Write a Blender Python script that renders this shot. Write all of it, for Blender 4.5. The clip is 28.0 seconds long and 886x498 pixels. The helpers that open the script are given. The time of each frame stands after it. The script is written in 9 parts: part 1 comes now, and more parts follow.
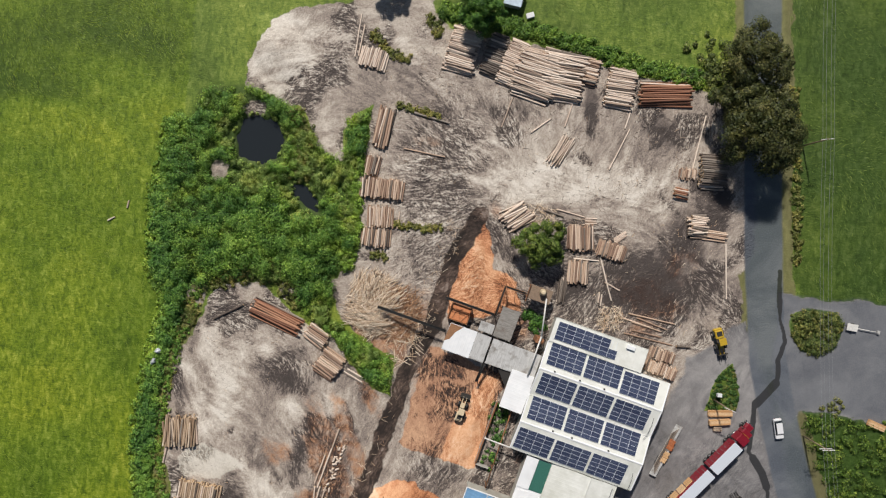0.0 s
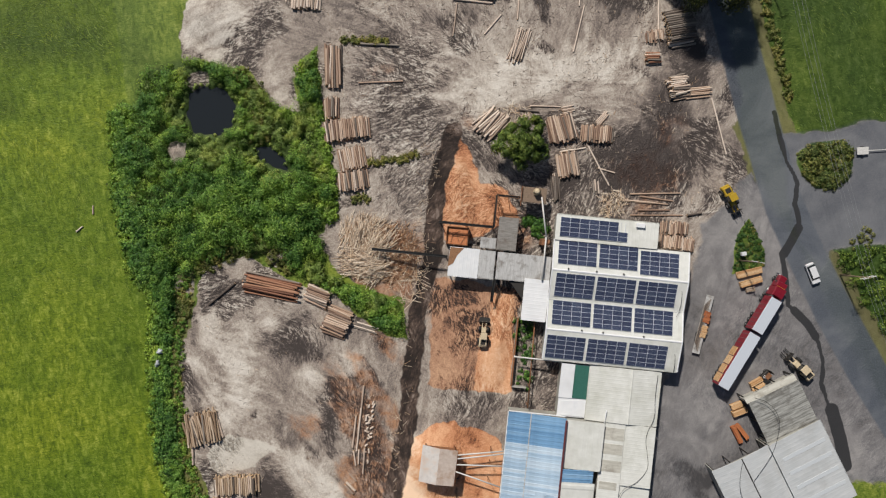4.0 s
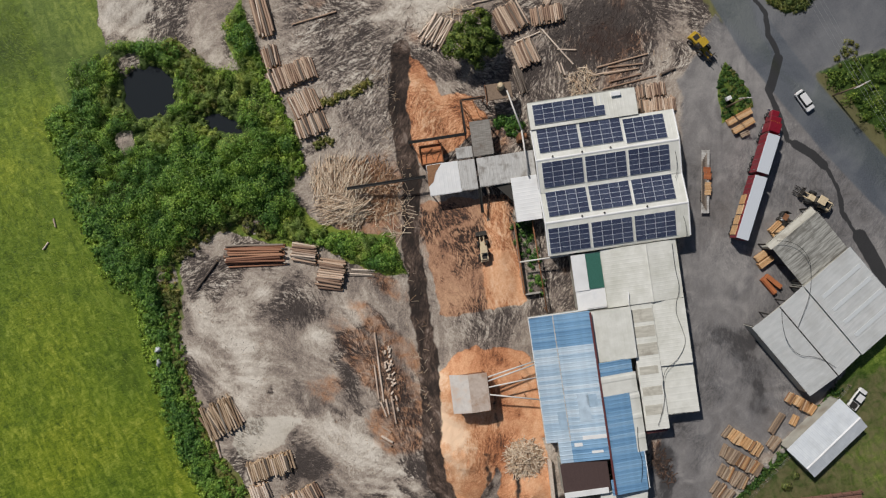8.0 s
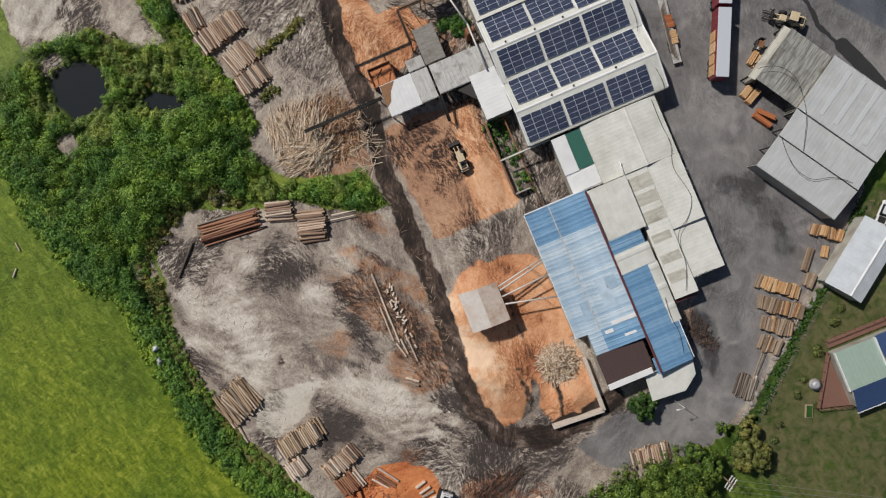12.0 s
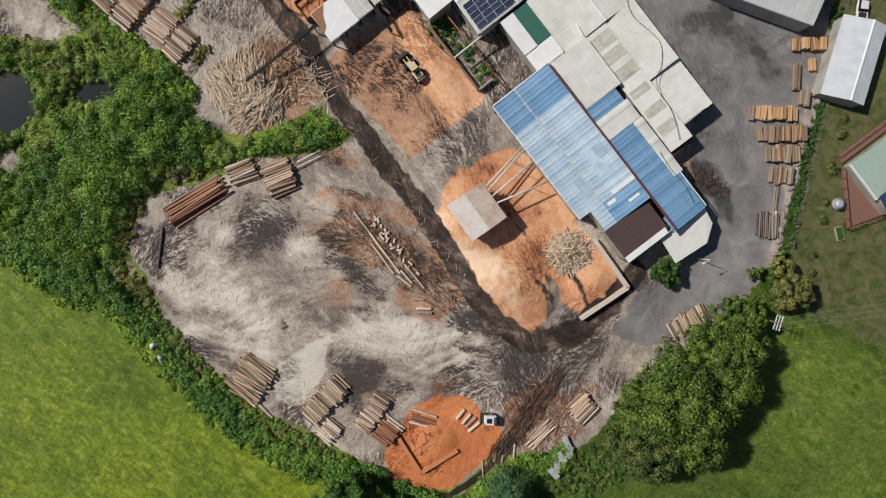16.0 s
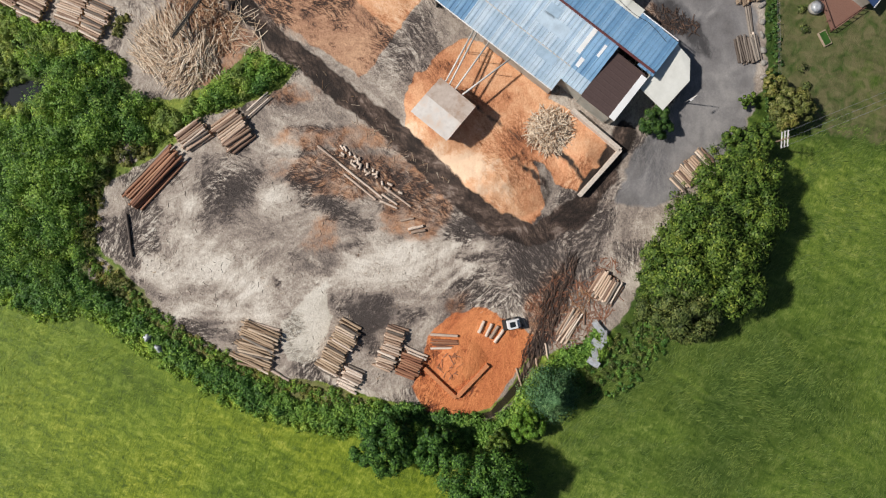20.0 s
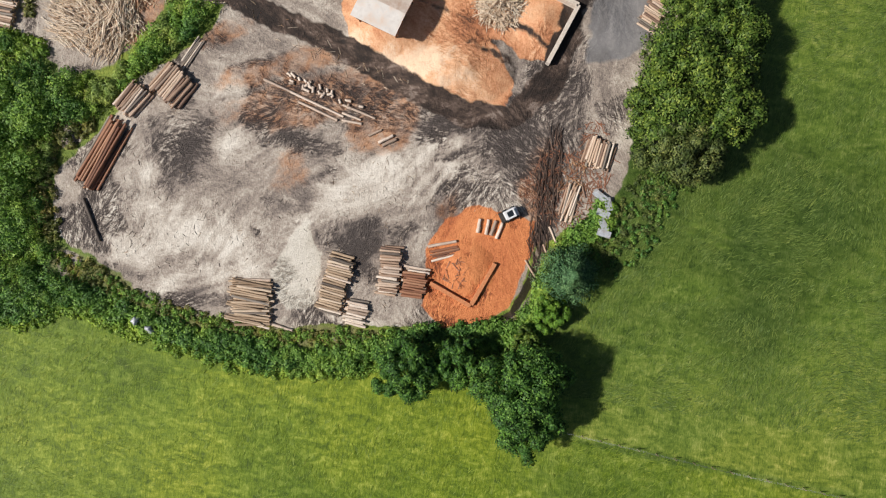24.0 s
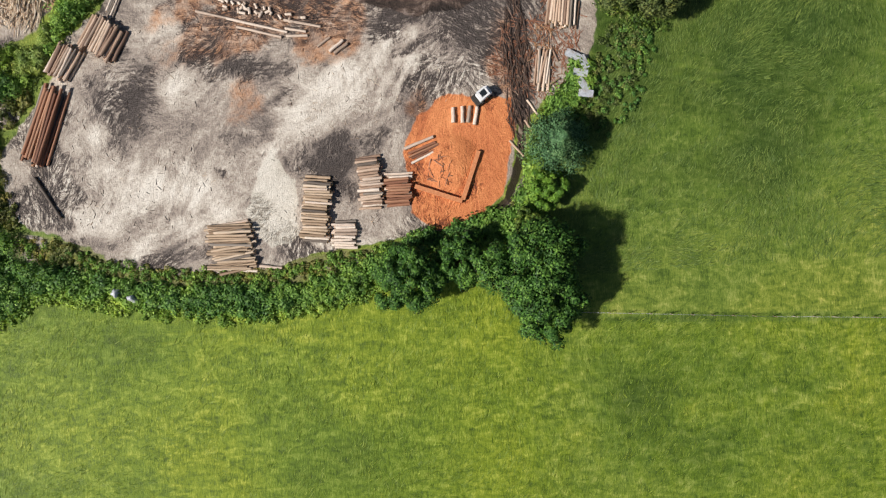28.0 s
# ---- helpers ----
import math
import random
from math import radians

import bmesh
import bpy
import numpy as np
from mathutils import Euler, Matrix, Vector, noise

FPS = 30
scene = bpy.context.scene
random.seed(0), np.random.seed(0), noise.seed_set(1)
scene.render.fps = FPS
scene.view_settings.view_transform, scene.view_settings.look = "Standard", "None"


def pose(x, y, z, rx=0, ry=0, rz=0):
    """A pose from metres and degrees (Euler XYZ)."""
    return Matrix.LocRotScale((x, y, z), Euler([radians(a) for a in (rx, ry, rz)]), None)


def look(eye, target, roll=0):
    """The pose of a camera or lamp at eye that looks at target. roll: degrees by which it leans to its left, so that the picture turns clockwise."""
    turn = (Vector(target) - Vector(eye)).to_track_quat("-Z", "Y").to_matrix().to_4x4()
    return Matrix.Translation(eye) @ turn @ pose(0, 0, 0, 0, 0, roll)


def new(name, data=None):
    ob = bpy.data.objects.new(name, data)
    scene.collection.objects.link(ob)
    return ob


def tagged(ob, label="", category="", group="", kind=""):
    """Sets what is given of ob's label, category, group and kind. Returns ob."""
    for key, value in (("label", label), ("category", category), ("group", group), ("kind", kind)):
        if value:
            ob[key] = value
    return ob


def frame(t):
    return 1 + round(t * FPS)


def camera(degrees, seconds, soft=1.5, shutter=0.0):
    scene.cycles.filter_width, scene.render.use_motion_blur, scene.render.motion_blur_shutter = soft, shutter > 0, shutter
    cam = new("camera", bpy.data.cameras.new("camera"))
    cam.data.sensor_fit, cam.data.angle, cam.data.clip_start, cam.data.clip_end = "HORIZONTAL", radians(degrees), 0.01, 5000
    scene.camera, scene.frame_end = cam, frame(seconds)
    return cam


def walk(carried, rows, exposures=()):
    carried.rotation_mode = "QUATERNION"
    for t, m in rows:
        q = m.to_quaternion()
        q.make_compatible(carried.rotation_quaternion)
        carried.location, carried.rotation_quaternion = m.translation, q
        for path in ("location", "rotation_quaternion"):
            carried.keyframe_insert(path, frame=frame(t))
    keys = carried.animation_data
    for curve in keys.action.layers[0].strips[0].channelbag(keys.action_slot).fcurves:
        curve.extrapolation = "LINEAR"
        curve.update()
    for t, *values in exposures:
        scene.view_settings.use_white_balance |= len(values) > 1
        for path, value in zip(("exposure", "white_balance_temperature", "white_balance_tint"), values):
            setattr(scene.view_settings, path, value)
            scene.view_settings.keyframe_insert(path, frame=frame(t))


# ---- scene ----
cam = camera(73.0, 28.0, soft=1.2)
# seconds, x, y, z, heading: the camera looks straight down but for a small fixed tilt
ROWS = [
    (0, 5.02, 20.65, 136.04, 4.03), (1, 5.72, 16.46, 134.45, 0.54), (2, 6.24, 12.19, 132.87, -2.93), (3, 6.57, 7.87, 131.3, -6.4),
    (4, 6.69, 3.52, 129.73, -9.87), (5, 6.57, -0.82, 128.17, -13.36), (6, 6.22, -5.14, 126.61, -16.86), (7, 5.61, -9.41, 125.06, -20.4),
    (8, 4.75, -13.61, 123.51, -23.96), (9, 3.63, -17.72, 121.97, -27.55), (10, 2.26, -21.73, 120.42, -31.17), (11, 0.62, -25.61, 118.87, -34.81),
    (12, -1.26, -29.36, 117.31, -38.46), (13, -3.39, -32.95, 115.75, -42.14), (14, -5.75, -36.38, 114.19, -45.82), (15, -8.34, -39.64, 112.62, -49.49),
    (16, -11.14, -42.7, 111.04, -53.16), (17, -14.13, -45.58, 109.46, -56.81), (18, -17.31, -48.25, 107.86, -60.44), (19, -20.66, -50.7, 106.27, -64.03),
    (20, -24.16, -52.94, 104.66, -67.57), (21, -27.79, -54.95, 103.06, -71.06), (22, -31.54, -56.73, 101.45, -74.48), (23, -35.38, -58.27, 99.84, -77.84),
    (24, -39.31, -59.58, 98.24, -81.11), (25, -43.29, -60.63, 96.64, -84.3), (26, -47.33, -61.44, 95.05, -87.4), (27, -51.38, -62.0, 93.48, -90.4),
    (28, -55.45, -62.3, 91.93, -93.3),
]
walk(cam, [(t, pose(x, y, z, 0, 0, h) @ pose(0, 0, 0, -0.995) @ pose(0, 0, 0, 0, 1.127)) for t, x, y, z, h in ROWS],
     exposures=[(0, -0.22), (3, -0.36), (6, -0.53), (8, -0.60), (12, -0.60), (15, -0.50), (18, -0.32), (21, -0.18), (24, -0.10), (28, 0.0)])

# ---- sun and sky ----
SUN_ELEVATION, SUN_AZIMUTH = 45.0, 345.0  # degrees; azimuth clockwise from +y
world = bpy.data.worlds.new("sky")
scene.world = world
world.use_nodes = True
sky_nodes = world.node_tree.nodes
sky = sky_nodes.new("ShaderNodeTexSky")
sky.sky_type = 'NISHITA'
sky.sun_disc = False
sky.sun_elevation = radians(SUN_ELEVATION)
sky.sun_rotation = radians(SUN_AZIMUTH)
world.node_tree.links.new(sky.outputs[0], sky_nodes["Background"].inputs[0])
sky_nodes["Background"].inputs[1].default_value = 0.05
sun_data = bpy.data.lights.new("sun", 'SUN')
sun_data.energy, sun_data.angle, sun_data.color = 5.0, radians(2.5), (1.0, 0.95, 0.88)
sun = new("sun", sun_data)
sun.matrix_world = look((math.sin(radians(SUN_AZIMUTH)) * 100, math.cos(radians(SUN_AZIMUTH)) * 100, 100 * math.tan(radians(SUN_ELEVATION))), (0, 0, 0))


# ---- materials ----
def shader(name):
    m = bpy.data.materials.new(name)
    m.use_nodes = True
    nt = m.node_tree
    return m, nt, nt.nodes["Principled BSDF"]


def ramp(nt, fac, stops):
    n = nt.nodes.new("ShaderNodeValToRGB")
    e = n.color_ramp.elements
    while len(e) < len(stops):
        e.new(0.5)
    for el, (p, c) in zip(e, stops):
        el.position, el.color = p, (*c, 1)
    nt.links.new(fac, n.inputs[0])
    return n.outputs[0]


def noise_tex(nt, scale, detail=4, rough=0.55, stretch=None, coords="Object", distort=0.0):
    tc = nt.nodes.new("ShaderNodeTexCoord")
    out = tc.outputs[coords]
    if stretch:
        mp = nt.nodes.new("ShaderNodeMapping")
        mp.inputs["Scale"].default_value = stretch
        nt.links.new(out, mp.inputs[0])
        out = mp.outputs[0]
    n = nt.nodes.new("ShaderNodeTexNoise")
    n.inputs["Scale"].default_value, n.inputs["Detail"].default_value, n.inputs["Roughness"].default_value = scale, detail, rough
    n.inputs["Distortion"].default_value = distort
    nt.links.new(out, n.inputs[0])
    return n.outputs[0]


def mix(nt, fac, a, b, mode='MIX'):
    n = nt.nodes.new("ShaderNodeMix")
    n.data_type, n.blend_type = 'RGBA', mode
    for sock, val in ((n.inputs[0], fac), (n.inputs[6], a), (n.inputs[7], b)):
        if isinstance(val, bpy.types.NodeSocket):
            nt.links.new(val, sock)
        elif isinstance(val, (int, float)):
            sock.default_value = val
        else:
            sock.default_value = (*val, 1)
    return n.outputs[2]


def maths(nt, op, a, b=0.0, clamp=False):
    n = nt.nodes.new("ShaderNodeMath")
    n.operation, n.use_clamp = op, clamp
    for sock, val in ((n.inputs[0], a), (n.inputs[1], b)):
        if isinstance(val, bpy.types.NodeSocket):
            nt.links.new(val, sock)
        else:
            sock.default_value = val
    return n.outputs[0]


def bump(nt, bsdf, height, strength=0.3, distance=0.05):
    n = nt.nodes.new("ShaderNodeBump")
    n.inputs["Strength"].default_value, n.inputs["Distance"].default_value = strength, distance
    nt.links.new(height, n.inputs["Height"])
    nt.links.new(n.outputs[0], bsdf.inputs["Normal"])


def random_value(nt, per_island=False):
    if per_island:
        return nt.nodes.new("ShaderNodeNewGeometry").outputs["Random Per Island"]
    return nt.nodes.new("ShaderNodeObjectInfo").outputs["Random"]


def surface(name, dark, light, scale=3.0, rough=0.8, metal=0.0, relief=0.2, stain=None, stain_scale=0.35, stretch=None, vary=0.0, island=False, detail=5, spread=(0.3, 0.7)):
    """A surface with grain between two colours, broader stains and fine relief."""
    m, nt, b = shader(name)
    grain = noise_tex(nt, scale, detail, 0.6, stretch)
    col = ramp(nt, grain, [(spread[0], dark), (spread[1], light)])
    if stain:
        blot = ramp(nt, noise_tex(nt, stain_scale, 5, 0.65), [(0.5, (0, 0, 0)), (0.68, (1, 1, 1))])
        col = mix(nt, maths(nt, 'MULTIPLY', blot, 0.75), col, stain)
    if vary:
        r = random_value(nt, island)
        k = maths(nt, 'ADD', maths(nt, 'MULTIPLY', r, 2 * vary), 1 - vary)
        grey = nt.nodes.new("ShaderNodeCombineColor")
        for i in range(3):
            nt.links.new(k, grey.inputs[i])
        col = mix(nt, 1.0, col, grey.outputs[0], 'MULTIPLY')
    nt.links.new(col, b.inputs["Base Color"])
    b.inputs["Roughness"].default_value, b.inputs["Metallic"].default_value = rough, metal
    if relief:
        bump(nt, b, grain, relief, 0.04)
    return m


def two_tone(name, stops, scale=2.0, rough=0.7, island=False, grain_scale=6.0, stretch=None, relief=0.3):
    """Pieces that each take a colour of their own from a scale of colours."""
    m, nt, b = shader(name)
    col = ramp(nt, random_value(nt, island), stops)
    g = noise_tex(nt, grain_scale, 4, 0.6, stretch)
    shade = ramp(nt, g, [(0.3, (0.46, 0.43, 0.41)), (0.52, (0.9, 0.9, 0.9)), (0.7, (1.1, 1.1, 1.1))])
    col = mix(nt, 1.0, col, shade, 'MULTIPLY')
    nt.links.new(col, b.inputs["Base Color"])
    b.inputs["Roughness"].default_value = rough
    bump(nt, b, g, relief, 0.03)
    return m


def leaf_material(name, stops, rough=0.55, veil=0.15, clumpy=1.0):
    """Thin leaves: each leaf a tone of its own, clumps of lighter and darker growth, light passing through."""
    m, nt, b = shader(name)
    col = ramp(nt, random_value(nt, True), stops)
    big = ramp(nt, noise_tex(nt, 0.28, 4, 0.6), [(0.32, (0.66, 0.76, 0.68)), (0.48, (1.12, 1.12, 1.0)), (0.66, (1.85, 1.55, 1.25))])
    col = mix(nt, clumpy, col, big, 'MULTIPLY')
    nt.links.new(col, b.inputs["Base Color"])
    b.inputs["Roughness"].default_value = rough
    b.inputs["Specular IOR Level"].default_value = 0.25
    lean = nt.nodes.new("ShaderNodeAttribute")
    lean.attribute_name = "lean"
    nt.links.new(lean.outputs["Vector"], b.inputs["Normal"])
    through_leaf = nt.nodes.new("ShaderNodeBsdfTranslucent")
    nt.links.new(mix(nt, 1.0, col, (1.25, 1.2, 0.6), 'MULTIPLY'), through_leaf.inputs[0])
    both = nt.nodes.new("ShaderNodeMixShader")
    both.inputs[0].default_value = veil
    nt.links.new(b.outputs[0], both.inputs[1])
    nt.links.new(through_leaf.outputs[0], both.inputs[2])
    out = next(n for n in nt.nodes if n.type == 'OUTPUT_MATERIAL')
    nt.links.new(both.outputs[0], out.inputs["Surface"])
    return m


def plain(name, colour, rough=0.5, metal=0.0, wear=0.25, scale=4.0):
    d = tuple(c * (1 - wear) for c in colour)
    return surface(name, d, colour, scale, rough, metal, 0.08)


M = {
    "bark_pine": two_tone("bark_pine", [(0.0, (0.20, 0.12, 0.085)), (0.3, (0.43, 0.285, 0.20)), (0.7, (0.62, 0.445, 0.325)), (1.0, (0.76, 0.60, 0.47))], stretch=(1, 6, 6), grain_scale=2.0),
    "bark_pale": two_tone("bark_pale", [(0.0, (0.36, 0.26, 0.195)), (0.35, (0.70, 0.55, 0.44)), (1.0, (0.90, 0.77, 0.65))], stretch=(1, 6, 6), grain_scale=2.0),
    "bark_red": two_tone("bark_red", [(0.0, (0.17, 0.07, 0.04)), (0.5, (0.36, 0.16, 0.09)), (1.0, (0.50, 0.27, 0.16))], stretch=(1, 6, 6), grain_scale=2.0),
    "bark_grey": two_tone("bark_grey", [(0.0, (0.10, 0.075, 0.06)), (0.5, (0.21, 0.17, 0.14)), (1.0, (0.36, 0.31, 0.26))], stretch=(1, 6, 6), grain_scale=2.0),
    "bark_yellow": two_tone("bark_yellow", [(0.0, (0.30, 0.20, 0.125)), (0.5, (0.58, 0.43, 0.295)), (1.0, (0.76, 0.61, 0.46))], stretch=(1, 6, 6), grain_scale=2.0),
    "cut_wood": surface("cut_wood", (0.42, 0.27, 0.14), (0.66, 0.47, 0.28), 4, 0.8),
    "sawn": two_tone("sawn_timber", [(0.0, (0.52, 0.27, 0.11)), (0.5, (0.68, 0.41, 0.20)), (1.0, (0.80, 0.56, 0.33))], stretch=(1, 8, 8), grain_scale=2.0),
    "sawn_mixed": two_tone("mixed_rough_timber", [(0.0, (0.16, 0.10, 0.065)), (0.35, (0.42, 0.20, 0.085)), (0.7, (0.58, 0.36, 0.18)), (1.0, (0.66, 0.54, 0.40))], stretch=(1, 8, 8), grain_scale=2.0),
    "sawn_red": two_tone("sawn_red_timber", [(0.0, (0.38, 0.11, 0.04)), (1.0, (0.58, 0.21, 0.08))], stretch=(1, 8, 8), grain_scale=2.0),
    "sawn_old": two_tone("weathered_timber", [(0.0, (0.24, 0.17, 0.12)), (0.5, (0.38, 0.27, 0.18)), (1.0, (0.52, 0.42, 0.32))], stretch=(1, 8, 8), grain_scale=2.0),
    "sticks": two_tone("stripped_offcuts", [(0.0, (0.34, 0.20, 0.11)), (0.25, (0.68, 0.50, 0.34)), (1.0, (0.92, 0.80, 0.64))], island=True),
    "slabs_brown": two_tone("brown_slabs", [(0.0, (0.20, 0.095, 0.045)), (0.5, (0.42, 0.22, 0.11)), (1.0, (0.66, 0.44, 0.27))], island=True),
    "slabs_dark": two_tone("dark_bark_strips", [(0.0, (0.045, 0.030, 0.024)), (0.7, (0.10, 0.060, 0.042)), (1.0, (0.24, 0.145, 0.10))], island=True),
    "stained_cream": surface("stained_cream_sheet", (0.44, 0.42, 0.36), (0.64, 0.62, 0.55), 0.9, 0.6, 0.0, 0.05, (0.32, 0.29, 0.24), 0.6, (0.3, 2, 1)),
    "cream": surface("cream_roof_steel", (0.70, 0.70, 0.65), (0.80, 0.80, 0.75), 0.7, 0.45, 0.0, 0.03, (0.56, 0.56, 0.49), 0.12),
    "white_roof": surface("white_roof_steel", (0.80, 0.81, 0.82), (0.90, 0.90, 0.90), 1.0, 0.4, 0.0, 0.05, (0.70, 0.70, 0.70), 0.25),
    "pale_grey": surface("pale_grey_roof_steel", (0.50, 0.52, 0.525), (0.61, 0.62, 0.62), 0.6, 0.4, 0.0, 0.05, (0.45, 0.455, 0.445), 0.15, (0.5, 2.0, 1)),
    "shed_white": surface("bluish_white_roof_steel", (0.60, 0.64, 0.69), (0.70, 0.735, 0.77), 0.7, 0.4, 0.0, 0.04, (0.52, 0.55, 0.58), 0.2),
    "dusty": surface("dusty_beige_steel", (0.52, 0.42, 0.35), (0.66, 0.56, 0.49), 1.2, 0.6, 0.0, 0.1, (0.40, 0.24, 0.15), 0.4),
    "dusty_pale": surface("dusty_pale_steel", (0.60, 0.55, 0.51), (0.74, 0.70, 0.66), 1.2, 0.5, 0.0, 0.05, (0.58, 0.40, 0.28), 0.3),
    "old_zinc": surface("weathered_zinc", (0.50, 0.49, 0.47), (0.70, 0.69, 0.67), 1.5, 0.5, 0.2, 0.1, (0.24, 0.21, 0.18), 0.5, stretch=(3, 0.4, 1)),
    "dark_zinc": surface("dark_stained_zinc", (0.20, 0.18, 0.16), (0.36, 0.34, 0.31), 1.5, 0.6, 0.1, 0.1, (0.16, 0.11, 0.08), 0.5, stretch=(0.4, 3, 1)),
    "streaked_zinc": surface("streaked_grey_zinc", (0.17, 0.165, 0.15), (0.47, 0.465, 0.43), 1.2, 0.6, 0.1, 0.1, (0.15, 0.14, 0.12), 0.4, stretch=(0.25, 2.6, 1), spread=(0.35, 0.62)),
    "strip": plain("skylight_sheet", (0.62, 0.65, 0.67), 0.4, 0.0, 0.1),
    "green_roof": plain("green_roof_sheet", (0.05, 0.17, 0.13), 0.45),
    "brown_roof": plain("brown_roof_sheet", (0.10, 0.065, 0.06), 0.5),
    "red_flash": plain("red_flashing", (0.16, 0.05, 0.05), 0.5),
    "wall": surface("painted_wall_steel", (0.36, 0.35, 0.31), (0.48, 0.47, 0.42), 1.2, 0.6, 0.0, 0.1, (0.26, 0.22, 0.18), 0.3),
    "dark_steel": plain("dark_steel", (0.06, 0.055, 0.05), 0.6, 0.5),
    "rust": surface("rusty_steel", (0.16, 0.07, 0.035), (0.36, 0.17, 0.08), 3, 0.8, 0.1, 0.3),
    "pipe_white": plain("white_pipe", (0.74, 0.72, 0.68), 0.4),
    "concrete": surface("concrete", (0.34, 0.32, 0.29), (0.50, 0.47, 0.43), 3, 0.85, 0, 0.2, (0.24, 0.2, 0.17), 0.5),
    "sleeper": surface("bay_wall_timber", (0.50, 0.42, 0.35), (0.70, 0.62, 0.54), 3, 0.85, 0, 0.2),
    "black": plain("black_rubber", (0.02, 0.02, 0.02), 0.7),
    "glass": plain("dark_glass", (0.02, 0.025, 0.03), 0.08, 0.0, 0.0),
    "truck_red": plain("red_truck_paint", (0.22, 0.012, 0.025), 0.3, 0.0, 0.1),
    "trailer_white": plain("white_trailer_roof", (0.62, 0.66, 0.72), 0.35, 0.0, 0.08),
    "chrome": plain("bright_metal", (0.7, 0.7, 0.7), 0.2, 1.0, 0.1),
    "yellow": plain("yellow_machine_paint", (0.55, 0.36, 0.03), 0.45),
    "tan": plain("dusty_tan_paint", (0.74, 0.60, 0.40), 0.6),
    "car_white": plain("white_car_paint", (0.75, 0.75, 0.76), 0.25, 0.0, 0.05),
    "blue_paint": plain("dark_blue_roof_paint", (0.045, 0.085, 0.20), 0.45, 0.0, 0.15, 1.0),
    "sage": plain("sage_green_roof_paint", (0.36, 0.47, 0.40), 0.5, 0.0, 0.1, 1.0),
    "deck": surface("decking_boards", (0.16, 0.08, 0.06), (0.28, 0.15, 0.11), 4, 0.7, stretch=(1, 10, 1)),
    "trunk": surface("tree_bark", (0.12, 0.09, 0.07), (0.26, 0.21, 0.17), 5, 0.9, 0, 0.5),
    "rock": surface("pale_rock", (0.16, 0.145, 0.13), (0.42, 0.39, 0.35), 2, 0.9, 0, 0.5),
    "tarp": surface("silver_sheet", (0.36, 0.38, 0.41), (0.60, 0.62, 0.65), 2, 0.5, 0.2, 0.3, (0.28, 0.22, 0.17), 0.8),
    "wire": plain("grey_cable", (0.30, 0.31, 0.32), 0.5),
    "scrub_bright": leaf_material("fresh_scrub_leaves", [(0.0, (0.085, 0.155, 0.020)), (0.5, (0.180, 0.310, 0.045)), (1.0, (0.320, 0.450, 0.100))]),
    "scrub_mid": leaf_material("scrub_leaves", [(0.0, (0.060, 0.130, 0.020)), (0.5, (0.130, 0.255, 0.045)), (1.0, (0.250, 0.400, 0.090))]),
    "scrub_dark": leaf_material("dark_scrub_leaves", [(0.0, (0.035, 0.092, 0.022)), (0.5, (0.082, 0.190, 0.040)), (1.0, (0.180, 0.330, 0.075))]),
    "reed": leaf_material("pale_reed_blades", [(0.0, (0.090, 0.140, 0.028)), (0.5, (0.175, 0.270, 0.062)), (1.0, (0.34, 0.42, 0.145))]),
    "leaf_log_tree": leaf_material("warm_green_leaves", [(0.0, (0.040, 0.072, 0.014)), (0.5, (0.096, 0.152, 0.030)), (1.0, (0.210, 0.270, 0.066))]),
    "leaf_deep": leaf_material("deep_green_leaves", [(0.0, (0.018, 0.048, 0.016)), (0.5, (0.045, 0.105, 0.026)), (1.0, (0.100, 0.190, 0.045))]),
    "leaf_tree": leaf_material("tree_leaves", [(0.0, (0.032, 0.064, 0.013)), (0.45, (0.076, 0.140, 0.024)), (0.8, (0.132, 0.206, 0.038)), (1.0, (0.225, 0.300, 0.068))]),
    "orange_sleeper": surface("dusted_bay_timber", (0.46, 0.15, 0.06), (0.66, 0.29, 0.13), 3, 0.85, 0, 0.2),
    "leaf_mid": leaf_material("mid_green_leaves", [(0.0, (0.037, 0.084, 0.014)), (0.45, (0.094, 0.189, 0.029)), (0.8, (0.156, 0.273, 0.048)), (1.0, (0.263, 0.392, 0.090))]),
    "leaf_dark": leaf_material("dark_green_leaves", [(0.0, (0.022, 0.062, 0.017)), (0.5, (0.057, 0.144, 0.029)), (1.0, (0.135, 0.277, 0.053))]),
    "leaf_bright": leaf_material("bright_green_leaves", [(0.0, (0.050, 0.114, 0.015)), (0.5, (0.116, 0.240, 0.029)), (1.0, (0.209, 0.360, 0.061))]),
    "leaf_olive": leaf_material("olive_leaves", [(0.0, (0.040, 0.056, 0.020)), (0.5, (0.097, 0.137, 0.040)), (1.0, (0.209, 0.241, 0.081))]),
    "leaf_gum": leaf_material("gum_leaves", [(0.0, (0.026, 0.034, 0.013)), (0.5, (0.062, 0.076, 0.026)), (1.0, (0.135, 0.142, 0.055))]),
    "leaf_blue": leaf_material("blue_green_needles", [(0.0, (0.036, 0.091, 0.046)), (0.5, (0.091, 0.200, 0.091)), (1.0, (0.182, 0.328, 0.164))]),
    "leaf_dry": leaf_material("dry_yellow_scrub", [(0.0, (0.07, 0.09, 0.02)), (0.5, (0.17, 0.19, 0.05)), (1.0, (0.30, 0.28, 0.12))]),
    "blade_west": leaf_material("yellow_green_grass", [(0.0, (0.105, 0.17, 0.016)), (0.5, (0.145, 0.22, 0.024)), (1.0, (0.235, 0.30, 0.045))], 0.55, 0.24, 0.3),
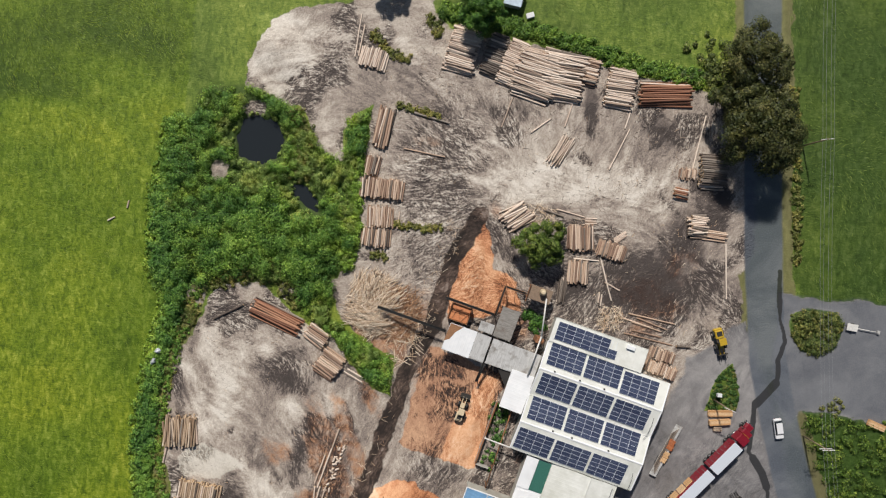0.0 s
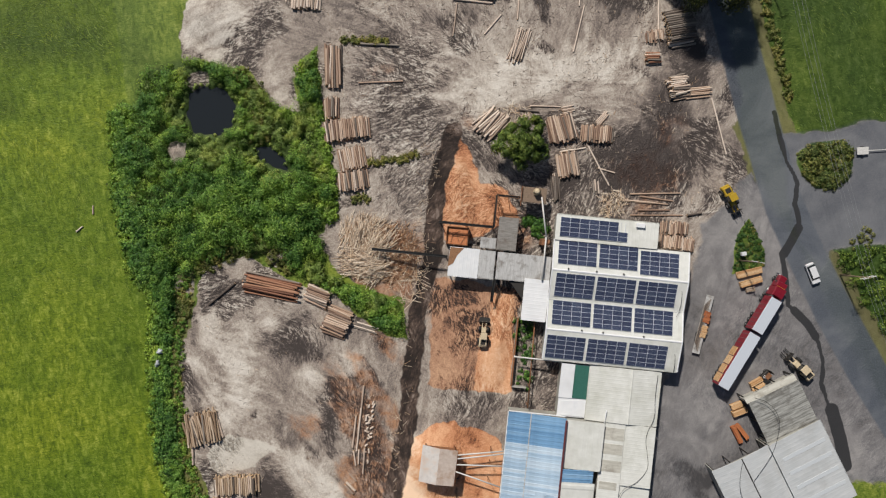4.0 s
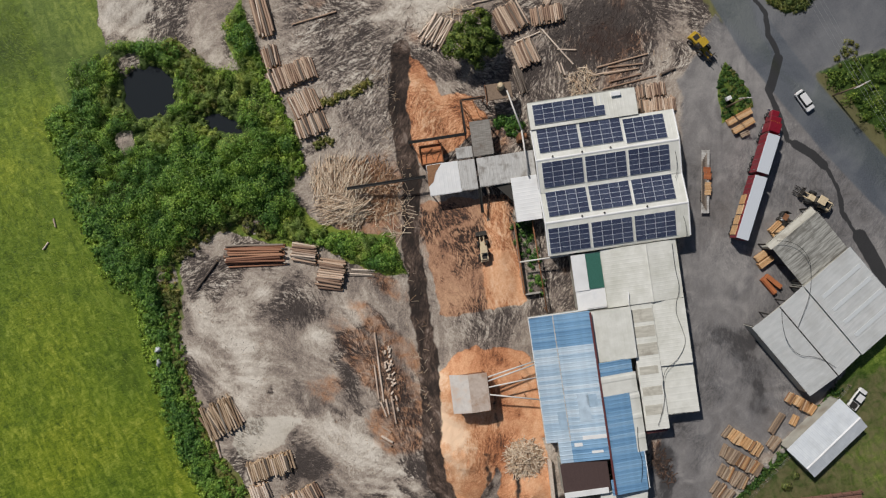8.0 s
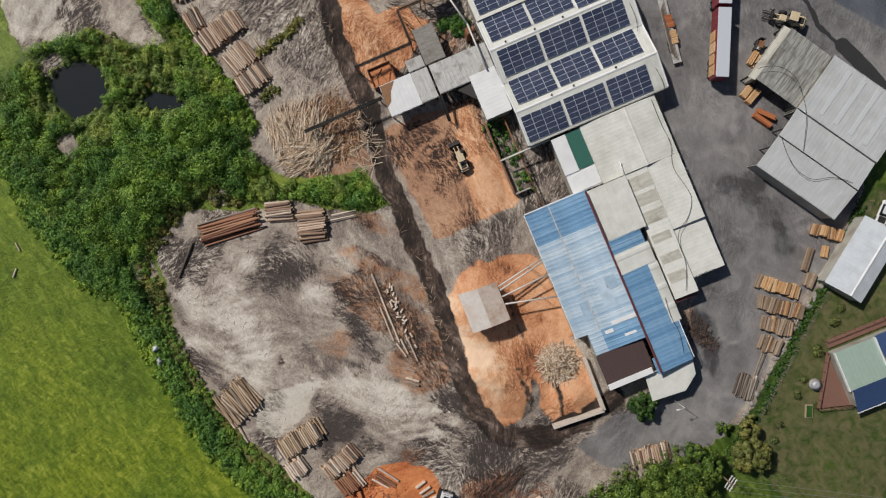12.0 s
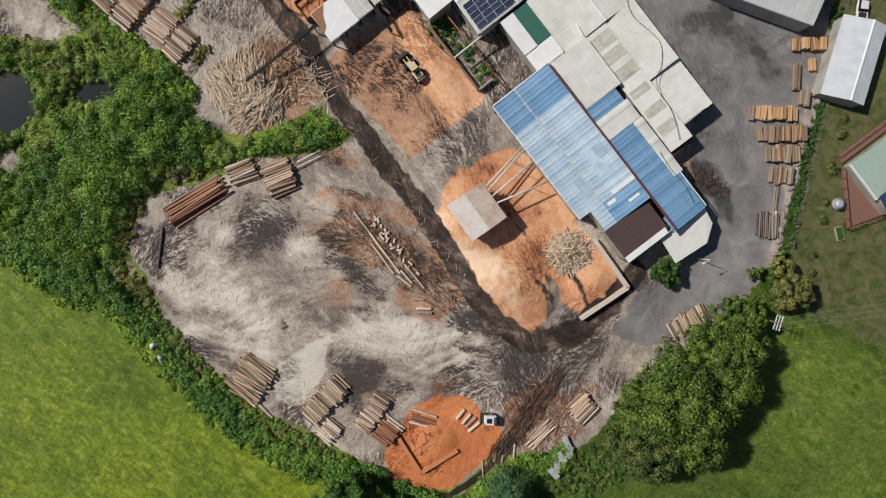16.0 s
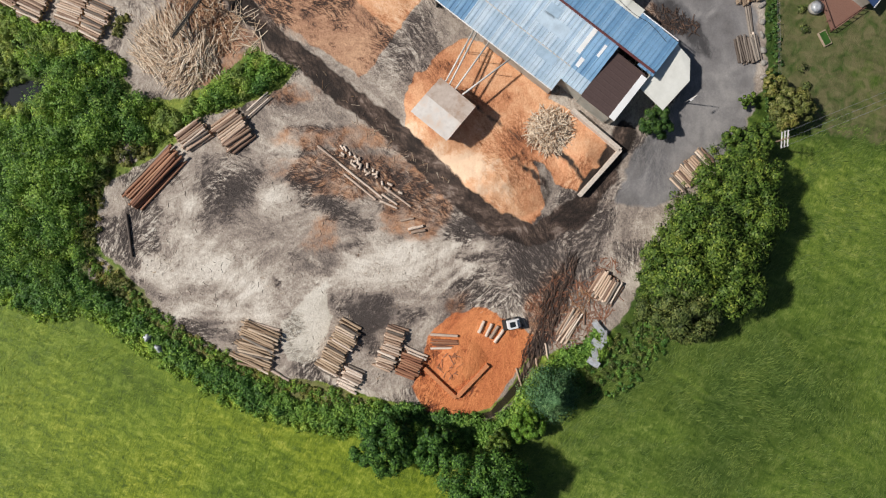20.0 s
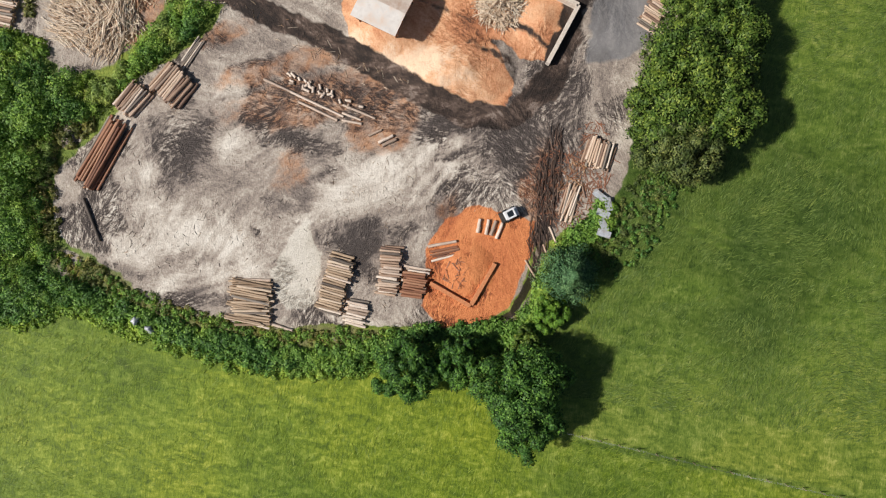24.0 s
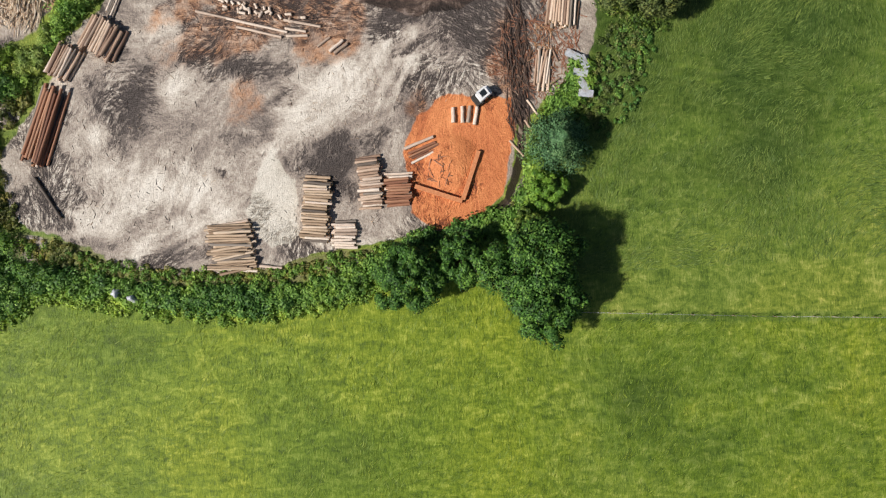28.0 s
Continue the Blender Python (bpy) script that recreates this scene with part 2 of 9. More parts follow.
    "blade_east": leaf_material("deep_green_grass", [(0.0, (0.085, 0.14, 0.030)), (0.5, (0.118, 0.180, 0.042)), (1.0, (0.19, 0.255, 0.062))], 0.55, 0.24, 0.3),
}


def corrugated(name, stops, rough=0.4):
    """Long-run roof sheets, each weathered to a tone of its own, with fine ribs down the slope."""
    m, nt, b = shader(name)
    col = ramp(nt, random_value(nt), stops)
    blot = ramp(nt, noise_tex(nt, 0.5, 5, 0.65), [(0.35, (0.78, 0.8, 0.82)), (0.65, (1.05, 1.05, 1.05))])
    col = mix(nt, 1.0, col, blot, 'MULTIPLY')
    nt.links.new(col, b.inputs["Base Color"])
    b.inputs["Roughness"].default_value = rough
    wv = nt.nodes.new("ShaderNodeTexWave")
    wv.inputs["Scale"].default_value = 2.6
    wv.bands_direction = 'Y'
    nt.links.new(nt.nodes.new("ShaderNodeTexCoord").outputs["Object"], wv.inputs[0])
    bump(nt, b, wv.outputs[1], 0.35, 0.03)
    return m


M["blue_dark"] = corrugated("blue_roof_sheets", [(0.0, (0.16, 0.32, 0.52)), (0.5, (0.21, 0.39, 0.60)), (1.0, (0.30, 0.48, 0.67))])
M["blue_pale"] = corrugated("faded_blue_roof_sheets", [(0.0, (0.40, 0.54, 0.68)), (0.5, (0.50, 0.63, 0.75)), (1.0, (0.62, 0.72, 0.81))])


# ---- building helpers ----
def mesh_from(bm, name, *mats):
    me = bpy.data.meshes.new(name)
    bm.to_mesh(me)
    bm.free()
    for m in mats:
        me.materials.append(m)
    return me


def part(name, bm, material, parent, label=""):
    """Link a bmesh as one mesh object under a thing or under a part."""
    ob = new(name, mesh_from(bm, name, *(material if isinstance(material, (list, tuple)) else [material])))
    if parent is not None:
        ob.parent = parent
    return tagged(ob, label)


def shared(name, me, parent, m, label=""):
    ob = new(name, me)
    ob.parent = parent
    ob.matrix_basis = m
    return tagged(ob, label) if label else ob


def thing(name, label, category, m=None, group="", kind=""):
    ob = new(name)
    ob.empty_display_size = 0.5
    if m is not None:
        ob.matrix_basis = m
    return tagged(ob, label, category, group, kind)


def add_box(bm, x0, x1, y0, y1, z0, z1, bevel=0.0, m=None, mat=0):
    vs = [bm.verts.new((x, y, z)) for z in (z0, z1) for y in (y0, y1) for x in (x0, x1)]
    fs = [bm.faces.new([vs[i] for i in f]) for f in ((0, 2, 3, 1), (4, 5, 7, 6), (0, 1, 5, 4), (2, 6, 7, 3), (0, 4, 6, 2), (1, 3, 7, 5))]
    for f in fs:
        f.material_index = mat
    if bevel:
        es = list({e for f in fs for e in f.edges})
        r = bmesh.ops.bevel(bm, geom=es, offset=bevel, segments=1, affect='EDGES')
        for f in r["faces"]:
            f.material_index = mat
        vs = list({v for f in r["faces"] for v in f.verts})
    if m is not None:
        bmesh.ops.transform(bm, matrix=m, verts=vs)
    return bm


def box(x0, x1, y0, y1, z0, z1, bevel=0.0, m=None):
    return add_box(bmesh.new(), x0, x1, y0, y1, z0, z1, bevel, m)


def add_tube(bm, a, b, r0, r1=None, n=8, caps=True, mat=0, cap_mat=0):
    """A round bar from a to b."""
    a, b = Vector(a), Vector(b)
    r1 = r0 if r1 is None else r1
    d = (b - a).normalized()
    s = d.orthogonal().normalized()
    t = d.cross(s)
    ring = []
    for p, r in ((a, r0), (b, r1)):
        ring.append([bm.verts.new(p + r * (math.cos(2 * math.pi * i / n) * s + math.sin(2 * math.pi * i / n) * t)) for i in range(n)])
    for i in range(n):
        f = bm.faces.new((ring[0][i], ring[0][(i + 1) % n], ring[1][(i + 1) % n], ring[1][i]))
        f.smooth, f.material_index = True, mat
    if caps:
        for r in (ring[0][::-1], ring[1]):
            bm.faces.new(r).material_index = cap_mat
    return bm


def tube(a, b, r0, r1=None, n=8):
    return add_tube(bmesh.new(), a, b, r0, r1, n)


def slab_between(corners, thick):
    """A sheet of that thickness with the four or more given corners as its top."""
    bm = bmesh.new()
    top = [bm.verts.new(c) for c in corners]
    bot = [bm.verts.new((c[0], c[1], c[2] - thick)) for c in corners]
    n = len(top)
    bm.faces.new(top)
    bm.faces.new(bot[::-1])
    for i in range(n):
        bm.faces.new((top[i], bot[i], bot[(i + 1) % n], top[(i + 1) % n]))
    bmesh.ops.recalc_face_normals(bm, faces=bm.faces)
    return bm


def ribbed_slope(u0, u1, v0, v1, z0, z1, along, pitch=0.76, rib=0.018, thick=0.04):
    """A sloping roof sheet with raised ribs that run down the slope. along 'v': z goes from z0 at v0 to z1 at v1."""
    bm = bmesh.new()
    lo, hi = (u0, u1) if along == "v" else (v0, v1)
    n = max(1, round((hi - lo) / pitch))
    cut = []
    for i in range(n):
        a = lo + (hi - lo) * i / n
        cut += [(a, 0), (a + 0.62 * pitch, 0), (a + 0.70 * pitch, rib), (a + 0.84 * pitch, rib), (a + 0.92 * pitch, 0)]
    cut = [(c, h) for c, h in cut if c < hi] + [(hi, 0)]
    rows = []
    for end in (0, 1):
        z = (z0, z1)[end]
        for dz in (0, -thick):
            rows.append([bm.verts.new((c, (v0, v1)[end], z + h + dz) if along == "v" else ((u0, u1)[end], c, z + h + dz)) for c, h in cut])
    a_top, a_bot, b_top, b_bot = rows
    for i in range(len(cut) - 1):
        bm.faces.new((a_top[i], a_top[i + 1], b_top[i + 1], b_top[i]))
        bm.faces.new((a_bot[i + 1], a_bot[i], b_bot[i], b_bot[i + 1]))
        bm.faces.new((a_bot[i], a_bot[i + 1], a_top[i + 1], a_top[i]))
        bm.faces.new((b_top[i], b_top[i + 1], b_bot[i + 1], b_bot[i]))
    for i in (0, -1):
        bm.faces.new((a_top[i], b_top[i], b_bot[i], a_bot[i]))
    bmesh.ops.recalc_face_normals(bm, faces=bm.faces)
    return bm


# ---- ground ----
def value_noise(x, y, scale, seed, octaves=4):
    """Smooth random field of about 0 to 1."""
    out, amp, total = 0, 1.0, 0.0
    rs = np.random.RandomState(seed)
    for o in range(octaves):
        lat = rs.rand(256, 256)
        fx, fy = x / scale * 2 ** o + 17.3 * o, y / scale * 2 ** o + 5.1 * o
        ix, iy = np.floor(fx).astype(int), np.floor(fy).astype(int)
        tx, ty = fx - ix, fy - iy
        tx, ty = tx * tx * (3 - 2 * tx), ty * ty * (3 - 2 * ty)
        a, b = lat[ix % 256, iy % 256], lat[(ix + 1) % 256, iy % 256]
        c, d = lat[ix % 256, (iy + 1) % 256], lat[(ix + 1) % 256, (iy + 1) % 256]
        out = out + amp * ((a * (1 - tx) + b * tx) * (1 - ty) + (c * (1 - tx) + d * tx) * ty)
        total += amp
        amp *= 0.5
    return out / total


def polygon_depth(x, y, pts):
    """How far inside a closed outline a place lies, in metres; outside: minus."""
    inside = np.zeros(x.shape, bool)
    best = np.full(x.shape, 1e9)
    for (ax, ay), (bx, by) in zip(pts, pts[1:] + pts[:1]):
        cross = ((ay > y) != (by > y)) & (x < (bx - ax) * (y - ay) / ((by - ay) or 1e-9) + ax)
        inside ^= cross
        dx, dy = bx - ax, by - ay
        k = np.clip(((x - ax) * dx + (y - ay) * dy) / (dx * dx + dy * dy + 1e-9), 0, 1)
        best = np.minimum(best, np.hypot(x - ax - k * dx, y - ay - k * dy))
    return np.where(inside, best, -best)


def line_distance(x, y, pts):
    best = np.full(x.shape, 1e9)
    for (ax, ay), (bx, by) in zip(pts, pts[1:]):
        dx, dy = bx - ax, by - ay
        k = np.clip(((x - ax) * dx + (y - ay) * dy) / (dx * dx + dy * dy + 1e-9), 0, 1)
        best = np.minimum(best, np.hypot(x - ax - k * dx, y - ay - k * dy))
    return best


def edge(d, soft):
    k = np.clip(d / (2 * soft) + 0.5, 0, 1)
    return k * k * (3 - 2 * k)


def spread_axis(lo, hi, step, reach):
    core = np.arange(lo, hi + step / 2, step)
    out, s = [], step
    while sum(out) < reach:
        s *= 1.25
        out.append(s)
    far = np.cumsum(out)
    return np.concatenate([lo - far[::-1], core, hi + far])


YARD = [(-44.6, 57.4), (-38.8, 68), (-30, 71.4), (-22, 72.3), (-17, 84), (-5, 84), (-3, 72), (0, 68), (11, 66.5), (27, 64.5), (37, 62), (46, 59.5), (58, 57.5), (60, 46.5), (66, 35.4),
        (68.5, 25), (71, 8), (70, -3), (74, -16), (75.5, -37), (80, -56), (66, -72), (54, -78), (22, -92), (15, -92), (5, -90), (-7.5, -87.5), (-14, -85.5), (-22, -85.5), (-31, -83.5),
        (-39.3, -72.6), (-46, -72.1), (-50.2, -68.5), (-54.5, -60.7), (-55, -48), (-58.9, -32), (-59, -22.6), (-57.4, -11), (-51.7, -1.1), (-49, 6), (-39, 7.3), (-33, 3),
        (-28, -1), (-21, -4), (-14, -12.5), (-7.5, -17)]
YARD_WEST = [(-7.5, -17), (-6.5, -8), (-20, 1), (-22, 7.5), (-19.6, 12.8), (-16, 18), (-19.5, 31), (-17, 35), (-15, 49.8), (-21.5, 44.2), (-21.2, 36.5), (-27.8, 39.3), (-32.3, 48), (-44.3, 52.3)]
THICKET = [(-53.9, 50.4), (-44.3, 52.3), (-33.6, 47.9), (-27.9, 40.6), (-21.2, 36.5), (-21.5, 44.2), (-15, 49.8), (-17.2, 34.9), (-19.5, 30.9), (-16.1, 18.2), (-20.8, 11.4), (-22.4, 1), (-7.8, -8.4),
           (-7.3, -16.1), (-14.1, -11.4), (-21.2, -2.2), (-27.9, 0.5), (-33.6, 7.9), (-50, 7.7), (-57, -1.7), (-60.9, 6), (-61, 29.3), (-56.7, 43.8)]
HEDGE = [(-57.5, 4), (-60.3, -8), (-62.6, -21), (-63.2, -34), (-61.5, -45), (-57.5, -53), (-55.5, -62), (-52, -70)]
ROAD = [(67, 140), (69.7, 81), (72.4, 47.3), (74.9, 18.2), (77.5, -2), (80.5, -14), (84.2, -26), (89, -40), (98, -62), (120, -110), (150, -180)]
SIDE_ROAD = [(79, 13), (91, 12.5), (150, 14), (150, -17), (104, -14.5), (92, -12.5), (86, -12.5), (83, -16), (79, -10)]
GRAVEL_ISLAND = [(81.6, 9.0), (85, 10.6), (92, 10.2), (94, 7), (92, 1.5), (88.5, -0.8), (84.5, 0.8), (82, 4)]
MUD = [(10.5, 25.9), (4.7, 15.8), (1.8, 2.7), (-3.7, -10.7), (-6.9, -21.3), (-10.7, -35.2), (-16.5, -49), (-19.3, -59), (-18, -66), (-11, -71), (-5, -71.5)]
CRACK = [(78.6, 18.5), (78.9, 13.5), (79.4, 7.8), (81.0, 2.5), (79.8, -1.6), (79.9, -6.3), (77.6, -9.6), (75.1, -12.2), (75.1, -15.3), (75.0, -20.2), (74.8, -23), (78.0, -27), (79.9, -32.1), (80.0, -36.3), (79.0, -40.6), (79.5, -43.6), (80.4, -51), (81.4, -57.6)]
LAWN = [(66, -73), (54, -79), (22, -93), (14, -97), (20, -125), (100, -125), (96, -70)]
DUST = [
    [(8.8, 24), (12, 24.5), (15, 14), (20, 12), (21, 6), (12, 3), (4.5, 3.5), (5.6, 12.5)],
    [(1.3, -3.8), (18.7, -9.7), (12.8, -31.8), (-4.5, -27.2)],
    [(-6.4, -35.2), (-0.6, -35.1), (1.5, -41.2), (-1.6, -51.6), (-6.3, -60.6), (-12.6, -65.5), (-17.8, -64), (-19.5, -57.5), (-15.4, -45.7), (-10.5, -38.3)],
    [(2.8, -38), (6.9, -41.5), (4.3, -56.5), (1.8, -73.1), (-8.5, -71.7), (-9, -65.5), (-2.7, -56.4), (-1.2, -46.1)],
    [(-6, -35), (4, -37), (9.5, -42), (6, -58), (0, -60), (-6, -61), (-9, -50)],
]
RED_DUST = [(-41.5, -54.8), (-36.5, -58), (-33.6, -63), (-34.6, -71.2), (-40.5, -72.4), (-48.6, -70.2), (-53.2, -66), (-54.4, -59.6), (-51.0, -55.6)]
BAY_DITCH = [(-39, -73.6), (-44.5, -73.0), (-50.2, -70.6), (-54.2, -66.4), (-55.8, -60.8)]
FOOTPATH = [(-59.3, -38), (-58.6, -43), (-57.4, -51), (-56.8, -57), (-55.9, -63), (-52.2, -70), (-46.5, -74)]
PALE_SLAB = [(-52.6, -31.4), (-48.2, -30.2), (-40.4, -35.5), (-45.5, -38.4), (-53.8, -38.0), (-55.0, -34)]
GREY_HARDSTAND = [(72, 6), (60, -2), (50, -29), (45, -36), (37, -62), (30, -66), (14, -79), (2, -76), (-8, -76), (-6, -84), (6, -90), (16, -92), (28, -88), (40, -81), (54, -77), (64, -72), (80, -62), (98, -66), (89, -40), (84, -26), (80, -12)]
PONDS = [[(-47, 40.6), (-45, 44.5), (-41.5, 45.7), (-37, 44.4), (-35.3, 40.7), (-36.6, 36.6), (-39.8, 34.8), (-44.5, 35.8)], [(-33.1, 30.8), (-29.5, 30.6), (-27.2, 27), (-26.4, 24.2), (-29.5, 25.2), (-31.5, 28)]]


def mound(x, y, cx, cy, rx, ry, h, turn=0.0):
    c, s = math.cos(radians(turn)), math.sin(radians(turn))
    u, v = ((x - cx) * c + (y - cy) * s) / rx, (-(x - cx) * s + (y - cy) * c) / ry
    return h * np.clip(1 - np.hypot(u, v), 0, 1) ** 0.9


def stroke(field, xs, ys, pts, width, amount):
    """Add a soft line to a field on the fine part of the grid."""
    step = xs[1] - xs[0]
    r = int(math.ceil(width / step))
    for (ax, ay), (bx, by) in zip(pts, pts[1:]):
        n = max(2, int(math.hypot(bx - ax, by - ay) / step))
        k = np.linspace(0, 1, n)
        ix, iy = (ax + (bx - ax) * k - xs[0]) / step, (ay + (by - ay) * k - ys[0]) / step
        for dx in range(-r, r + 1):
            for dy in range(-r, r + 1):
                jx, jy = np.round(ix).astype(int) + dx, np.round(iy).astype(int) + dy
                ok = (jx >= 0) & (jy >= 0) & (jx < len(xs)) & (jy < len(ys))
                w = np.clip(1.2 - np.hypot(jx - ix, jy - iy) * step / width, 0, 1) * amount
                np.maximum.at(field, (jx[ok], jy[ok]), w[ok])


def bend(pts, rng, spread, n=14):
    """A smooth copy of a rough line, moved aside a little."""
    p = np.array(pts) + rng.normal(0, spread, (len(pts), 2))
    t, k = np.linspace(0, 1, n)[:, None], len(p) - 1
    return sum(math.comb(k, i) * t ** i * (1 - t) ** (k - i) * p[i] for i in range(k + 1))


STEP = 0.28
LO_X, HI_X, LO_Y, HI_Y = -72, 102, -104, 84
gx, gy = spread_axis(LO_X, HI_X, STEP, 1500), spread_axis(LO_Y, HI_Y, STEP, 1500)
X, Y = np.meshgrid(gx, gy, indexing="ij")
wx = X + 2.2 * (value_noise(X, Y, 6, 1) - 0.5) + 1.1 * (value_noise(X, Y, 1.6, 2, 2) - 0.5)
wy = Y + 2.2 * (value_noise(X, Y, 6, 3) - 0.5) + 1.1 * (value_noise(X, Y, 1.6, 4, 2) - 0.5)
yard_depth = polygon_depth(wx, wy, YARD + YARD_WEST[1:])
dirt = edge(yard_depth, 0.8)
for bare_x, bare_y, bare_r in ((-49.5, 32.7, 2.3), (-32.1, 6.2, 2.3), (-42.5, 46.8, 2.4), (-53.5, 3.0, 2.2)):
    dirt = np.maximum(dirt, edge(bare_r - np.hypot(wx - bare_x, wy - bare_y), 0.8))
peach = np.maximum.reduce([edge(polygon_depth(wx, wy, p), 0.7) * k for k, p in ((0.8, DUST[0]), (1, DUST[2]), (1, DUST[3]), (1, DUST[4]), (0.72, [(17.5, -10), (15.0, -24), (12.8, -32), (4.5, -30), (7.5, -22), (10.5, -16), (13, -10)]))])
dust = np.maximum.reduce([peach, edge(polygon_depth(wx, wy, DUST[0]), 0.9), 0.85 * edge(polygon_depth(wx, wy, [(-9.5, 9), (-4.2, 7), (-3.4, -2), (-6.5, -8), (-10, -4), (-10.5, 3)]), 1.2), edge(polygon_depth(wx, wy, DUST[1]), 0.9), edge(polygon_depth(wx, wy, DUST[3]), 0.9), edge(polygon_depth(wx, wy, DUST[4]), 0.9)])
red = edge(polygon_depth(wx, wy, RED_DUST), 0.8)
dirt = np.maximum.reduce([dirt, red, edge(polygon_depth(wx, wy, [(54, 57), (66, 58), (71, 46), (73, 22), (68, 14), (60, 30)]), 0.9)])
mud_and_shade = edge(1.5 + 1.0 * value_noise(X, Y, 4, 33, 3) - line_distance(0.45 * X + 0.55 * wx, 0.45 * Y + 0.55 * wy, MUD), 0.9)
mud_and_shade = np.maximum(mud_and_shade, 0.8 * edge(2.0 - line_distance(wx, wy, [(-12, -71), (-4, -73), (4, -73.5)]), 1.2))
mud_and_shade = np.maximum(mud_and_shade, 0.72 * edge(0.9 - line_distance(wx, wy, [(-2.5, -60), (-6.5, -70)]), 1.2))
# first way: the conveyor's shadow on the heap, painted in like mud
for reach, way in ((0.5, [(-0.4, -45.5), (-2.5, -52), (-3.9, -57)]), (0.9, [(-7.4, -57.5), (-8.6, -60), (-9.4, -63.6)]), (0.6, [(-9.4, -61), (-10.2, -64.4), (-12.6, -65.6)])):
    mud_and_shade = np.maximum(mud_and_shade, 0.62 * edge(reach - line_distance(wx, wy, way), 1.0))
mud_and_shade = np.maximum(mud_and_shade, edge(0.6 - line_distance(wx * 0.4 + X * 0.6, wy * 0.4 + Y * 0.6, BAY_DITCH), 0.4))
dirt = np.maximum(dirt, edge(0.55 - line_distance(wx * 0.4 + X * 0.6, wy * 0.4 + Y * 0.6, FOOTPATH), 0.4))
rwx, rwy = X + 0.12 * (wx - X), Y + 0.12 * (wy - Y)
road = edge(4.2 - line_distance(rwx, rwy, ROAD), 0.25)
verge = edge(6.6 - line_distance(wx, wy, ROAD), 0.9)
side = edge(polygon_depth(wx, wy, SIDE_ROAD), 0.8)
road = np.maximum(road, 0.7 * side)
hard = np.maximum(edge(polygon_depth(wx, wy, GREY_HARDSTAND), 2.0), side)
bulge = np.maximum.reduce([edge(k - line_distance(rwx, rwy, q), 0.22) for k, q in ((0.95, [(79.6, -6.8), (77.6, -9.4), (75.6, -11.8)]), (0.85, [(75.8, -24.2), (78.2, -27.6), (79.4, -30.5)]), (1.4, [(80.2, -46.6), (81.0, -53), (81.2, -59)]))])
crack = np.maximum(bulge, edge(0.22 + 0.45 * value_noise(X, Y, 4, 31, 3) - line_distance(X + 0.25 * (wx - X), Y + 0.25 * (wy - Y), CRACK), 0.16))
dirt = np.maximum(dirt, hard)
pale = edge(polygon_depth(wx, wy, PALE_SLAB), 0.5)
water = np.maximum.reduce([edge(polygon_depth(X + 1.1 * (wx - X), Y + 1.1 * (wy - Y), p), 1.0) for p in PONDS])

ISLAND = [(69.5, -2.6), (71.8, -10), (71.2, -13.8), (63.9, -14.3), (65.0, -10), (66.4, -6.5)]
island = edge(polygon_depth(X + 0.4 * (wx - X), Y + 0.4 * (wy - Y), ISLAND), 0.5)
island = np.maximum(island, edge(polygon_depth(X + 0.6 * (wx - X), Y + 0.6 * (wy - Y), GRAVEL_ISLAND), 0.7))
road = road * (1 - island)
dirt, hard, verge = dirt * (1 - island), hard * (1 - island), np.maximum(verge * (1 - island), 0.42 * island)

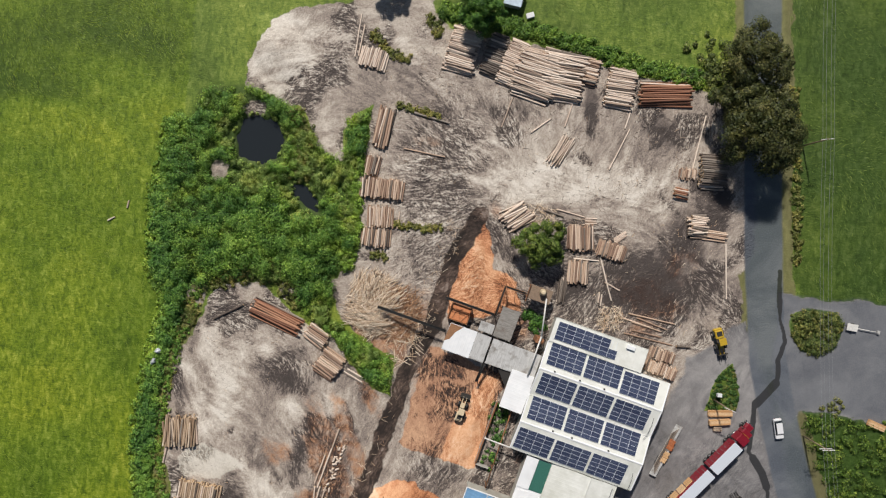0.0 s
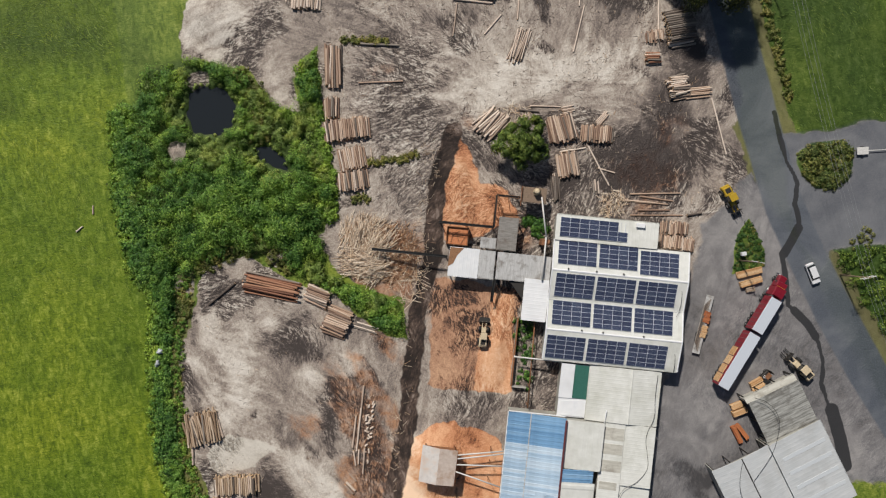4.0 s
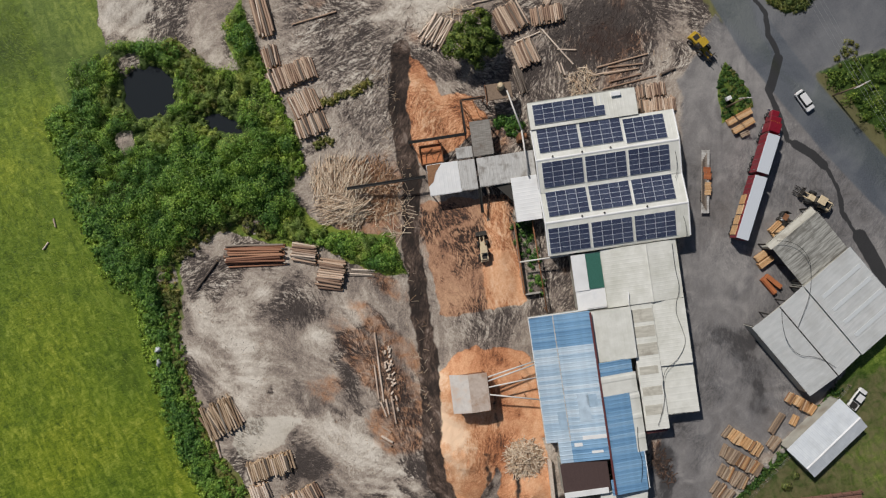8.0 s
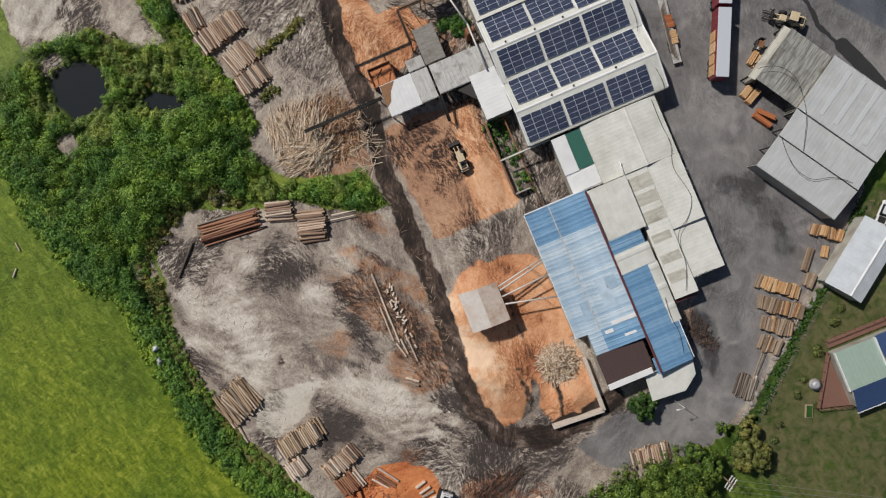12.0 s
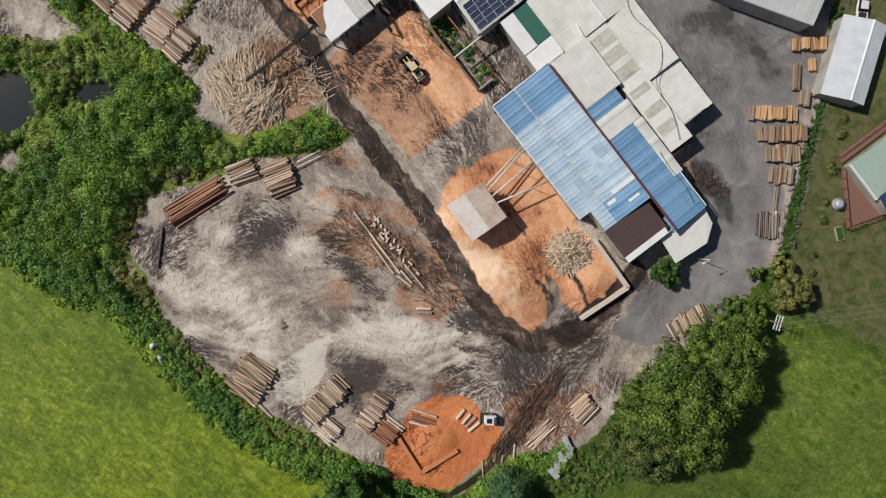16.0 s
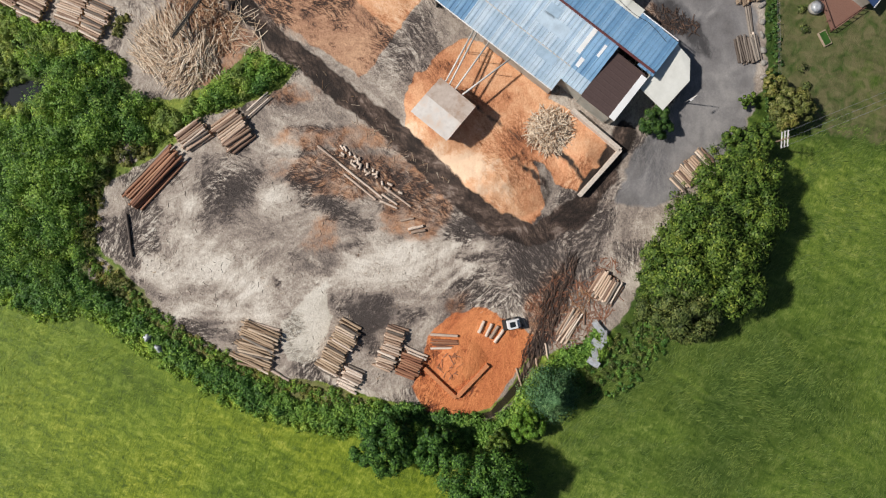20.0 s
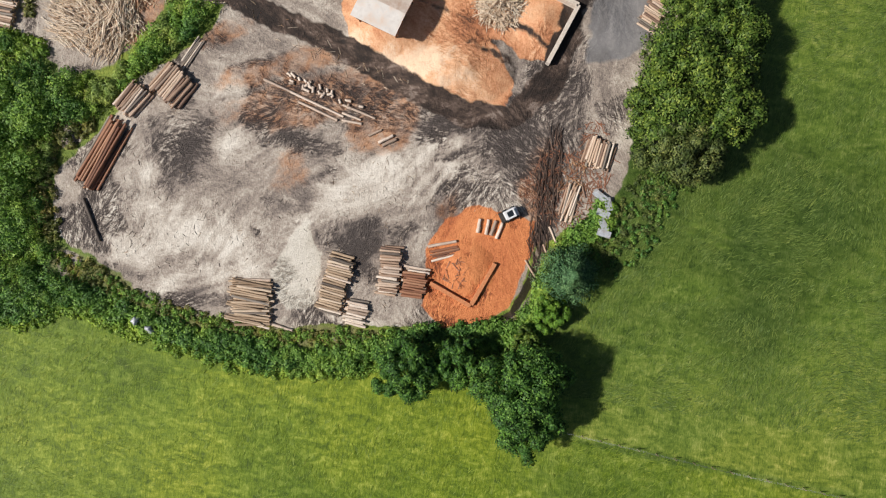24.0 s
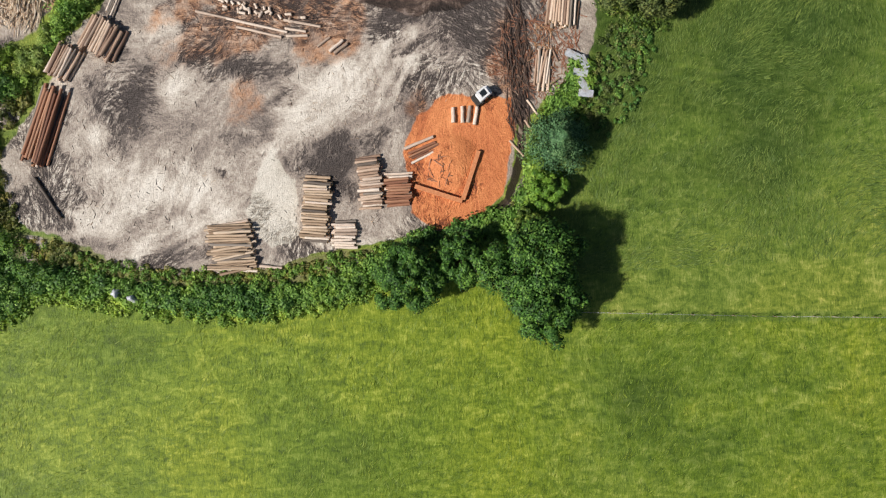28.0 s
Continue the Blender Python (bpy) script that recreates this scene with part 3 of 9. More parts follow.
# wheel ruts and dragged soil: a grain that follows the ways the machines take
core_x, core_y = gx[(gx >= LO_X - 0.01) & (gx <= HI_X + 0.01)], gy[(gy >= LO_Y - 0.01) & (gy <= HI_Y + 0.01)]
i0, j0 = int(np.argmin(abs(gx - core_x[0]))), int(np.argmin(abs(gy - core_y[0])))
core = (slice(i0, i0 + len(core_x)), slice(j0, j0 + len(core_y)))
dark_tracks, light_tracks = np.zeros((len(core_x), len(core_y))), np.zeros((len(core_x), len(core_y)))
rng = np.random.RandomState(5)
ROUTES = [
    ([(70, 2), (56, 22), (46, 34), (26, 33), (10, 28), (2, 10)], 14, 1.8), ([(60, 30), (40, 34), (10, 34), (-12, 56), (-34, 62)], 12, 2.4), ([(-40, 58), (-20, 66), (0, 58), (10, 40), (12, 30)], 14, 2.6),
    ([(-9, 18), (0, 20), (7, 26)], 10, 1.6), ([(-9, 29), (0, 29), (9, 31)], 10, 1.8), ([(-10, 44), (0, 43), (12, 37)], 14, 2.2), ([(-9, 37), (2, 36), (14, 34)], 10, 2.0),
    ([(14, 54), (17, 46), (22, 36)], 8, 1.6), ([(26, 54), (26, 46), (30, 37)], 6, 1.6), ([(34, 56), (33, 48), (30, 38)], 8, 1.2), ([(40, 53), (39, 44), (34, 36)], 8, 1.6), ([(49, 53), (49, 45), (46, 36)], 10, 2.4), ([(56, 50), (56, 42), (50, 34)], 8, 1.8),
    ([(-18, -64), (-30, -52), (-40, -40), (-52, -30), (-54, -14)], 22, 3.2), ([(-12, -74), (-28, -66), (-40, -52), (-46, -30), (-30, -14)], 20, 3.5), ([(-46, -6), (-34, -10), (-24, -24), (-22, -44), (-20, -60)], 16, 3.0),
    ([(-50, -20), (-36, -22), (-26, -34), (-20, -52)], 16, 3.2), ([(-10, -16), (-14, -26), (-18, -44), (-21, -58)], 18, 1.2), ([(-4, -8), (-8, -20), (-14, -36), (-20, -52)], 12, 0.8), ([(-44, -52), (-38, -54), (-28, -58)], 8, 2.0),
    ([(-4, -20), (2, -30), (4, -36), (-2, -40)], 14, 1.6), ([(10, 26), (14, 24), (18, 18), (22, 14)], 12, 1.0), ([(70, 0), (58, -22), (48, -50), (38, -70), (16, -84), (-4, -74)], 14, 1.6),
    ([(74, -8), (68, -24), (60, -50), (46, -72)], 10, 2.4), ([(-32, -78), (-26, -71), (-18, -62)], 10, 1.6), ([(42, 6), (50, 14), (58, 26)], 10, 2.6), ([(8, -10), (10, -20), (4, -30)], 8, 1.5),
]
few = (slice(None, None, 6), slice(None, None, 6))
few_x, few_y = X[core][few], Y[core][few]
flow_c, flow_s = np.full(few_x.shape, 1e-3), np.full(few_x.shape, 1e-3)
for pts, n, spread in ROUTES:
    middle = bend(pts, np.random.RandomState(0), 0.0, 10)
    for (ax, ay), (bx, by) in zip(middle, middle[1:]):
        t2 = 2 * math.atan2(by - ay, bx - ax)
        k = 1.0 / (4 + (few_x - (ax + bx) / 2) ** 2 + (few_y - (ay + by) / 2) ** 2) ** 1.6
        flow_c += k * math.cos(t2)
        flow_s += k * math.sin(t2)
    for i in range(n):
        p = bend(pts, rng, spread, 18)
        d = np.gradient(p, axis=0)
        d /= np.hypot(d[:, :1], d[:, 1:]) + 1e-9
        side_step = np.stack([-d[:, 1], d[:, 0]], 1) * 0.95
        field, amount = (dark_tracks, rng.uniform(0.3, 1.0)) if rng.rand() < 0.5 else (light_tracks, rng.uniform(0.3, 0.9))
        for s in (-1, 1):
            stroke(field, core_x, core_y, [tuple(q) for q in p + s * side_step], rng.choice([0.28, 0.35, 0.5]), amount)
flow = np.repeat(np.repeat(0.5 * np.arctan2(flow_s, flow_c), 6, 0), 6, 1)[:len(core_x), :len(core_y)]
theta = flow + 1.3 * (value_noise(X[core], Y[core], 7, 51, 3) - 0.5) + 0.8 * (value_noise(X[core], Y[core], 2.0, 52, 2) - 0.5)


def drag(noise_field, steps, turn=0.0):
    """Smear a field along the ways: each place takes the mean along its way."""
    c, s = np.cos(theta + turn), np.sin(theta + turn)
    total = noise_field.copy()
    shape = noise_field.shape
    for way in (1, -1):
        px, py = np.meshgrid(np.arange(shape[0], dtype=np.float32), np.arange(shape[1], dtype=np.float32), indexing="ij")
        for k in range(steps):
            ix, iy = np.clip(px.astype(np.int32), 0, shape[0] - 1), np.clip(py.astype(np.int32), 0, shape[1] - 1)
            px += way * c[ix, iy]
            py += way * s[ix, iy]
            total += noise_field[np.clip(px, 0, shape[0] - 1).astype(np.int32), np.clip(py, 0, shape[1] - 1).astype(np.int32)]
    total -= total.mean()
    return total / (total.std() + 1e-9)


theta = theta.astype(np.float32)
cross = 0.75 * np.sign(value_noise(X[core], Y[core], 3.5, 53, 2) - 0.5)
grain_fine = drag(rng.rand(*theta.shape).astype(np.float32), 6)
grain_cross = drag(rng.rand(*theta.shape).astype(np.float32), 7, cross)
grain_wide = drag(value_noise(X[core], Y[core], 1.3, 61, 3), 6, 0.2)
mottle = value_noise(X[core], Y[core], 4.5, 62, 5)
mottle = (mottle - mottle.mean()) / mottle.std()
sweep = drag(value_noise(X[core], Y[core], 0.9, 63, 3), 16, 0.1)
grain = 0.30 * grain_fine + 0.34 * grain_cross + 0.34 * grain_wide + 0.5 * sweep + 0.75 * mottle
grain *= (1 - 0.6 * hard[core]) * (1 - 0.35 * np.maximum(dust[core], red[core]))
sweep_all, fray_all = np.zeros(X.shape), np.zeros(X.shape)
sweep_all[core], fray_all[core] = sweep, 0.6 * grain_cross + 0.5 * grain_wide + 0.3 * mottle


def patches(spots, seed):
    """Stains with frayed ends: the soil is dragged across their edges."""
    out = np.zeros(X.shape)
    for x, y, rx, ry, turn, amount in spots:
        c, s = math.cos(radians(turn)), math.sin(radians(turn))
        u, v = ((wx - x) * c + (wy - y) * s) / rx, (-(wx - x) * s + (wy - y) * c) / ry
        out = np.maximum(out, amount * np.exp(-(u * u + v * v) * 0.9))
    fray = 0.10 * fray_all + 0.08 * sweep_all + 0.8 * (value_noise(X, Y, 2.6, seed, 5) - 0.5)
    return np.clip((out + fray * np.clip(out * 3, 0, 1) - 0.26) / 0.50, 0, 1) * np.clip(out * 2.2, 0, 1)


# x, y, half length, half width, turn, strength
DARK_SOIL_AND_SHADE = [
    (50, -64, 5, 5, -30, 0.7), (54, -47.5, 4, 3, 40, 0.6),
    (16, 10, 2.4, 6, -20, 0.6), (8, 20, 2, 4, 0, 0.4), (18, 4, 4, 4, 0, 0.7), (62, -62, 6, 2, 40, 0.6), (57, -60, 3, 7, -40, 0.6),
    (52, -64, 5, 2, -20, 0.35), (-0.5, -47, 1.8, 8, 12, 0.7), (-7, -63, 2.4, 4, -40, 0.5), (2, -52, 1.4, 6, 10, 0.5), (50, 13, 7, 6, 20, 0.8),
    (43, 9, 5, 3, -10, 0.8), (55, 22, 4, 7, 0, 0.6), (34, 13, 5, 4, 0, 0.8), (34, 50, 1.8, 7, 0, 0.6), (49.5, 47, 4.5, 5, 0, 0.6),
    (13, 50, 5, 3, 70, 0.6), (20, 50, 4, 4, 0, 0.5), (64, 31, 3, 7, 0, 0.9), (60, 36, 4, 4, 0, 0.7), (12, 22, 5, 2.5, -50, 0.8),
    # (-4.6, -57): mud and the shadows beside it, painted as one dark spot
    (17, 19, 5, 2.5, -40, 0.7), (-0.5, -37, 4, 1.3, -60, 0.8), (3, -39, 4, 1.6, -60, 0.8), (-4.6, -57, 3.4, 2.6, -50, 1.2),
    # (6, -9): mud plus the white canopy's shadow, painted into the ground
    (-1, -44, 1.6, 5, 14, 0.8), (6, -9, 6, 3, -16, 0.7), (4, -29, 6, 2.5, -30, 0.35), (3, -15, 3, 3, 0, 0.5), (22, -72, 3, 7, -20, 0.7),
    (-36, 54, 4, 2, -30, 0.45), (-30, 46, 3, 2, -60, 0.4), (-22, 5, 2, 5, 0, 0.8), (-40, 50, 4, 1.6, -20, 0.4), (60, -53, 9, 4, 70, 0.7),
    (56, -58, 5, 3, 0, 0.8), (54, -22, 7, 1.6, 70, 0.6), (-2, 14, 6, 3, 60, 0.5), (38, 26, 6, 1.6, 0, 0.4), (-31, -15.3, 5.5, 3.2, -25, 1.15),
    (-27, -31, 2.6, 7, -8, 1.1), (-24.5, -26, 2, 4, 0, 0.8), (-42, -44, 5, 5.5, 20, 0.95), (-47, -46.5, 4, 3, 0, 0.7), (-24, -12, 4, 3, 30, 0.6),
    (-39, -5.5, 4, 2, -20, 0.55), (-43, -12, 2.5, 2, 0, 0.5), (-34, -22, 2.5, 3.5, 40, 0.5), (-37, -28, 2, 3, 0, 0.45), (-55.5, -22, 1.6, 9, 6, 0.6),
    (-53, -8, 2, 4, 20, 0.5), (-31, -73.3, 13, 2.2, 2, 1.25), (-22, -76, 6, 3, 10, 0.9), (-37.2, -72.6, 4, 1.2, 0, 1), (-20.5, -57, 3, 6, 18, 0.85),
    (-18, -67, 4, 3.5, 0, 0.95), (-14, -75, 6, 3, 10, 0.8), (-17, -48, 8, 1.6, -62, 0.6), (-15, -24, 8, 1.6, -65, 0.5), (-42.6, -27, 1, 1.2, 0, 0.8),
    (-40, -51, 3, 3, 0, 0.7), (-46, -58, 3, 2, 0, 0.4), (14, 1, 6, 3.5, -15, 0.6), (24, -75.5, 2.6, 7, -20, 1), (-30, -8, 5, 2, 20, 0.5),
    (-22, -20, 3, 2, 0, 0.45),
]
PALE_SOIL = [
    (-9.5, -39.5, 3.2, 3.6, 20, 0.9), (-14.5, -55, 2.6, 5, 20, 0.7),
    (-38, 61, 8, 8, 0, 1.3), (-28, 64, 8, 4, 0, 0.6), (30, 34.5, 20, 5, 3, 1.2), (8, 40, 8, 6, 40, 0.5), (-2, 24, 6, 3, 0, 0.5),
    (0, 34, 8, 3, 0, 0.4), (-10, 62, 9, 4, -40, 0.5), (50, 30, 6, 6, 0, 0.4), (-25, 42, 3, 5, 20, 0.5), (42, 44, 3, 6, 0, 0.4),
    (-34, -43, 12, 5, -54, 1), (-28.5, -54, 8, 4, -50, 0.8), (-45.5, -15, 5, 9, 10, 1), (-49.5, -7, 4, 4, 0, 1.15), (-52, -18, 3, 8, 10, 0.7),
    (-48, -26, 5, 5, 0, 0.8), (-21, -20, 3, 6, -30, 0.7), (-28, -22, 6, 2.2, -40, 0.6), (-36, -9, 4, 3, 20, 0.5), (-54, -42, 3, 3, 0, 0.6),
    (-55, -50, 2, 4, 0, 0.6), (-12.5, -47, 3, 9, 22, 0.9), (-38, -34, 4, 4, 0, 0.5),
]
DEEP_SOIL = [
    (-43, -45, 6, 6, 20, 0.75), (-37, -57, 4, 4, 0, 0.5), (-23, -67, 6, 5, -45, 0.7), (-20.5, -55, 2, 6, 18, 0.6), (-27, -31, 2, 4.5, -8, 0.6),
    (52, 13, 10, 8, -20, 1.1), (44, 13, 5, 6, 0, 0.9), (58, 24, 5, 9, 10, 0.8), (62, 33, 4, 9, 0, 1.1), (50, 47.5, 4, 5, 0, 0.8), (33.8, 53, 1.6, 6, 0, 0.9), (31, 12, 5, 4, 0, 0.8),
    (-31, -73.5, 12, 1.6, 2, 0.9), (49.5, -58, 4.5, 2.6, 35, 1.0), (47, -55, 3, 2, -30, 0.9), (48.5, -70, 3, 5, -30, 0.6), (24.5, -75, 2.2, 6, -20, 1.0), (-31, -15, 3, 2.2, -25, 0.7), (18, 4, 4, 4, 0, 0.6),
]
RUSTY = [
    (50, 10, 8, 6, -15, 0.7), (56, 18, 5, 5, 0, 0.5),
    (24.5, -72, 2, 6, -15, 0.6), (48, 4, 7, 3, -15, 0.55), (-3, 42, 5, 2, 0, 0.35), (-7, 1, 9, 6, 30, 0.9), (-12, -16, 7, 1.8, -65, 0.8),
    (-10, -10, 9, 1.6, -60, 0.5), (0, -9, 3, 9, -16, 0.6), (14, 27, 4, 2, -40, 0.4), (-8, -73, 5, 2, 0, 0.4), (10, 10, 9, 4, -70, 0.6),
    (50, 56, 7, 4, 0, 0.4), (24, -33, 8, 2, -75, 0.5), (20, 3, 5, 6, 0, 0.6), (-19.6, -35, 13, 3, -72, 1.9), (-23, -45, 5, 3.4, -50, 1.8),
    (-32.6, -31, 3.6, 3.6, 20, 0.75), (-31, -72, 13, 3, 2, 0.9), (-35, -57.5, 4, 2.5, 0, 0.6), (-12, -16, 7, 1.8, -65, 0.8), (-9, 0, 6, 8, 30, 1.3),
    (-15.5, -28, 10, 1.8, -68, 1.3), (-46, -52, 3, 3, 0, 0.5),
]
lightness = np.full(X.shape, 0.515)
lightness[core] += 0.056 * grain
fade = np.clip(2.6 * value_noise(X, Y, 6, 41, 3) - 0.85, 0, 1)
dark_all, light_all = np.zeros(X.shape), np.zeros(X.shape)
dark_all[core], light_all[core] = dark_tracks, light_tracks
dark_all, light_all = np.clip(dark_all * fade, 0, 1), np.clip(light_all * np.clip(1.5 * fade, 0, 1), 0, 1)
dark_soil_and_shade = patches(DARK_SOIL_AND_SHADE, 81)
pale_soil = patches(PALE_SOIL, 82)
deep_soil = patches(DEEP_SOIL, 84)
# places where wheels have chopped the ground into ridges
busy = np.clip(5.0 * (value_noise(X, Y, 8, 43, 4) - 0.49), 0, 1)
busy = np.maximum(busy * (1 - 0.8 * pale_soil), 0.5 * np.clip(1.5 * dark_soil_and_shade, 0, 1))
for x, y, rx, ry in ((2, 30, 12, 22), (-32, -12, 6, 5), (4, -31, 7, 6), (-24, -70, 10, 10), (16, 24, 7, 5), (-20, -40, 4, 18), (36, 10, 16, 14)):
    busy = np.maximum(busy, 0.8 * np.exp(-((X - x) / rx) ** 2 - ((Y - y) / ry) ** 2) * (0.4 + 1.2 * value_noise(X, Y, 5, 44, 3)))
busy = np.clip(busy, 0, 1) - 0.45 * pale_soil
lightness += 0.23 * pale_soil - 0.19 * dark_soil_and_shade - 0.27 * deep_soil + (1 - 0.6 * hard) * (0.09 * light_all - 0.17 * dark_all) + 0.20 * (value_noise(X, Y, 14, 72, 5) - 0.5)
lightness += 0.10 * np.exp(-((X + 1) / 12) ** 2 - ((Y - 33) / 20) ** 2)
lightness += 0.30 * pale + 0.07 * peach + 0.16 * mound(X, Y, -12, -53, 4.5, 9, 1.0, 20)
lightness += 0.11 * edge(polygon_depth(wx, wy, DUST[1]), 1.5)
lightness = np.clip(lightness, 0, 1)
rusty = np.clip(1.2 * patches(RUSTY, 83), 0, 1)
grain_all = np.full(X.shape, 0.5)
grain_all[core] = np.clip(0.5 + 0.2 * grain, 0, 1)

Z = 0.05 * (value_noise(X, Y, 3, 8) - 0.5) - 0.08 * mud_and_shade * value_noise(X, Y, 1.2, 9, 2) - 1.0 * water
Z += dirt * (1 - water) * 0.035 * (grain_all - 0.5)
rough_heap = 0.75 + 0.5 * value_noise(X, Y, 2.5, 10)
Z += mound(X, Y, -13, -55, 6.5, 11, 2.6, 20) * rough_heap + mound(X, Y, -6.5, -43, 7, 8, 2.6) + mound(X, Y, 9.2, 13, 3.2, 11, 1.4, 0) * rough_heap + mound(X, Y, -2.5, -68, 4.5, 4.5, 1.6) * rough_heap
Z += mound(X, Y, 12.5, -20, 3, 11, 1.0, -16) * rough_heap + mound(X, Y, -44, -62.5, 4.5, 4.5, 1.2) * rough_heap + mound(X, Y, -9, 4.5, 9, 8, 1.0) * rough_heap
Z += mound(X, Y, -38, 61, 6, 9, 1.2, 40) * rough_heap + mound(X, Y, -49.5, 32.5, 3, 2.5, 0.9) + mound(X, Y, -32, 6.2, 2.6, 2, 0.9)
Z *= np.where((gx[:, None] > -110) & (gx[:, None] < 140) & (gy[None, :] > -150) & (gy[None, :] < 120), 1, 0)

light_field = edge(polygon_depth(wx, wy, [(-54, 400), (-58, 40), (-62, 0), (-64, -40), (-59, -58), (-68, -79), (-70.5, -120), (-80, -400), (-900, -400), (-900, 400)]), 1.5)
tone = value_noise(X, Y, 22, 12, 5)
tone -= 0.16 * edge(2.2 - line_distance(wx, wy, [(-160, 52), (-101, 49), (-82, 46.7), (-71, 41.5), (-62, 33)]), 1.8)
tone -= 0.40 * edge(polygon_depth(wx, wy, [(74, 300), (76, 60), (80, 20), (84, 12), (84, -14), (94, -40), (122, -110), (300, -110), (300, 300)]), 2.0)
tone -= 0.14 * edge(polygon_depth(wx, wy, [(-4, 70), (58, 60), (78, 40), (74, 300), (-60, 300), (-40, 90)]), 5.0)
tone -= 0.24 * edge(polygon_depth(wx, wy, LAWN), 2.0)
light_field = light_field * (0.5 + 0.5 * edge(Y + 66, 16))
# dark litter and shade under thicket and hedge, put into the grass tone
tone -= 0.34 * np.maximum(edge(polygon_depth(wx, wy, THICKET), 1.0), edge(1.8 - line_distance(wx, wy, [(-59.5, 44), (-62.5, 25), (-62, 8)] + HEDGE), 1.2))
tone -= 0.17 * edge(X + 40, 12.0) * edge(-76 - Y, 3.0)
tone -= 0.30 * island
tone -= 0.27 * edge(Y - 46, 5.0) * edge(-38 - X, 6.0)
tone -= 0.12 * edge(3.5 - line_distance(wx, wy, [(-120, 66), (-90, 62), (-62, 60)]), 3.0)
for way in ([(-68.7, -80), (-70.5, -130)], [(-69.2, -82), (-71.3, -130)]):
    tone -= 0.2 * edge(0.35 - line_distance(X, Y + 0 * X, way), 0.25)
for way in ([(-67.5, -16), (-68.4, -50)], [(-69.2, -16), (-70, -50)], [(-63, -24), (-64.5, -44)], [(-34, -104), (-30, -84)], [(-32.4, -104), (-28.6, -84)]):
    tone += 0.13 * edge(0.3 - line_distance(wx * 0.3 + X * 0.7, wy * 0.3 + Y * 0.7, way), 0.3)
for way in ([(-89.4, -65), (-87, -80), (-83.3, -98), (-81.8, -108), (-84.3, -126)], [(-83.6, -96), (-84.2, -126)], [(-65.5, -12), (-66.6, -54)]):
    tone += 0.16 * edge(0.35 - line_distance(wx * 0.4 + X * 0.6, wy * 0.4 + Y * 0.6, way), 0.35)
inner = [(-52.5, 5), (-53.8, 0), (-55.5, -4)] + [(x + 3.4, y + 0.6) for x, y in HEDGE[1:5]] + [(-57.4, -52), (-57.6, -61), (-55, -69), (-49, -74.8), (-40, -76.4)]
verge = np.maximum(verge, 0.62 * edge(2.2 - line_distance(wx, wy, inner), 1.2))
verge = np.maximum(verge, 0.54 * edge(polygon_depth(wx, wy, LAWN), 2.0) * (X < 76))
ground_me = bpy.data.meshes.new("ground")
nx, ny = X.shape
idx = np.arange(nx * ny).reshape(nx, ny)
quads = np.stack([idx[:-1, :-1], idx[1:, :-1], idx[1:, 1:], idx[:-1, 1:]], -1).reshape(-1, 4)
ground_me.vertices.add(nx * ny)
ground_me.vertices.foreach_set("co", np.stack([X, Y, Z], -1).astype(np.float32).ravel())
ground_me.loops.add(quads.size)
ground_me.loops.foreach_set("vertex_index", quads.astype(np.int32).ravel())
ground_me.polygons.add(len(quads))
ground_me.polygons.foreach_set("loop_start", np.arange(0, quads.size, 4, dtype=np.int32))
ground_me.polygons.foreach_set("use_smooth", np.ones(len(quads), bool))
ground_me.update()


def store(name, r, g, b):
    a = ground_me.attributes.new(name, 'FLOAT_COLOR', 'POINT')
    a.data.foreach_set("color", np.stack([r, g, b, np.ones_like(r)], -1).astype(np.float32).ravel())


store("earth", dirt, dust, red)
store("wet", mud_and_shade, busy, light_all)
store("paved", road, hard, crack)
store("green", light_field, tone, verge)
store("extra", pale, water, peach)
store("soil", lightness, rusty, grain_all)
ANGLES = [i * 30.0 for i in range(6)]
ways = np.zeros((6,) + X.shape)
for i, a in enumerate(ANGLES):
    ways[i] = 0.17
    near = np.clip(np.cos(theta - radians(a)), -1, 1) ** 2
    over = np.clip(np.cos(theta + cross - radians(a)), -1, 1) ** 2
    ways[i][core] = 0.7 * near ** 8 + 0.42 * over ** 8
store("ways_a", *ways[:3])
store("ways_b", *ways[3:])


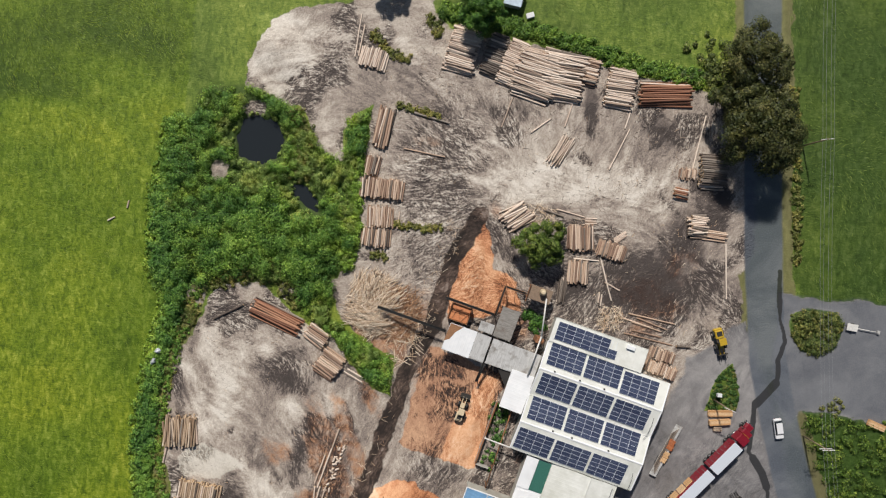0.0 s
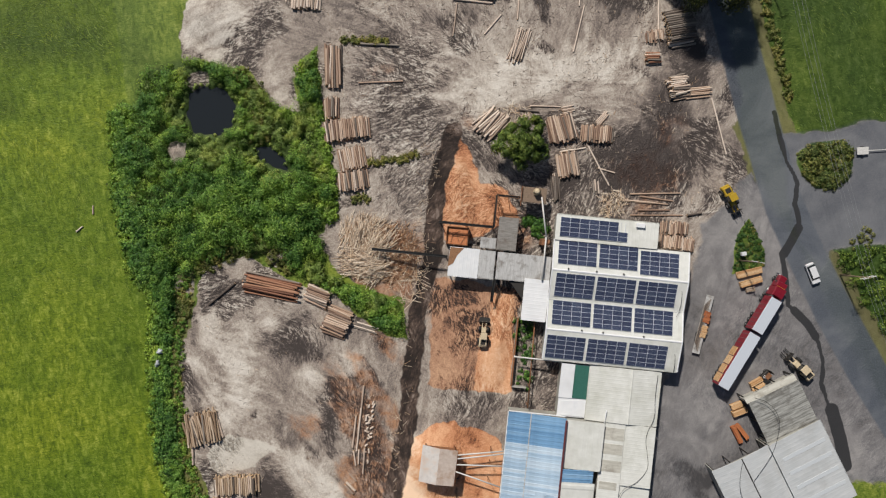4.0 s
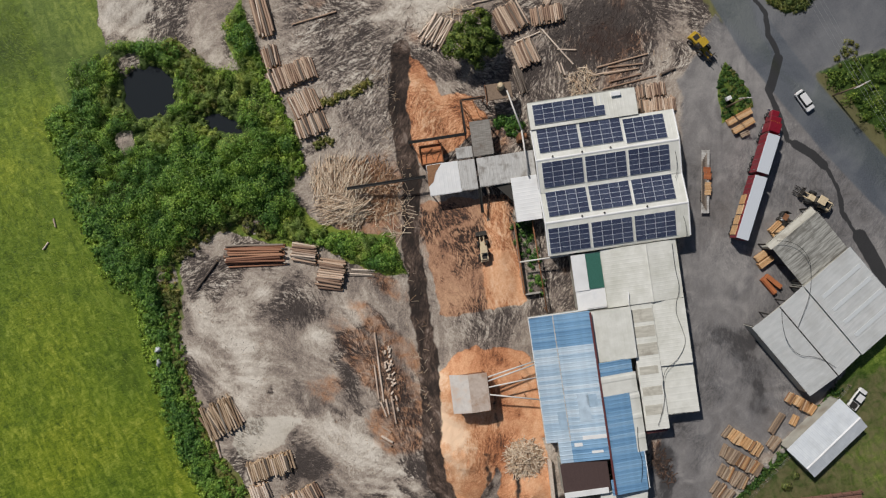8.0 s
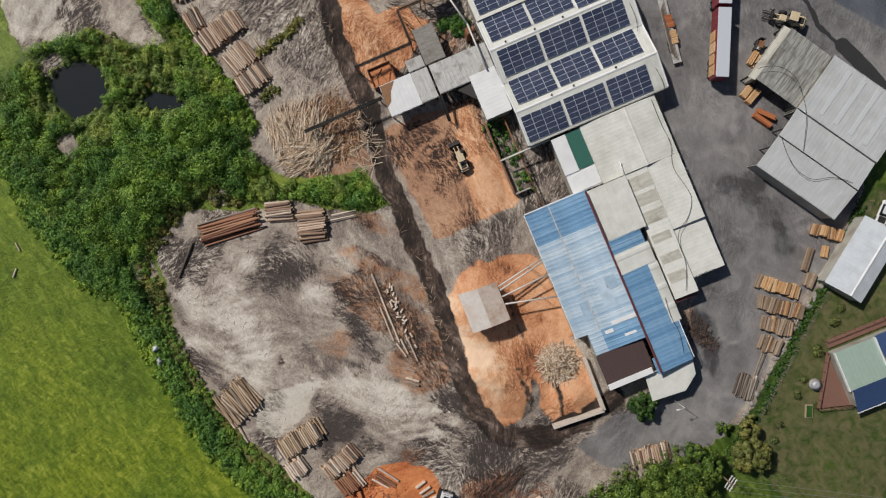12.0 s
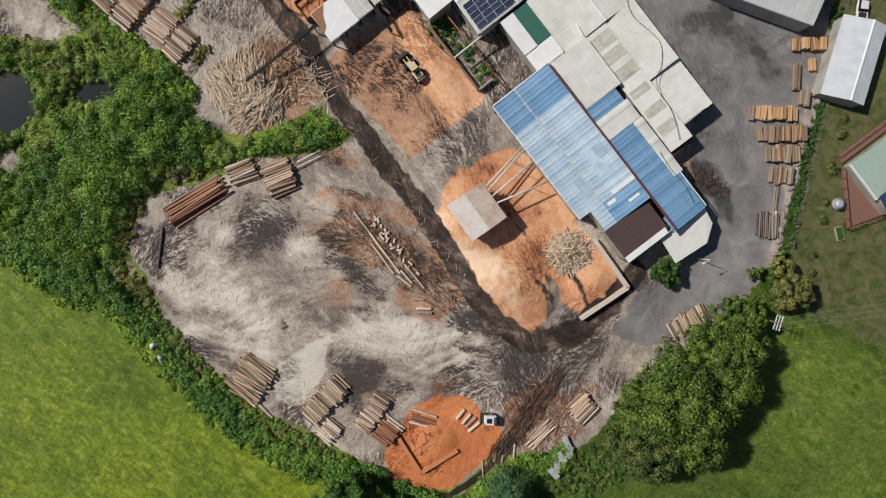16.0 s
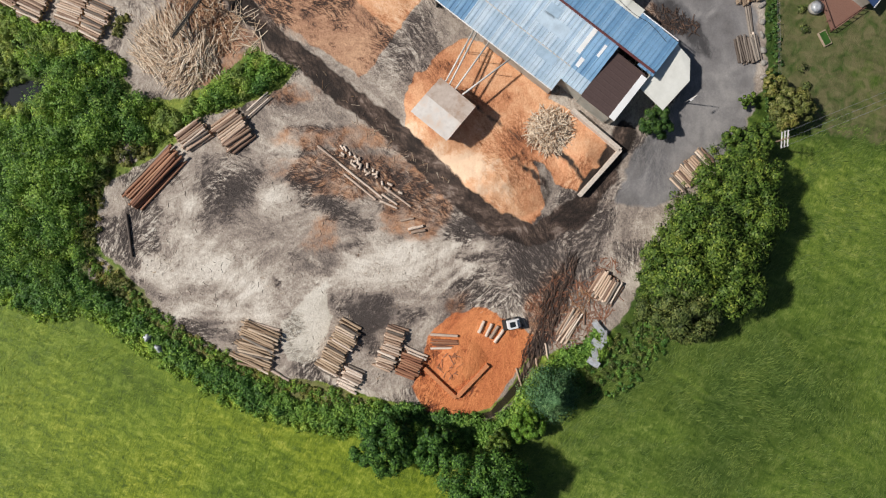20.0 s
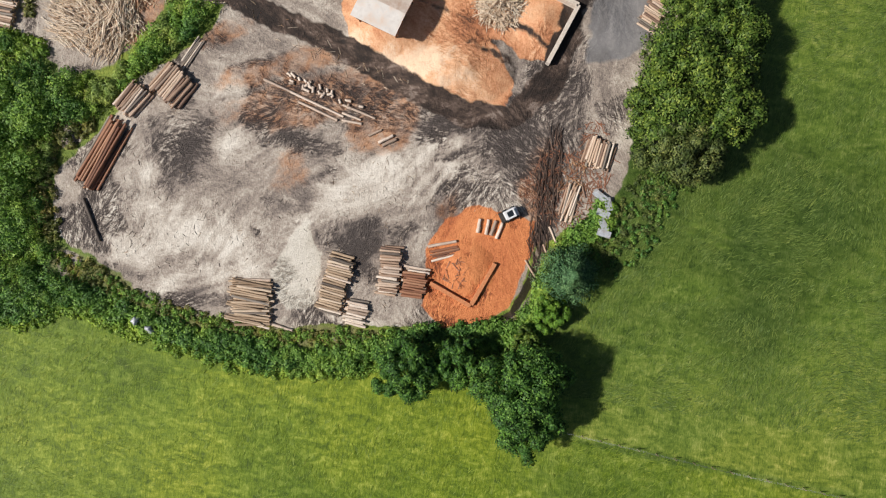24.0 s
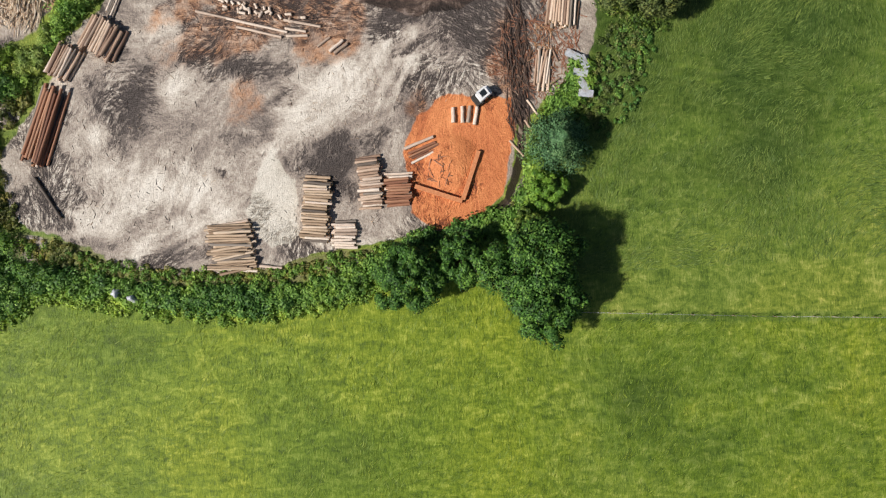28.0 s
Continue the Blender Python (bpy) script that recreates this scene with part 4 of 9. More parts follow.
def ground_material():
    m, nt, b = shader("ground_surface")

    def masks(name):
        a = nt.nodes.new("ShaderNodeAttribute")
        a.attribute_name = name
        s = nt.nodes.new("ShaderNodeSeparateColor")
        nt.links.new(a.outputs["Color"], s.inputs[0])
        return s.outputs

    earth, wet, paved, green, extra, ground_tone = (masks(n) for n in ("earth", "wet", "paved", "green", "extra", "soil"))
    n_fine = noise_tex(nt, 3.2, 6, 0.65)
    n_mid = noise_tex(nt, 0.55, 5, 0.6, distort=0.6)
    n_big = noise_tex(nt, 0.07, 5, 0.6, distort=0.8)
    n_tuft = noise_tex(nt, 0.75, 7, 0.60, (1.0, 0.45, 1), distort=0.9)
    n_comb = noise_tex(nt, 1.1, 5, 0.62, (0.35, 1.0, 1), distort=1.4)
    n_speck = noise_tex(nt, 1.8, 4, 0.75)

    def broken(mask, amount=0.55, source=None):
        """A mask whose edge is frayed by the grain."""
        s = maths(nt, 'ADD', mask, maths(nt, 'MULTIPLY', maths(nt, 'SUBTRACT', source or n_mid, 0.5), amount))
        return ramp(nt, s, [(0.38, (0, 0, 0)), (0.62, (1, 1, 1))])

    def shifted(base, *terms):
        """A field moved up and down by finer fields."""
        for f, k in terms:
            base = maths(nt, 'ADD', base, maths(nt, 'MULTIPLY', maths(nt, 'SUBTRACT', f, 0.5), k))
        return base

    n_clump = noise_tex(nt, 0.6, 4, 0.6, (1.0, 0.6, 1), distort=1.8)
    n_drift = noise_tex(nt, 0.11, 4, 0.6, distort=1.2)
    blades = []
    for turn in (25.0, -35.0):
        mp = nt.nodes.new("ShaderNodeMapping")
        mp.inputs["Rotation"].default_value = (0, 0, radians(turn))
        mp.inputs["Scale"].default_value = (0.8, 4.2, 1)
        nt.links.new(nt.nodes.new("ShaderNodeTexCoord").outputs["Object"], mp.inputs[0])
        n = nt.nodes.new("ShaderNodeTexNoise")
        n.inputs["Scale"].default_value, n.inputs["Detail"].default_value, n.inputs["Roughness"].default_value, n.inputs["Distortion"].default_value = 1.0, 4.0, 0.62, 1.6
        nt.links.new(mp.outputs[0], n.inputs[0])
        blades.append(n.outputs[0])
    comb = mix(nt, ramp(nt, n_drift, [(0.42, (0, 0, 0)), (0.58, (1, 1, 1))]), blades[0], blades[1])
    sward = shifted(n_tuft, (n_comb, 0.40), (comb, 1.0), (n_clump, 0.50), (n_speck, 0.14))
    light_grass = ramp(nt, sward, [(0.20, (0.036, 0.070, 0.005)), (0.40, (0.094, 0.150, 0.008)), (0.56, (0.155, 0.222, 0.014)), (0.84, (0.34, 0.39, 0.07))])
    deep_grass = ramp(nt, sward, [(0.20, (0.045, 0.082, 0.012)), (0.42, (0.110, 0.167, 0.022)), (0.58, (0.168, 0.226, 0.036)), (0.84, (0.33, 0.36, 0.095))])
    straw_tint = ramp(nt, shifted(n_drift, (n_clump, 0.5)), [(0.46, (1, 1, 1)), (0.70, (1.10, 1.04, 1.02))])
    grass = mix(nt, broken(green[0], 0.5), deep_grass, light_grass)
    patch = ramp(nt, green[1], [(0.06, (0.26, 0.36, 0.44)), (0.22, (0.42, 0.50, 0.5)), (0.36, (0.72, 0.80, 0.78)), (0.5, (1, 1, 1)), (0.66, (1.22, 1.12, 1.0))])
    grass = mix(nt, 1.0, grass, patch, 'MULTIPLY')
    grass = mix(nt, 0.8, grass, straw_tint, 'MULTIPLY')
    straw = mix(nt, n_tuft, (0.10, 0.088, 0.042), (0.25, 0.205, 0.115))
    grass = mix(nt, maths(nt, 'MULTIPLY', broken(green[2], 0.8), 0.75), grass, straw)
    # ruts: grain stretched along six ways, weighed by the way that the machines take at each place
    streak = lines = painted_glints = None
    place = nt.nodes.new("ShaderNodeTexCoord").outputs["Object"]
    for a, weight in zip(ANGLES, [*masks("ways_a")][:3] + [*masks("ways_b")][:3]):
        mp = nt.nodes.new("ShaderNodeMapping")
        mp.vector_type = 'TEXTURE'
        mp.inputs["Rotation"].default_value = (0, 0, radians(a))
        mp.inputs["Scale"].default_value = (3.0, 0.46, 1)
        nt.links.new(place, mp.inputs[0])
        n = nt.nodes.new("ShaderNodeTexNoise")
        n.inputs["Scale"].default_value, n.inputs["Detail"].default_value, n.inputs["Roughness"].default_value, n.inputs["Distortion"].default_value = 1.0, 3.0, 0.62, 0.5
        nt.links.new(mp.outputs[0], n.inputs[0])
        rut = maths(nt, 'SUBTRACT', 1.0, maths(nt, 'MULTIPLY', maths(nt, 'ABSOLUTE', maths(nt, 'SUBTRACT', n.outputs[0], 0.46)), 15.0), True)
        # ridge: thin pale glints, painted into the soil's colour
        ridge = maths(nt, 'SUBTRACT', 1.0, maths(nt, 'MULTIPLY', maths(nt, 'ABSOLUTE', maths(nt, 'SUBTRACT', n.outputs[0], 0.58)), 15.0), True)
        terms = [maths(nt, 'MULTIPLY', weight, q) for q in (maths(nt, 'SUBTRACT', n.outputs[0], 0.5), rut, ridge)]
        streak, lines, painted_glints = (terms if streak is None else [maths(nt, 'ADD', p, q) for p, q in zip((streak, lines, painted_glints), terms)])
    calm = maths(nt, 'SUBTRACT', 1.0, maths(nt, 'MULTIPLY', maths(nt, 'MAXIMUM', paved[1], extra[2]), 0.65))
    gate = ramp(nt, shifted(wet[1], (n_mid, 1.1)), [(0.15, (0, 0, 0)), (0.75, (1, 1, 1))])
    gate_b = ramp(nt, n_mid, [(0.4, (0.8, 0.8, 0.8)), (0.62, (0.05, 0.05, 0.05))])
    cut = maths(nt, 'MULTIPLY', lines, gate)
    soft_streak = maths(nt, 'MULTIPLY', streak, maths(nt, 'ADD', maths(nt, 'MULTIPLY', gate, 0.50), 0.32))
    rutted = maths(nt, 'ADD', soft_streak, maths(nt, 'SUBTRACT', maths(nt, 'MULTIPLY', maths(nt, 'MULTIPLY', painted_glints, gate_b), 0.07), maths(nt, 'MULTIPLY', cut, 0.52)))
    rutted = maths(nt, 'ADD', rutted, maths(nt, 'MULTIPLY', maths(nt, 'MULTIPLY', painted_glints, gate), 0.24))
    # crinkled crust: thin curling cracks and lumps left by wheels and rain
    crust = []
    for size, wind, k in ((0.42, 1.8, 24.0), (0.9, 1.2, 15.0)):
        n = noise_tex(nt, size, 4, 0.55, (1.0, 0.7, 1), distort=wind)
        crust.append(maths(nt, 'SUBTRACT', 1.0, maths(nt, 'MULTIPLY', maths(nt, 'ABSOLUTE', maths(nt, 'SUBTRACT', n, 0.5)), k), True))
    crinkle = maths(nt, 'ADD', maths(nt, 'MULTIPLY', crust[0], 0.6), maths(nt, 'MULTIPLY', crust[1], 0.5))
    crisp = maths(nt, 'MULTIPLY', maths(nt, 'ADD', maths(nt, 'MULTIPLY', gate, 0.75), 0.25), ramp(nt, noise_tex(nt, 0.2, 4, 0.6), [(0.38, (0.25, 0.25, 0.25)), (0.6, (1, 1, 1))]))
    crinkle = maths(nt, 'MULTIPLY', crinkle, crisp)
    rutted = maths(nt, 'SUBTRACT', rutted, maths(nt, 'MULTIPLY', crinkle, 0.62))
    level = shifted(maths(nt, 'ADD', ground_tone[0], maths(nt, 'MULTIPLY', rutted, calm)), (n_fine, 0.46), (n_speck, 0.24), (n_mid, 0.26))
    soil = ramp(nt, level, [(0.10, (0.066, 0.051, 0.045)), (0.30, (0.170, 0.136, 0.117)), (0.48, (0.345, 0.284, 0.236)), (0.65, (0.53, 0.464, 0.394)), (0.85, (0.74, 0.68, 0.60))])
    brown_soil = ramp(nt, level, [(0.08, (0.050, 0.028, 0.021)), (0.35, (0.21, 0.105, 0.060)), (0.6, (0.44, 0.235, 0.130)), (0.95, (0.66, 0.44, 0.30))])
    soil = mix(nt, maths(nt, 'MULTIPLY', ground_tone[1], ramp(nt, n_mid, [(0.34, (0.35, 0.35, 0.35)), (0.58, (1, 1, 1))])), soil, brown_soil)
    n_wide = noise_tex(nt, 0.14, 5, 0.55, distort=1.6)
    worn = shifted(ground_tone[0], (n_wide, 0.75), (n_mid, 0.12), (n_fine, 0.14))
    worn = maths(nt, 'ADD', worn, maths(nt, 'MULTIPLY', rutted, 0.13))
    grit = ramp(nt, worn, [(0.18, (0.056, 0.055, 0.058)), (0.5, (0.176, 0.175, 0.183)), (0.75, (0.315, 0.305, 0.302))])
    soil = mix(nt, maths(nt, 'MULTIPLY', broken(paved[1], 0.4), 0.85), soil, grit)
    soil = mix(nt, maths(nt, 'MULTIPLY', broken(extra[0], 0.3), 0.85), soil, ramp(nt, level, [(0.2, (0.36, 0.31, 0.25)), (0.6, (0.58, 0.53, 0.45)), (0.9, (0.68, 0.63, 0.55))]))
    floor_dust = ramp(nt, level, [(0.14, (0.040, 0.024, 0.018)), (0.34, (0.180, 0.090, 0.056)), (0.5, (0.41, 0.215, 0.125)), (0.74, (0.64, 0.385, 0.235))])
    heap_dust = ramp(nt, level, [(0.08, (0.06, 0.028, 0.017)), (0.26, (0.34, 0.125, 0.052)), (0.46, (0.61, 0.270, 0.128)), (0.62, (0.77, 0.43, 0.24)), (0.84, (0.90, 0.64, 0.44))])
    red_dust = ramp(nt, level, [(0.1, (0.17, 0.045, 0.016)), (0.35, (0.50, 0.145, 0.046)), (0.6, (0.70, 0.255, 0.090)), (0.9, (0.80, 0.38, 0.17))])
    soil = mix(nt, broken(earth[1], 0.7), soil, floor_dust)
    soil = mix(nt, broken(extra[2], 0.6), soil, heap_dust)
    soil = mix(nt, broken(earth[2], 0.5), soil, red_dust)
    slush = ramp(nt, shifted(maths(nt, 'ADD', ground_tone[2], maths(nt, 'MULTIPLY', streak, 1.1)), (n_mid, 0.6), (n_fine, 0.3)), [(0.32, (0.020, 0.0125, 0.0095)), (0.60, (0.056, 0.036, 0.027)), (0.82, (0.125, 0.084, 0.065)), (1.0, (0.26, 0.20, 0.165))])
    col = mix(nt, broken(earth[0], 0.8), grass, soil)
    col = mix(nt, maths(nt, 'MULTIPLY', broken(paved[1], 0.4), maths(nt, 'SUBTRACT', 1.0, earth[0], True)), col, grit)
    asphalt = ramp(nt, n_fine, [(0.3, (0.066, 0.076, 0.094)), (0.7, (0.104, 0.117, 0.140))])
    asphalt = mix(nt, ramp(nt, n_big, [(0.45, (0, 0, 0)), (0.65, (0.6, 0.6, 0.6))]), asphalt, (0.185, 0.195, 0.21))
    col = mix(nt, paved[0], col, asphalt)
    col = mix(nt, broken(wet[0], 0.9), col, slush)
    col = mix(nt, ramp(nt, paved[2], [(0.25, (0, 0, 0)), (0.6, (0.96, 0.96, 0.96))]), col, (0.024, 0.024, 0.026))
    col = mix(nt, extra[1], col, (0.03, 0.028, 0.022))
    nt.links.new(col, b.inputs["Base Color"])
    dull = mix(nt, earth[0], (0.58, 0.58, 0.58), (0.72, 0.72, 0.72))
    dull = mix(nt, broken(wet[0], 0.6), dull, (0.85, 0.85, 0.85))
    nt.links.new(dull, b.inputs["Roughness"])
    b.inputs["Specular IOR Level"].default_value = 0.5
    nt.links.new(mix(nt, earth[0], (0.85, 1.0, 0.45), (1, 1, 1)), b.inputs["Specular Tint"])
    h = maths(nt, 'ADD', maths(nt, 'MULTIPLY', n_fine, 0.5), maths(nt, 'ADD', mix(nt, 0.6, n_tuft, comb), maths(nt, 'MULTIPLY', maths(nt, 'MULTIPLY', rutted, maths(nt, 'MULTIPLY', calm, earth[0])), 1.5)))
    h = maths(nt, 'MULTIPLY', h, maths(nt, 'SUBTRACT', 1.0, maths(nt, 'MULTIPLY', paved[1], 0.75)))
    bump(nt, b, h, 0.6, 0.3)
    return m


ground_me.materials.append(ground_material())
ground = tagged(new("ground", ground_me), "pale grey dirt yard, sawdust, muddy tracks, gravel, road and green fields", "ground", kind="structure")


def height_at(x, y):
    i, j = np.clip(np.searchsorted(gx, x) - 1, 0, nx - 2), np.clip(np.searchsorted(gy, y) - 1, 0, ny - 2)
    tx, ty = (x - gx[i]) / (gx[i + 1] - gx[i]), (y - gy[j]) / (gy[j + 1] - gy[j])
    return (Z[i, j] * (1 - tx) + Z[i + 1, j] * tx) * (1 - ty) + (Z[i, j + 1] * (1 - tx) + Z[i + 1, j + 1] * tx) * ty


# ponds
def water_material():
    m, nt, b = shader("pond_water")
    b.inputs["Base Color"].default_value = (0.020, 0.024, 0.027, 1)
    b.inputs["Roughness"].default_value = 0.06
    bump(nt, b, noise_tex(nt, 1.5, 3), 0.05, 0.05)
    return m


M["water"] = water_material()
for cx, cy, rx, ry, turn in ((-41.2, 40.2, 6.6, 6.2, 0), (-29.6, 27.6, 3.9, 2.6, -55)):
    bm = bmesh.new()
    c, s = math.cos(radians(turn)), math.sin(radians(turn))
    bm.faces.new([bm.verts.new((cx + rx * 1.1 * math.cos(a) * c - ry * 1.1 * math.sin(a) * s, cy + rx * 1.1 * math.cos(a) * s + ry * 1.1 * math.sin(a) * c, -0.42)) for a in np.linspace(0, 2 * math.pi, 40)[:-1]])
    tagged(part("pond_water", bm, M["water"], None), "dark still pond water ringed by green scrub", "pond", kind="structure")


# ---- the mill buildings, all on one slightly turned grid ----
MILL = pose(20.5, -24.4, 0, 0, 0, -15.5)


def walls(parent, u0, u1, v0, v1, z, material, thick=0.15, sides="snwe", open_sides=""):
    """Upright wall panels round a rectangle, up to z (a number, or heights at the four corners sw, se, ne, nw)."""
    zs = (z,) * 4 if isinstance(z, (int, float)) else z
    spec = {"s": ((u0, v0, zs[0]), (u1, v0, zs[1]), (0, 1)), "e": ((u1, v0, zs[1]), (u1, v1, zs[2]), (-1, 0)), "n": ((u1, v1, zs[2]), (u0, v1, zs[3]), (0, -1)), "w": ((u0, v1, zs[3]), (u0, v0, zs[0]), (1, 0))}
    for k in sides:
        (ax, ay, az), (bx, by, bz), (ox, oy) = spec[k]
        if k in open_sides:
            d = math.hypot(bx - ax, by - ay)
            for i in range(int(d // 5) + 2):
                f = min(0.98, max(0.02, i / (int(d // 5) + 1)))
                x, y, h = ax + (bx - ax) * f + ox * 0.15, ay + (by - ay) * f + oy * 0.15, az + (bz - az) * f
                part("post", box(x - 0.11, x + 0.11, y - 0.11, y + 0.11, 0, h - 0.08, 0.02), M["dark_steel"], parent)
            continue
        bm = bmesh.new()
        pts = []
        for x, y, h in ((ax, ay, az), (bx, by, bz)):
            for dx in (0, thick):
                pts.append([bm.verts.new((x + ox * dx, y + oy * dx, zz)) for zz in (0, h - 0.06)])
        (a0, a1), (c0, c1), (b0, b1), (d0, d1) = pts
        for f in ((a0, b0, b1, a1), (d0, c0, c1, d1), (a1, b1, d1, c1), (a0, a1, c1, c0), (b0, d0, d1, b1), (a0, c0, d0, b0)):
            bm.faces.new(f)
        bmesh.ops.recalc_face_normals(bm, faces=bm.faces)
        part("wall", bm, material, parent)


def end_fill(parent, u, v0, vr, v1, z0, zr, material, thick=0.14):
    """The triangle of wall under a gable's end, across v at u."""
    bm = bmesh.new()
    rings = [[bm.verts.new((u + d, v, z)) for v, z in ((v0, z0 - 0.06), (v1, z0 - 0.06), (vr, zr - 0.06))] for d in (0, thick)]
    bm.faces.new(rings[0])
    bm.faces.new(rings[1][::-1])
    for i in range(3):
        bm.faces.new((rings[0][i], rings[1][i], rings[1][(i + 1) % 3], rings[0][(i + 1) % 3]))
    bmesh.ops.recalc_face_normals(bm, faces=bm.faces)
    part("gable_wall", bm, material, parent)


def cap(parent, a, b, material, w=0.22, name="ridge_cap"):
    """A folded strip along a ridge, valley or edge."""
    a, b = Vector(a), Vector(b)
    d = (b - a).normalized()
    s = Vector((-d.y, d.x, 0)).normalized() * w
    bm = bmesh.new()
    ring = []
    for p in (a, b):
        ring.append([bm.verts.new(p + o) for o in (s + Vector((0, 0, -0.03)), Vector((0, 0, 0.06)), -s + Vector((0, 0, -0.03)), -s + Vector((0, 0, -0.07)), s + Vector((0, 0, -0.07)))])
    for i in range(5):
        bm.faces.new((ring[0][i], ring[0][(i + 1) % 5], ring[1][(i + 1) % 5], ring[1][i]))
    bm.faces.new(ring[0][::-1])
    bm.faces.new(ring[1])
    bmesh.ops.recalc_face_normals(bm, faces=bm.faces)
    part(name, bm, material, parent)


def gutter(parent, a, b, material):
    a, b = Vector(a), Vector(b)
    d = (b - a).normalized()
    s = Vector((-d.y, d.x, 0)) * 0.08
    bm = bmesh.new()
    prof = [(-1, 0.06), (-1, -0.08), (1, -0.08), (1, 0.06), (0.8, 0.06), (0.8, -0.06), (-0.8, -0.06), (-0.8, 0.06)]
    rings = [[bm.verts.new(p + s * q + Vector((0, 0, h))) for q, h in prof] for p in (a, b)]
    for i in range(8):
        bm.faces.new((rings[0][i], rings[0][(i + 1) % 8], rings[1][(i + 1) % 8], rings[1][i]))
    bmesh.ops.recalc_face_normals(bm, faces=bm.faces)
    part("gutter", bm, material, parent)


# one solar panel: dark cells behind glass in a bright frame
def panel_material():
    m, nt, b = shader("solar_cells")
    tc = nt.nodes.new("ShaderNodeTexCoord")
    br = nt.nodes.new("ShaderNodeTexBrick")
    br.offset, br.inputs["Scale"].default_value = 0.0, 1.0
    br.inputs["Brick Width"].default_value, br.inputs["Row Height"].default_value, br.inputs["Mortar Size"].default_value = 0.16, 0.16, 0.006
    br.inputs["Color1"].default_value, br.inputs["Color2"].default_value, br.inputs["Mortar"].default_value = (0.034, 0.046, 0.090, 1), (0.042, 0.056, 0.105, 1), (0.14, 0.16, 0.22, 1)
    nt.links.new(tc.outputs["Object"], br.inputs[0])
    r = ramp(nt, random_value(nt), [(0, (0.8, 0.8, 0.85)), (1, (1.3, 1.25, 1.2))])
    nt.links.new(mix(nt, 1.0, br.outputs[0], r, 'MULTIPLY'), b.inputs["Base Color"])
    b.inputs["Roughness"].default_value = 0.12
    b.inputs["Coat Weight"].default_value = 0.6
    b.inputs["Coat Roughness"].default_value = 0.05
    return m


M["cells"] = panel_material()
M["panel_frame"] = plain("aluminium_frame", (0.76, 0.79, 0.83), 0.4, 0.0, 0.08)
bm = box(-0.99, 0.99, -0.49, 0.49, 0.0, 0.04)
add_box(bm, -0.962, 0.962, -0.466, 0.466, 0.03, 0.044, mat=1)
PANEL = mesh_from(bm, "panel", M["panel_frame"], M["cells"])


def solar_array(u, v, cols, rows, z0, slope, missing=()):
    """An array whose lower south-west corner is (u, v); slope: rise in v."""
    a = math.atan(slope)
    th = thing("solar_array", "dark blue solar panels, %d by %d, on the shed roof" % (cols, rows), "solar array", MILL @ pose(u, v, z0 + 0.10, math.degrees(a), 0, 0), "solar arrays on the shed roof")
    for i in range(cols):
        for j in range(rows):
            if (i, j) not in missing:
                shared("panel", PANEL, th, pose(1.0 + 2.0 * i, 0.5 + 1.0 * j, 0.05))
    for i in range(cols):
        part("mounting_rail", box(0.5 + 2 * i, 0.56 + 2 * i, 0, rows, -0.09, 0.05), M["panel_frame"], th)
        part("mounting_rail", box(1.44 + 2 * i, 1.5 + 2 * i, 0, rows, -0.09, 0.05), M["panel_frame"], th)


# the big saw hall with its two gables and a lean-to
hall = thing("saw_hall", "large cream steel saw hall with two low gables", "shed", MILL)
EAVE, RIDGE = 4.4, 5.6
for v0, v1, z0, z1 in ((0, 6.5, EAVE, RIDGE), (6.5, 12.5, RIDGE, EAVE), (12.5, 18.9, EAVE, RIDGE), (18.9, 25.1, RIDGE, EAVE + 0.1)):
    part("roof", ribbed_slope(0, 28, v0, v1, z0, z1, "v"), M["cream"], hall)
part("roof", ribbed_slope(-0.1, 21.2, 25.1, 30.4, EAVE + 0.45, EAVE + 0.15, "v"), M["cream"], hall)
for v, z in ((6.5, RIDGE), (18.9, RIDGE)):
    cap(hall, (0, v, z + 0.05), (28, v, z + 0.05), M["white_roof"])
gutter(hall, (0, 12.5, EAVE + 0.06), (28, 12.5, EAVE + 0.06), M["white_roof"])
gutter(hall, (0, -0.08, EAVE - 0.06), (28, -0.08, EAVE - 0.06), M["cream"])
gutter(hall, (0, 30.5, EAVE + 0.05), (21.2, 30.5, EAVE + 0.05), M["cream"])
for u in (-0.05, 28.05):
    for v0, v1, z0, z1 in ((0, 6.5, EAVE, RIDGE), (6.5, 12.5, RIDGE, EAVE), (12.5, 18.9, EAVE, RIDGE), (18.9, 25.1, RIDGE, EAVE + 0.1)):
        cap(hall, (u, v0, z0 + 0.03), (u, v1, z1 + 0.03), M["white_roof"], 0.16, "barge_board")
walls(hall, 0.3, 27.7, 0.3, 24.8, EAVE, M["wall"], open_sides="")
walls(hall, 0.3, 21, 25, 30.1, EAVE + 0.1, M["wall"], sides="nwe")
for u in (0.3, 27.55):
    end_fill(hall, u, 0.3, 6.5, 12.5, EAVE, RIDGE, M["wall"])
    end_fill(hall, u, 12.5, 18.9, 24.8, EAVE, RIDGE, M["wall"])
part("roof_box", box(16.4, 18.2, 29.2, 30.1, EAVE + 0.2, EAVE + 0.8, 0.05), M["white_roof"], hall, "white roof box")
for u, v in ((3.2, 19.3), (9.0, 19.3), (14.6, 19.3), (7.2, 6.9), (11.6, 6.9), (20.0, 6.9)):
    part("roof_vent", add_tube(tube((u, v, RIDGE - 0.15), (u, v, RIDGE + 0.3), 0.13), (u, v, RIDGE + 0.3), (u, v, RIDGE + 0.4), 0.2, 0.05), M["dark_steel"], hall)
slope = (RIDGE - EAVE) / 6.3
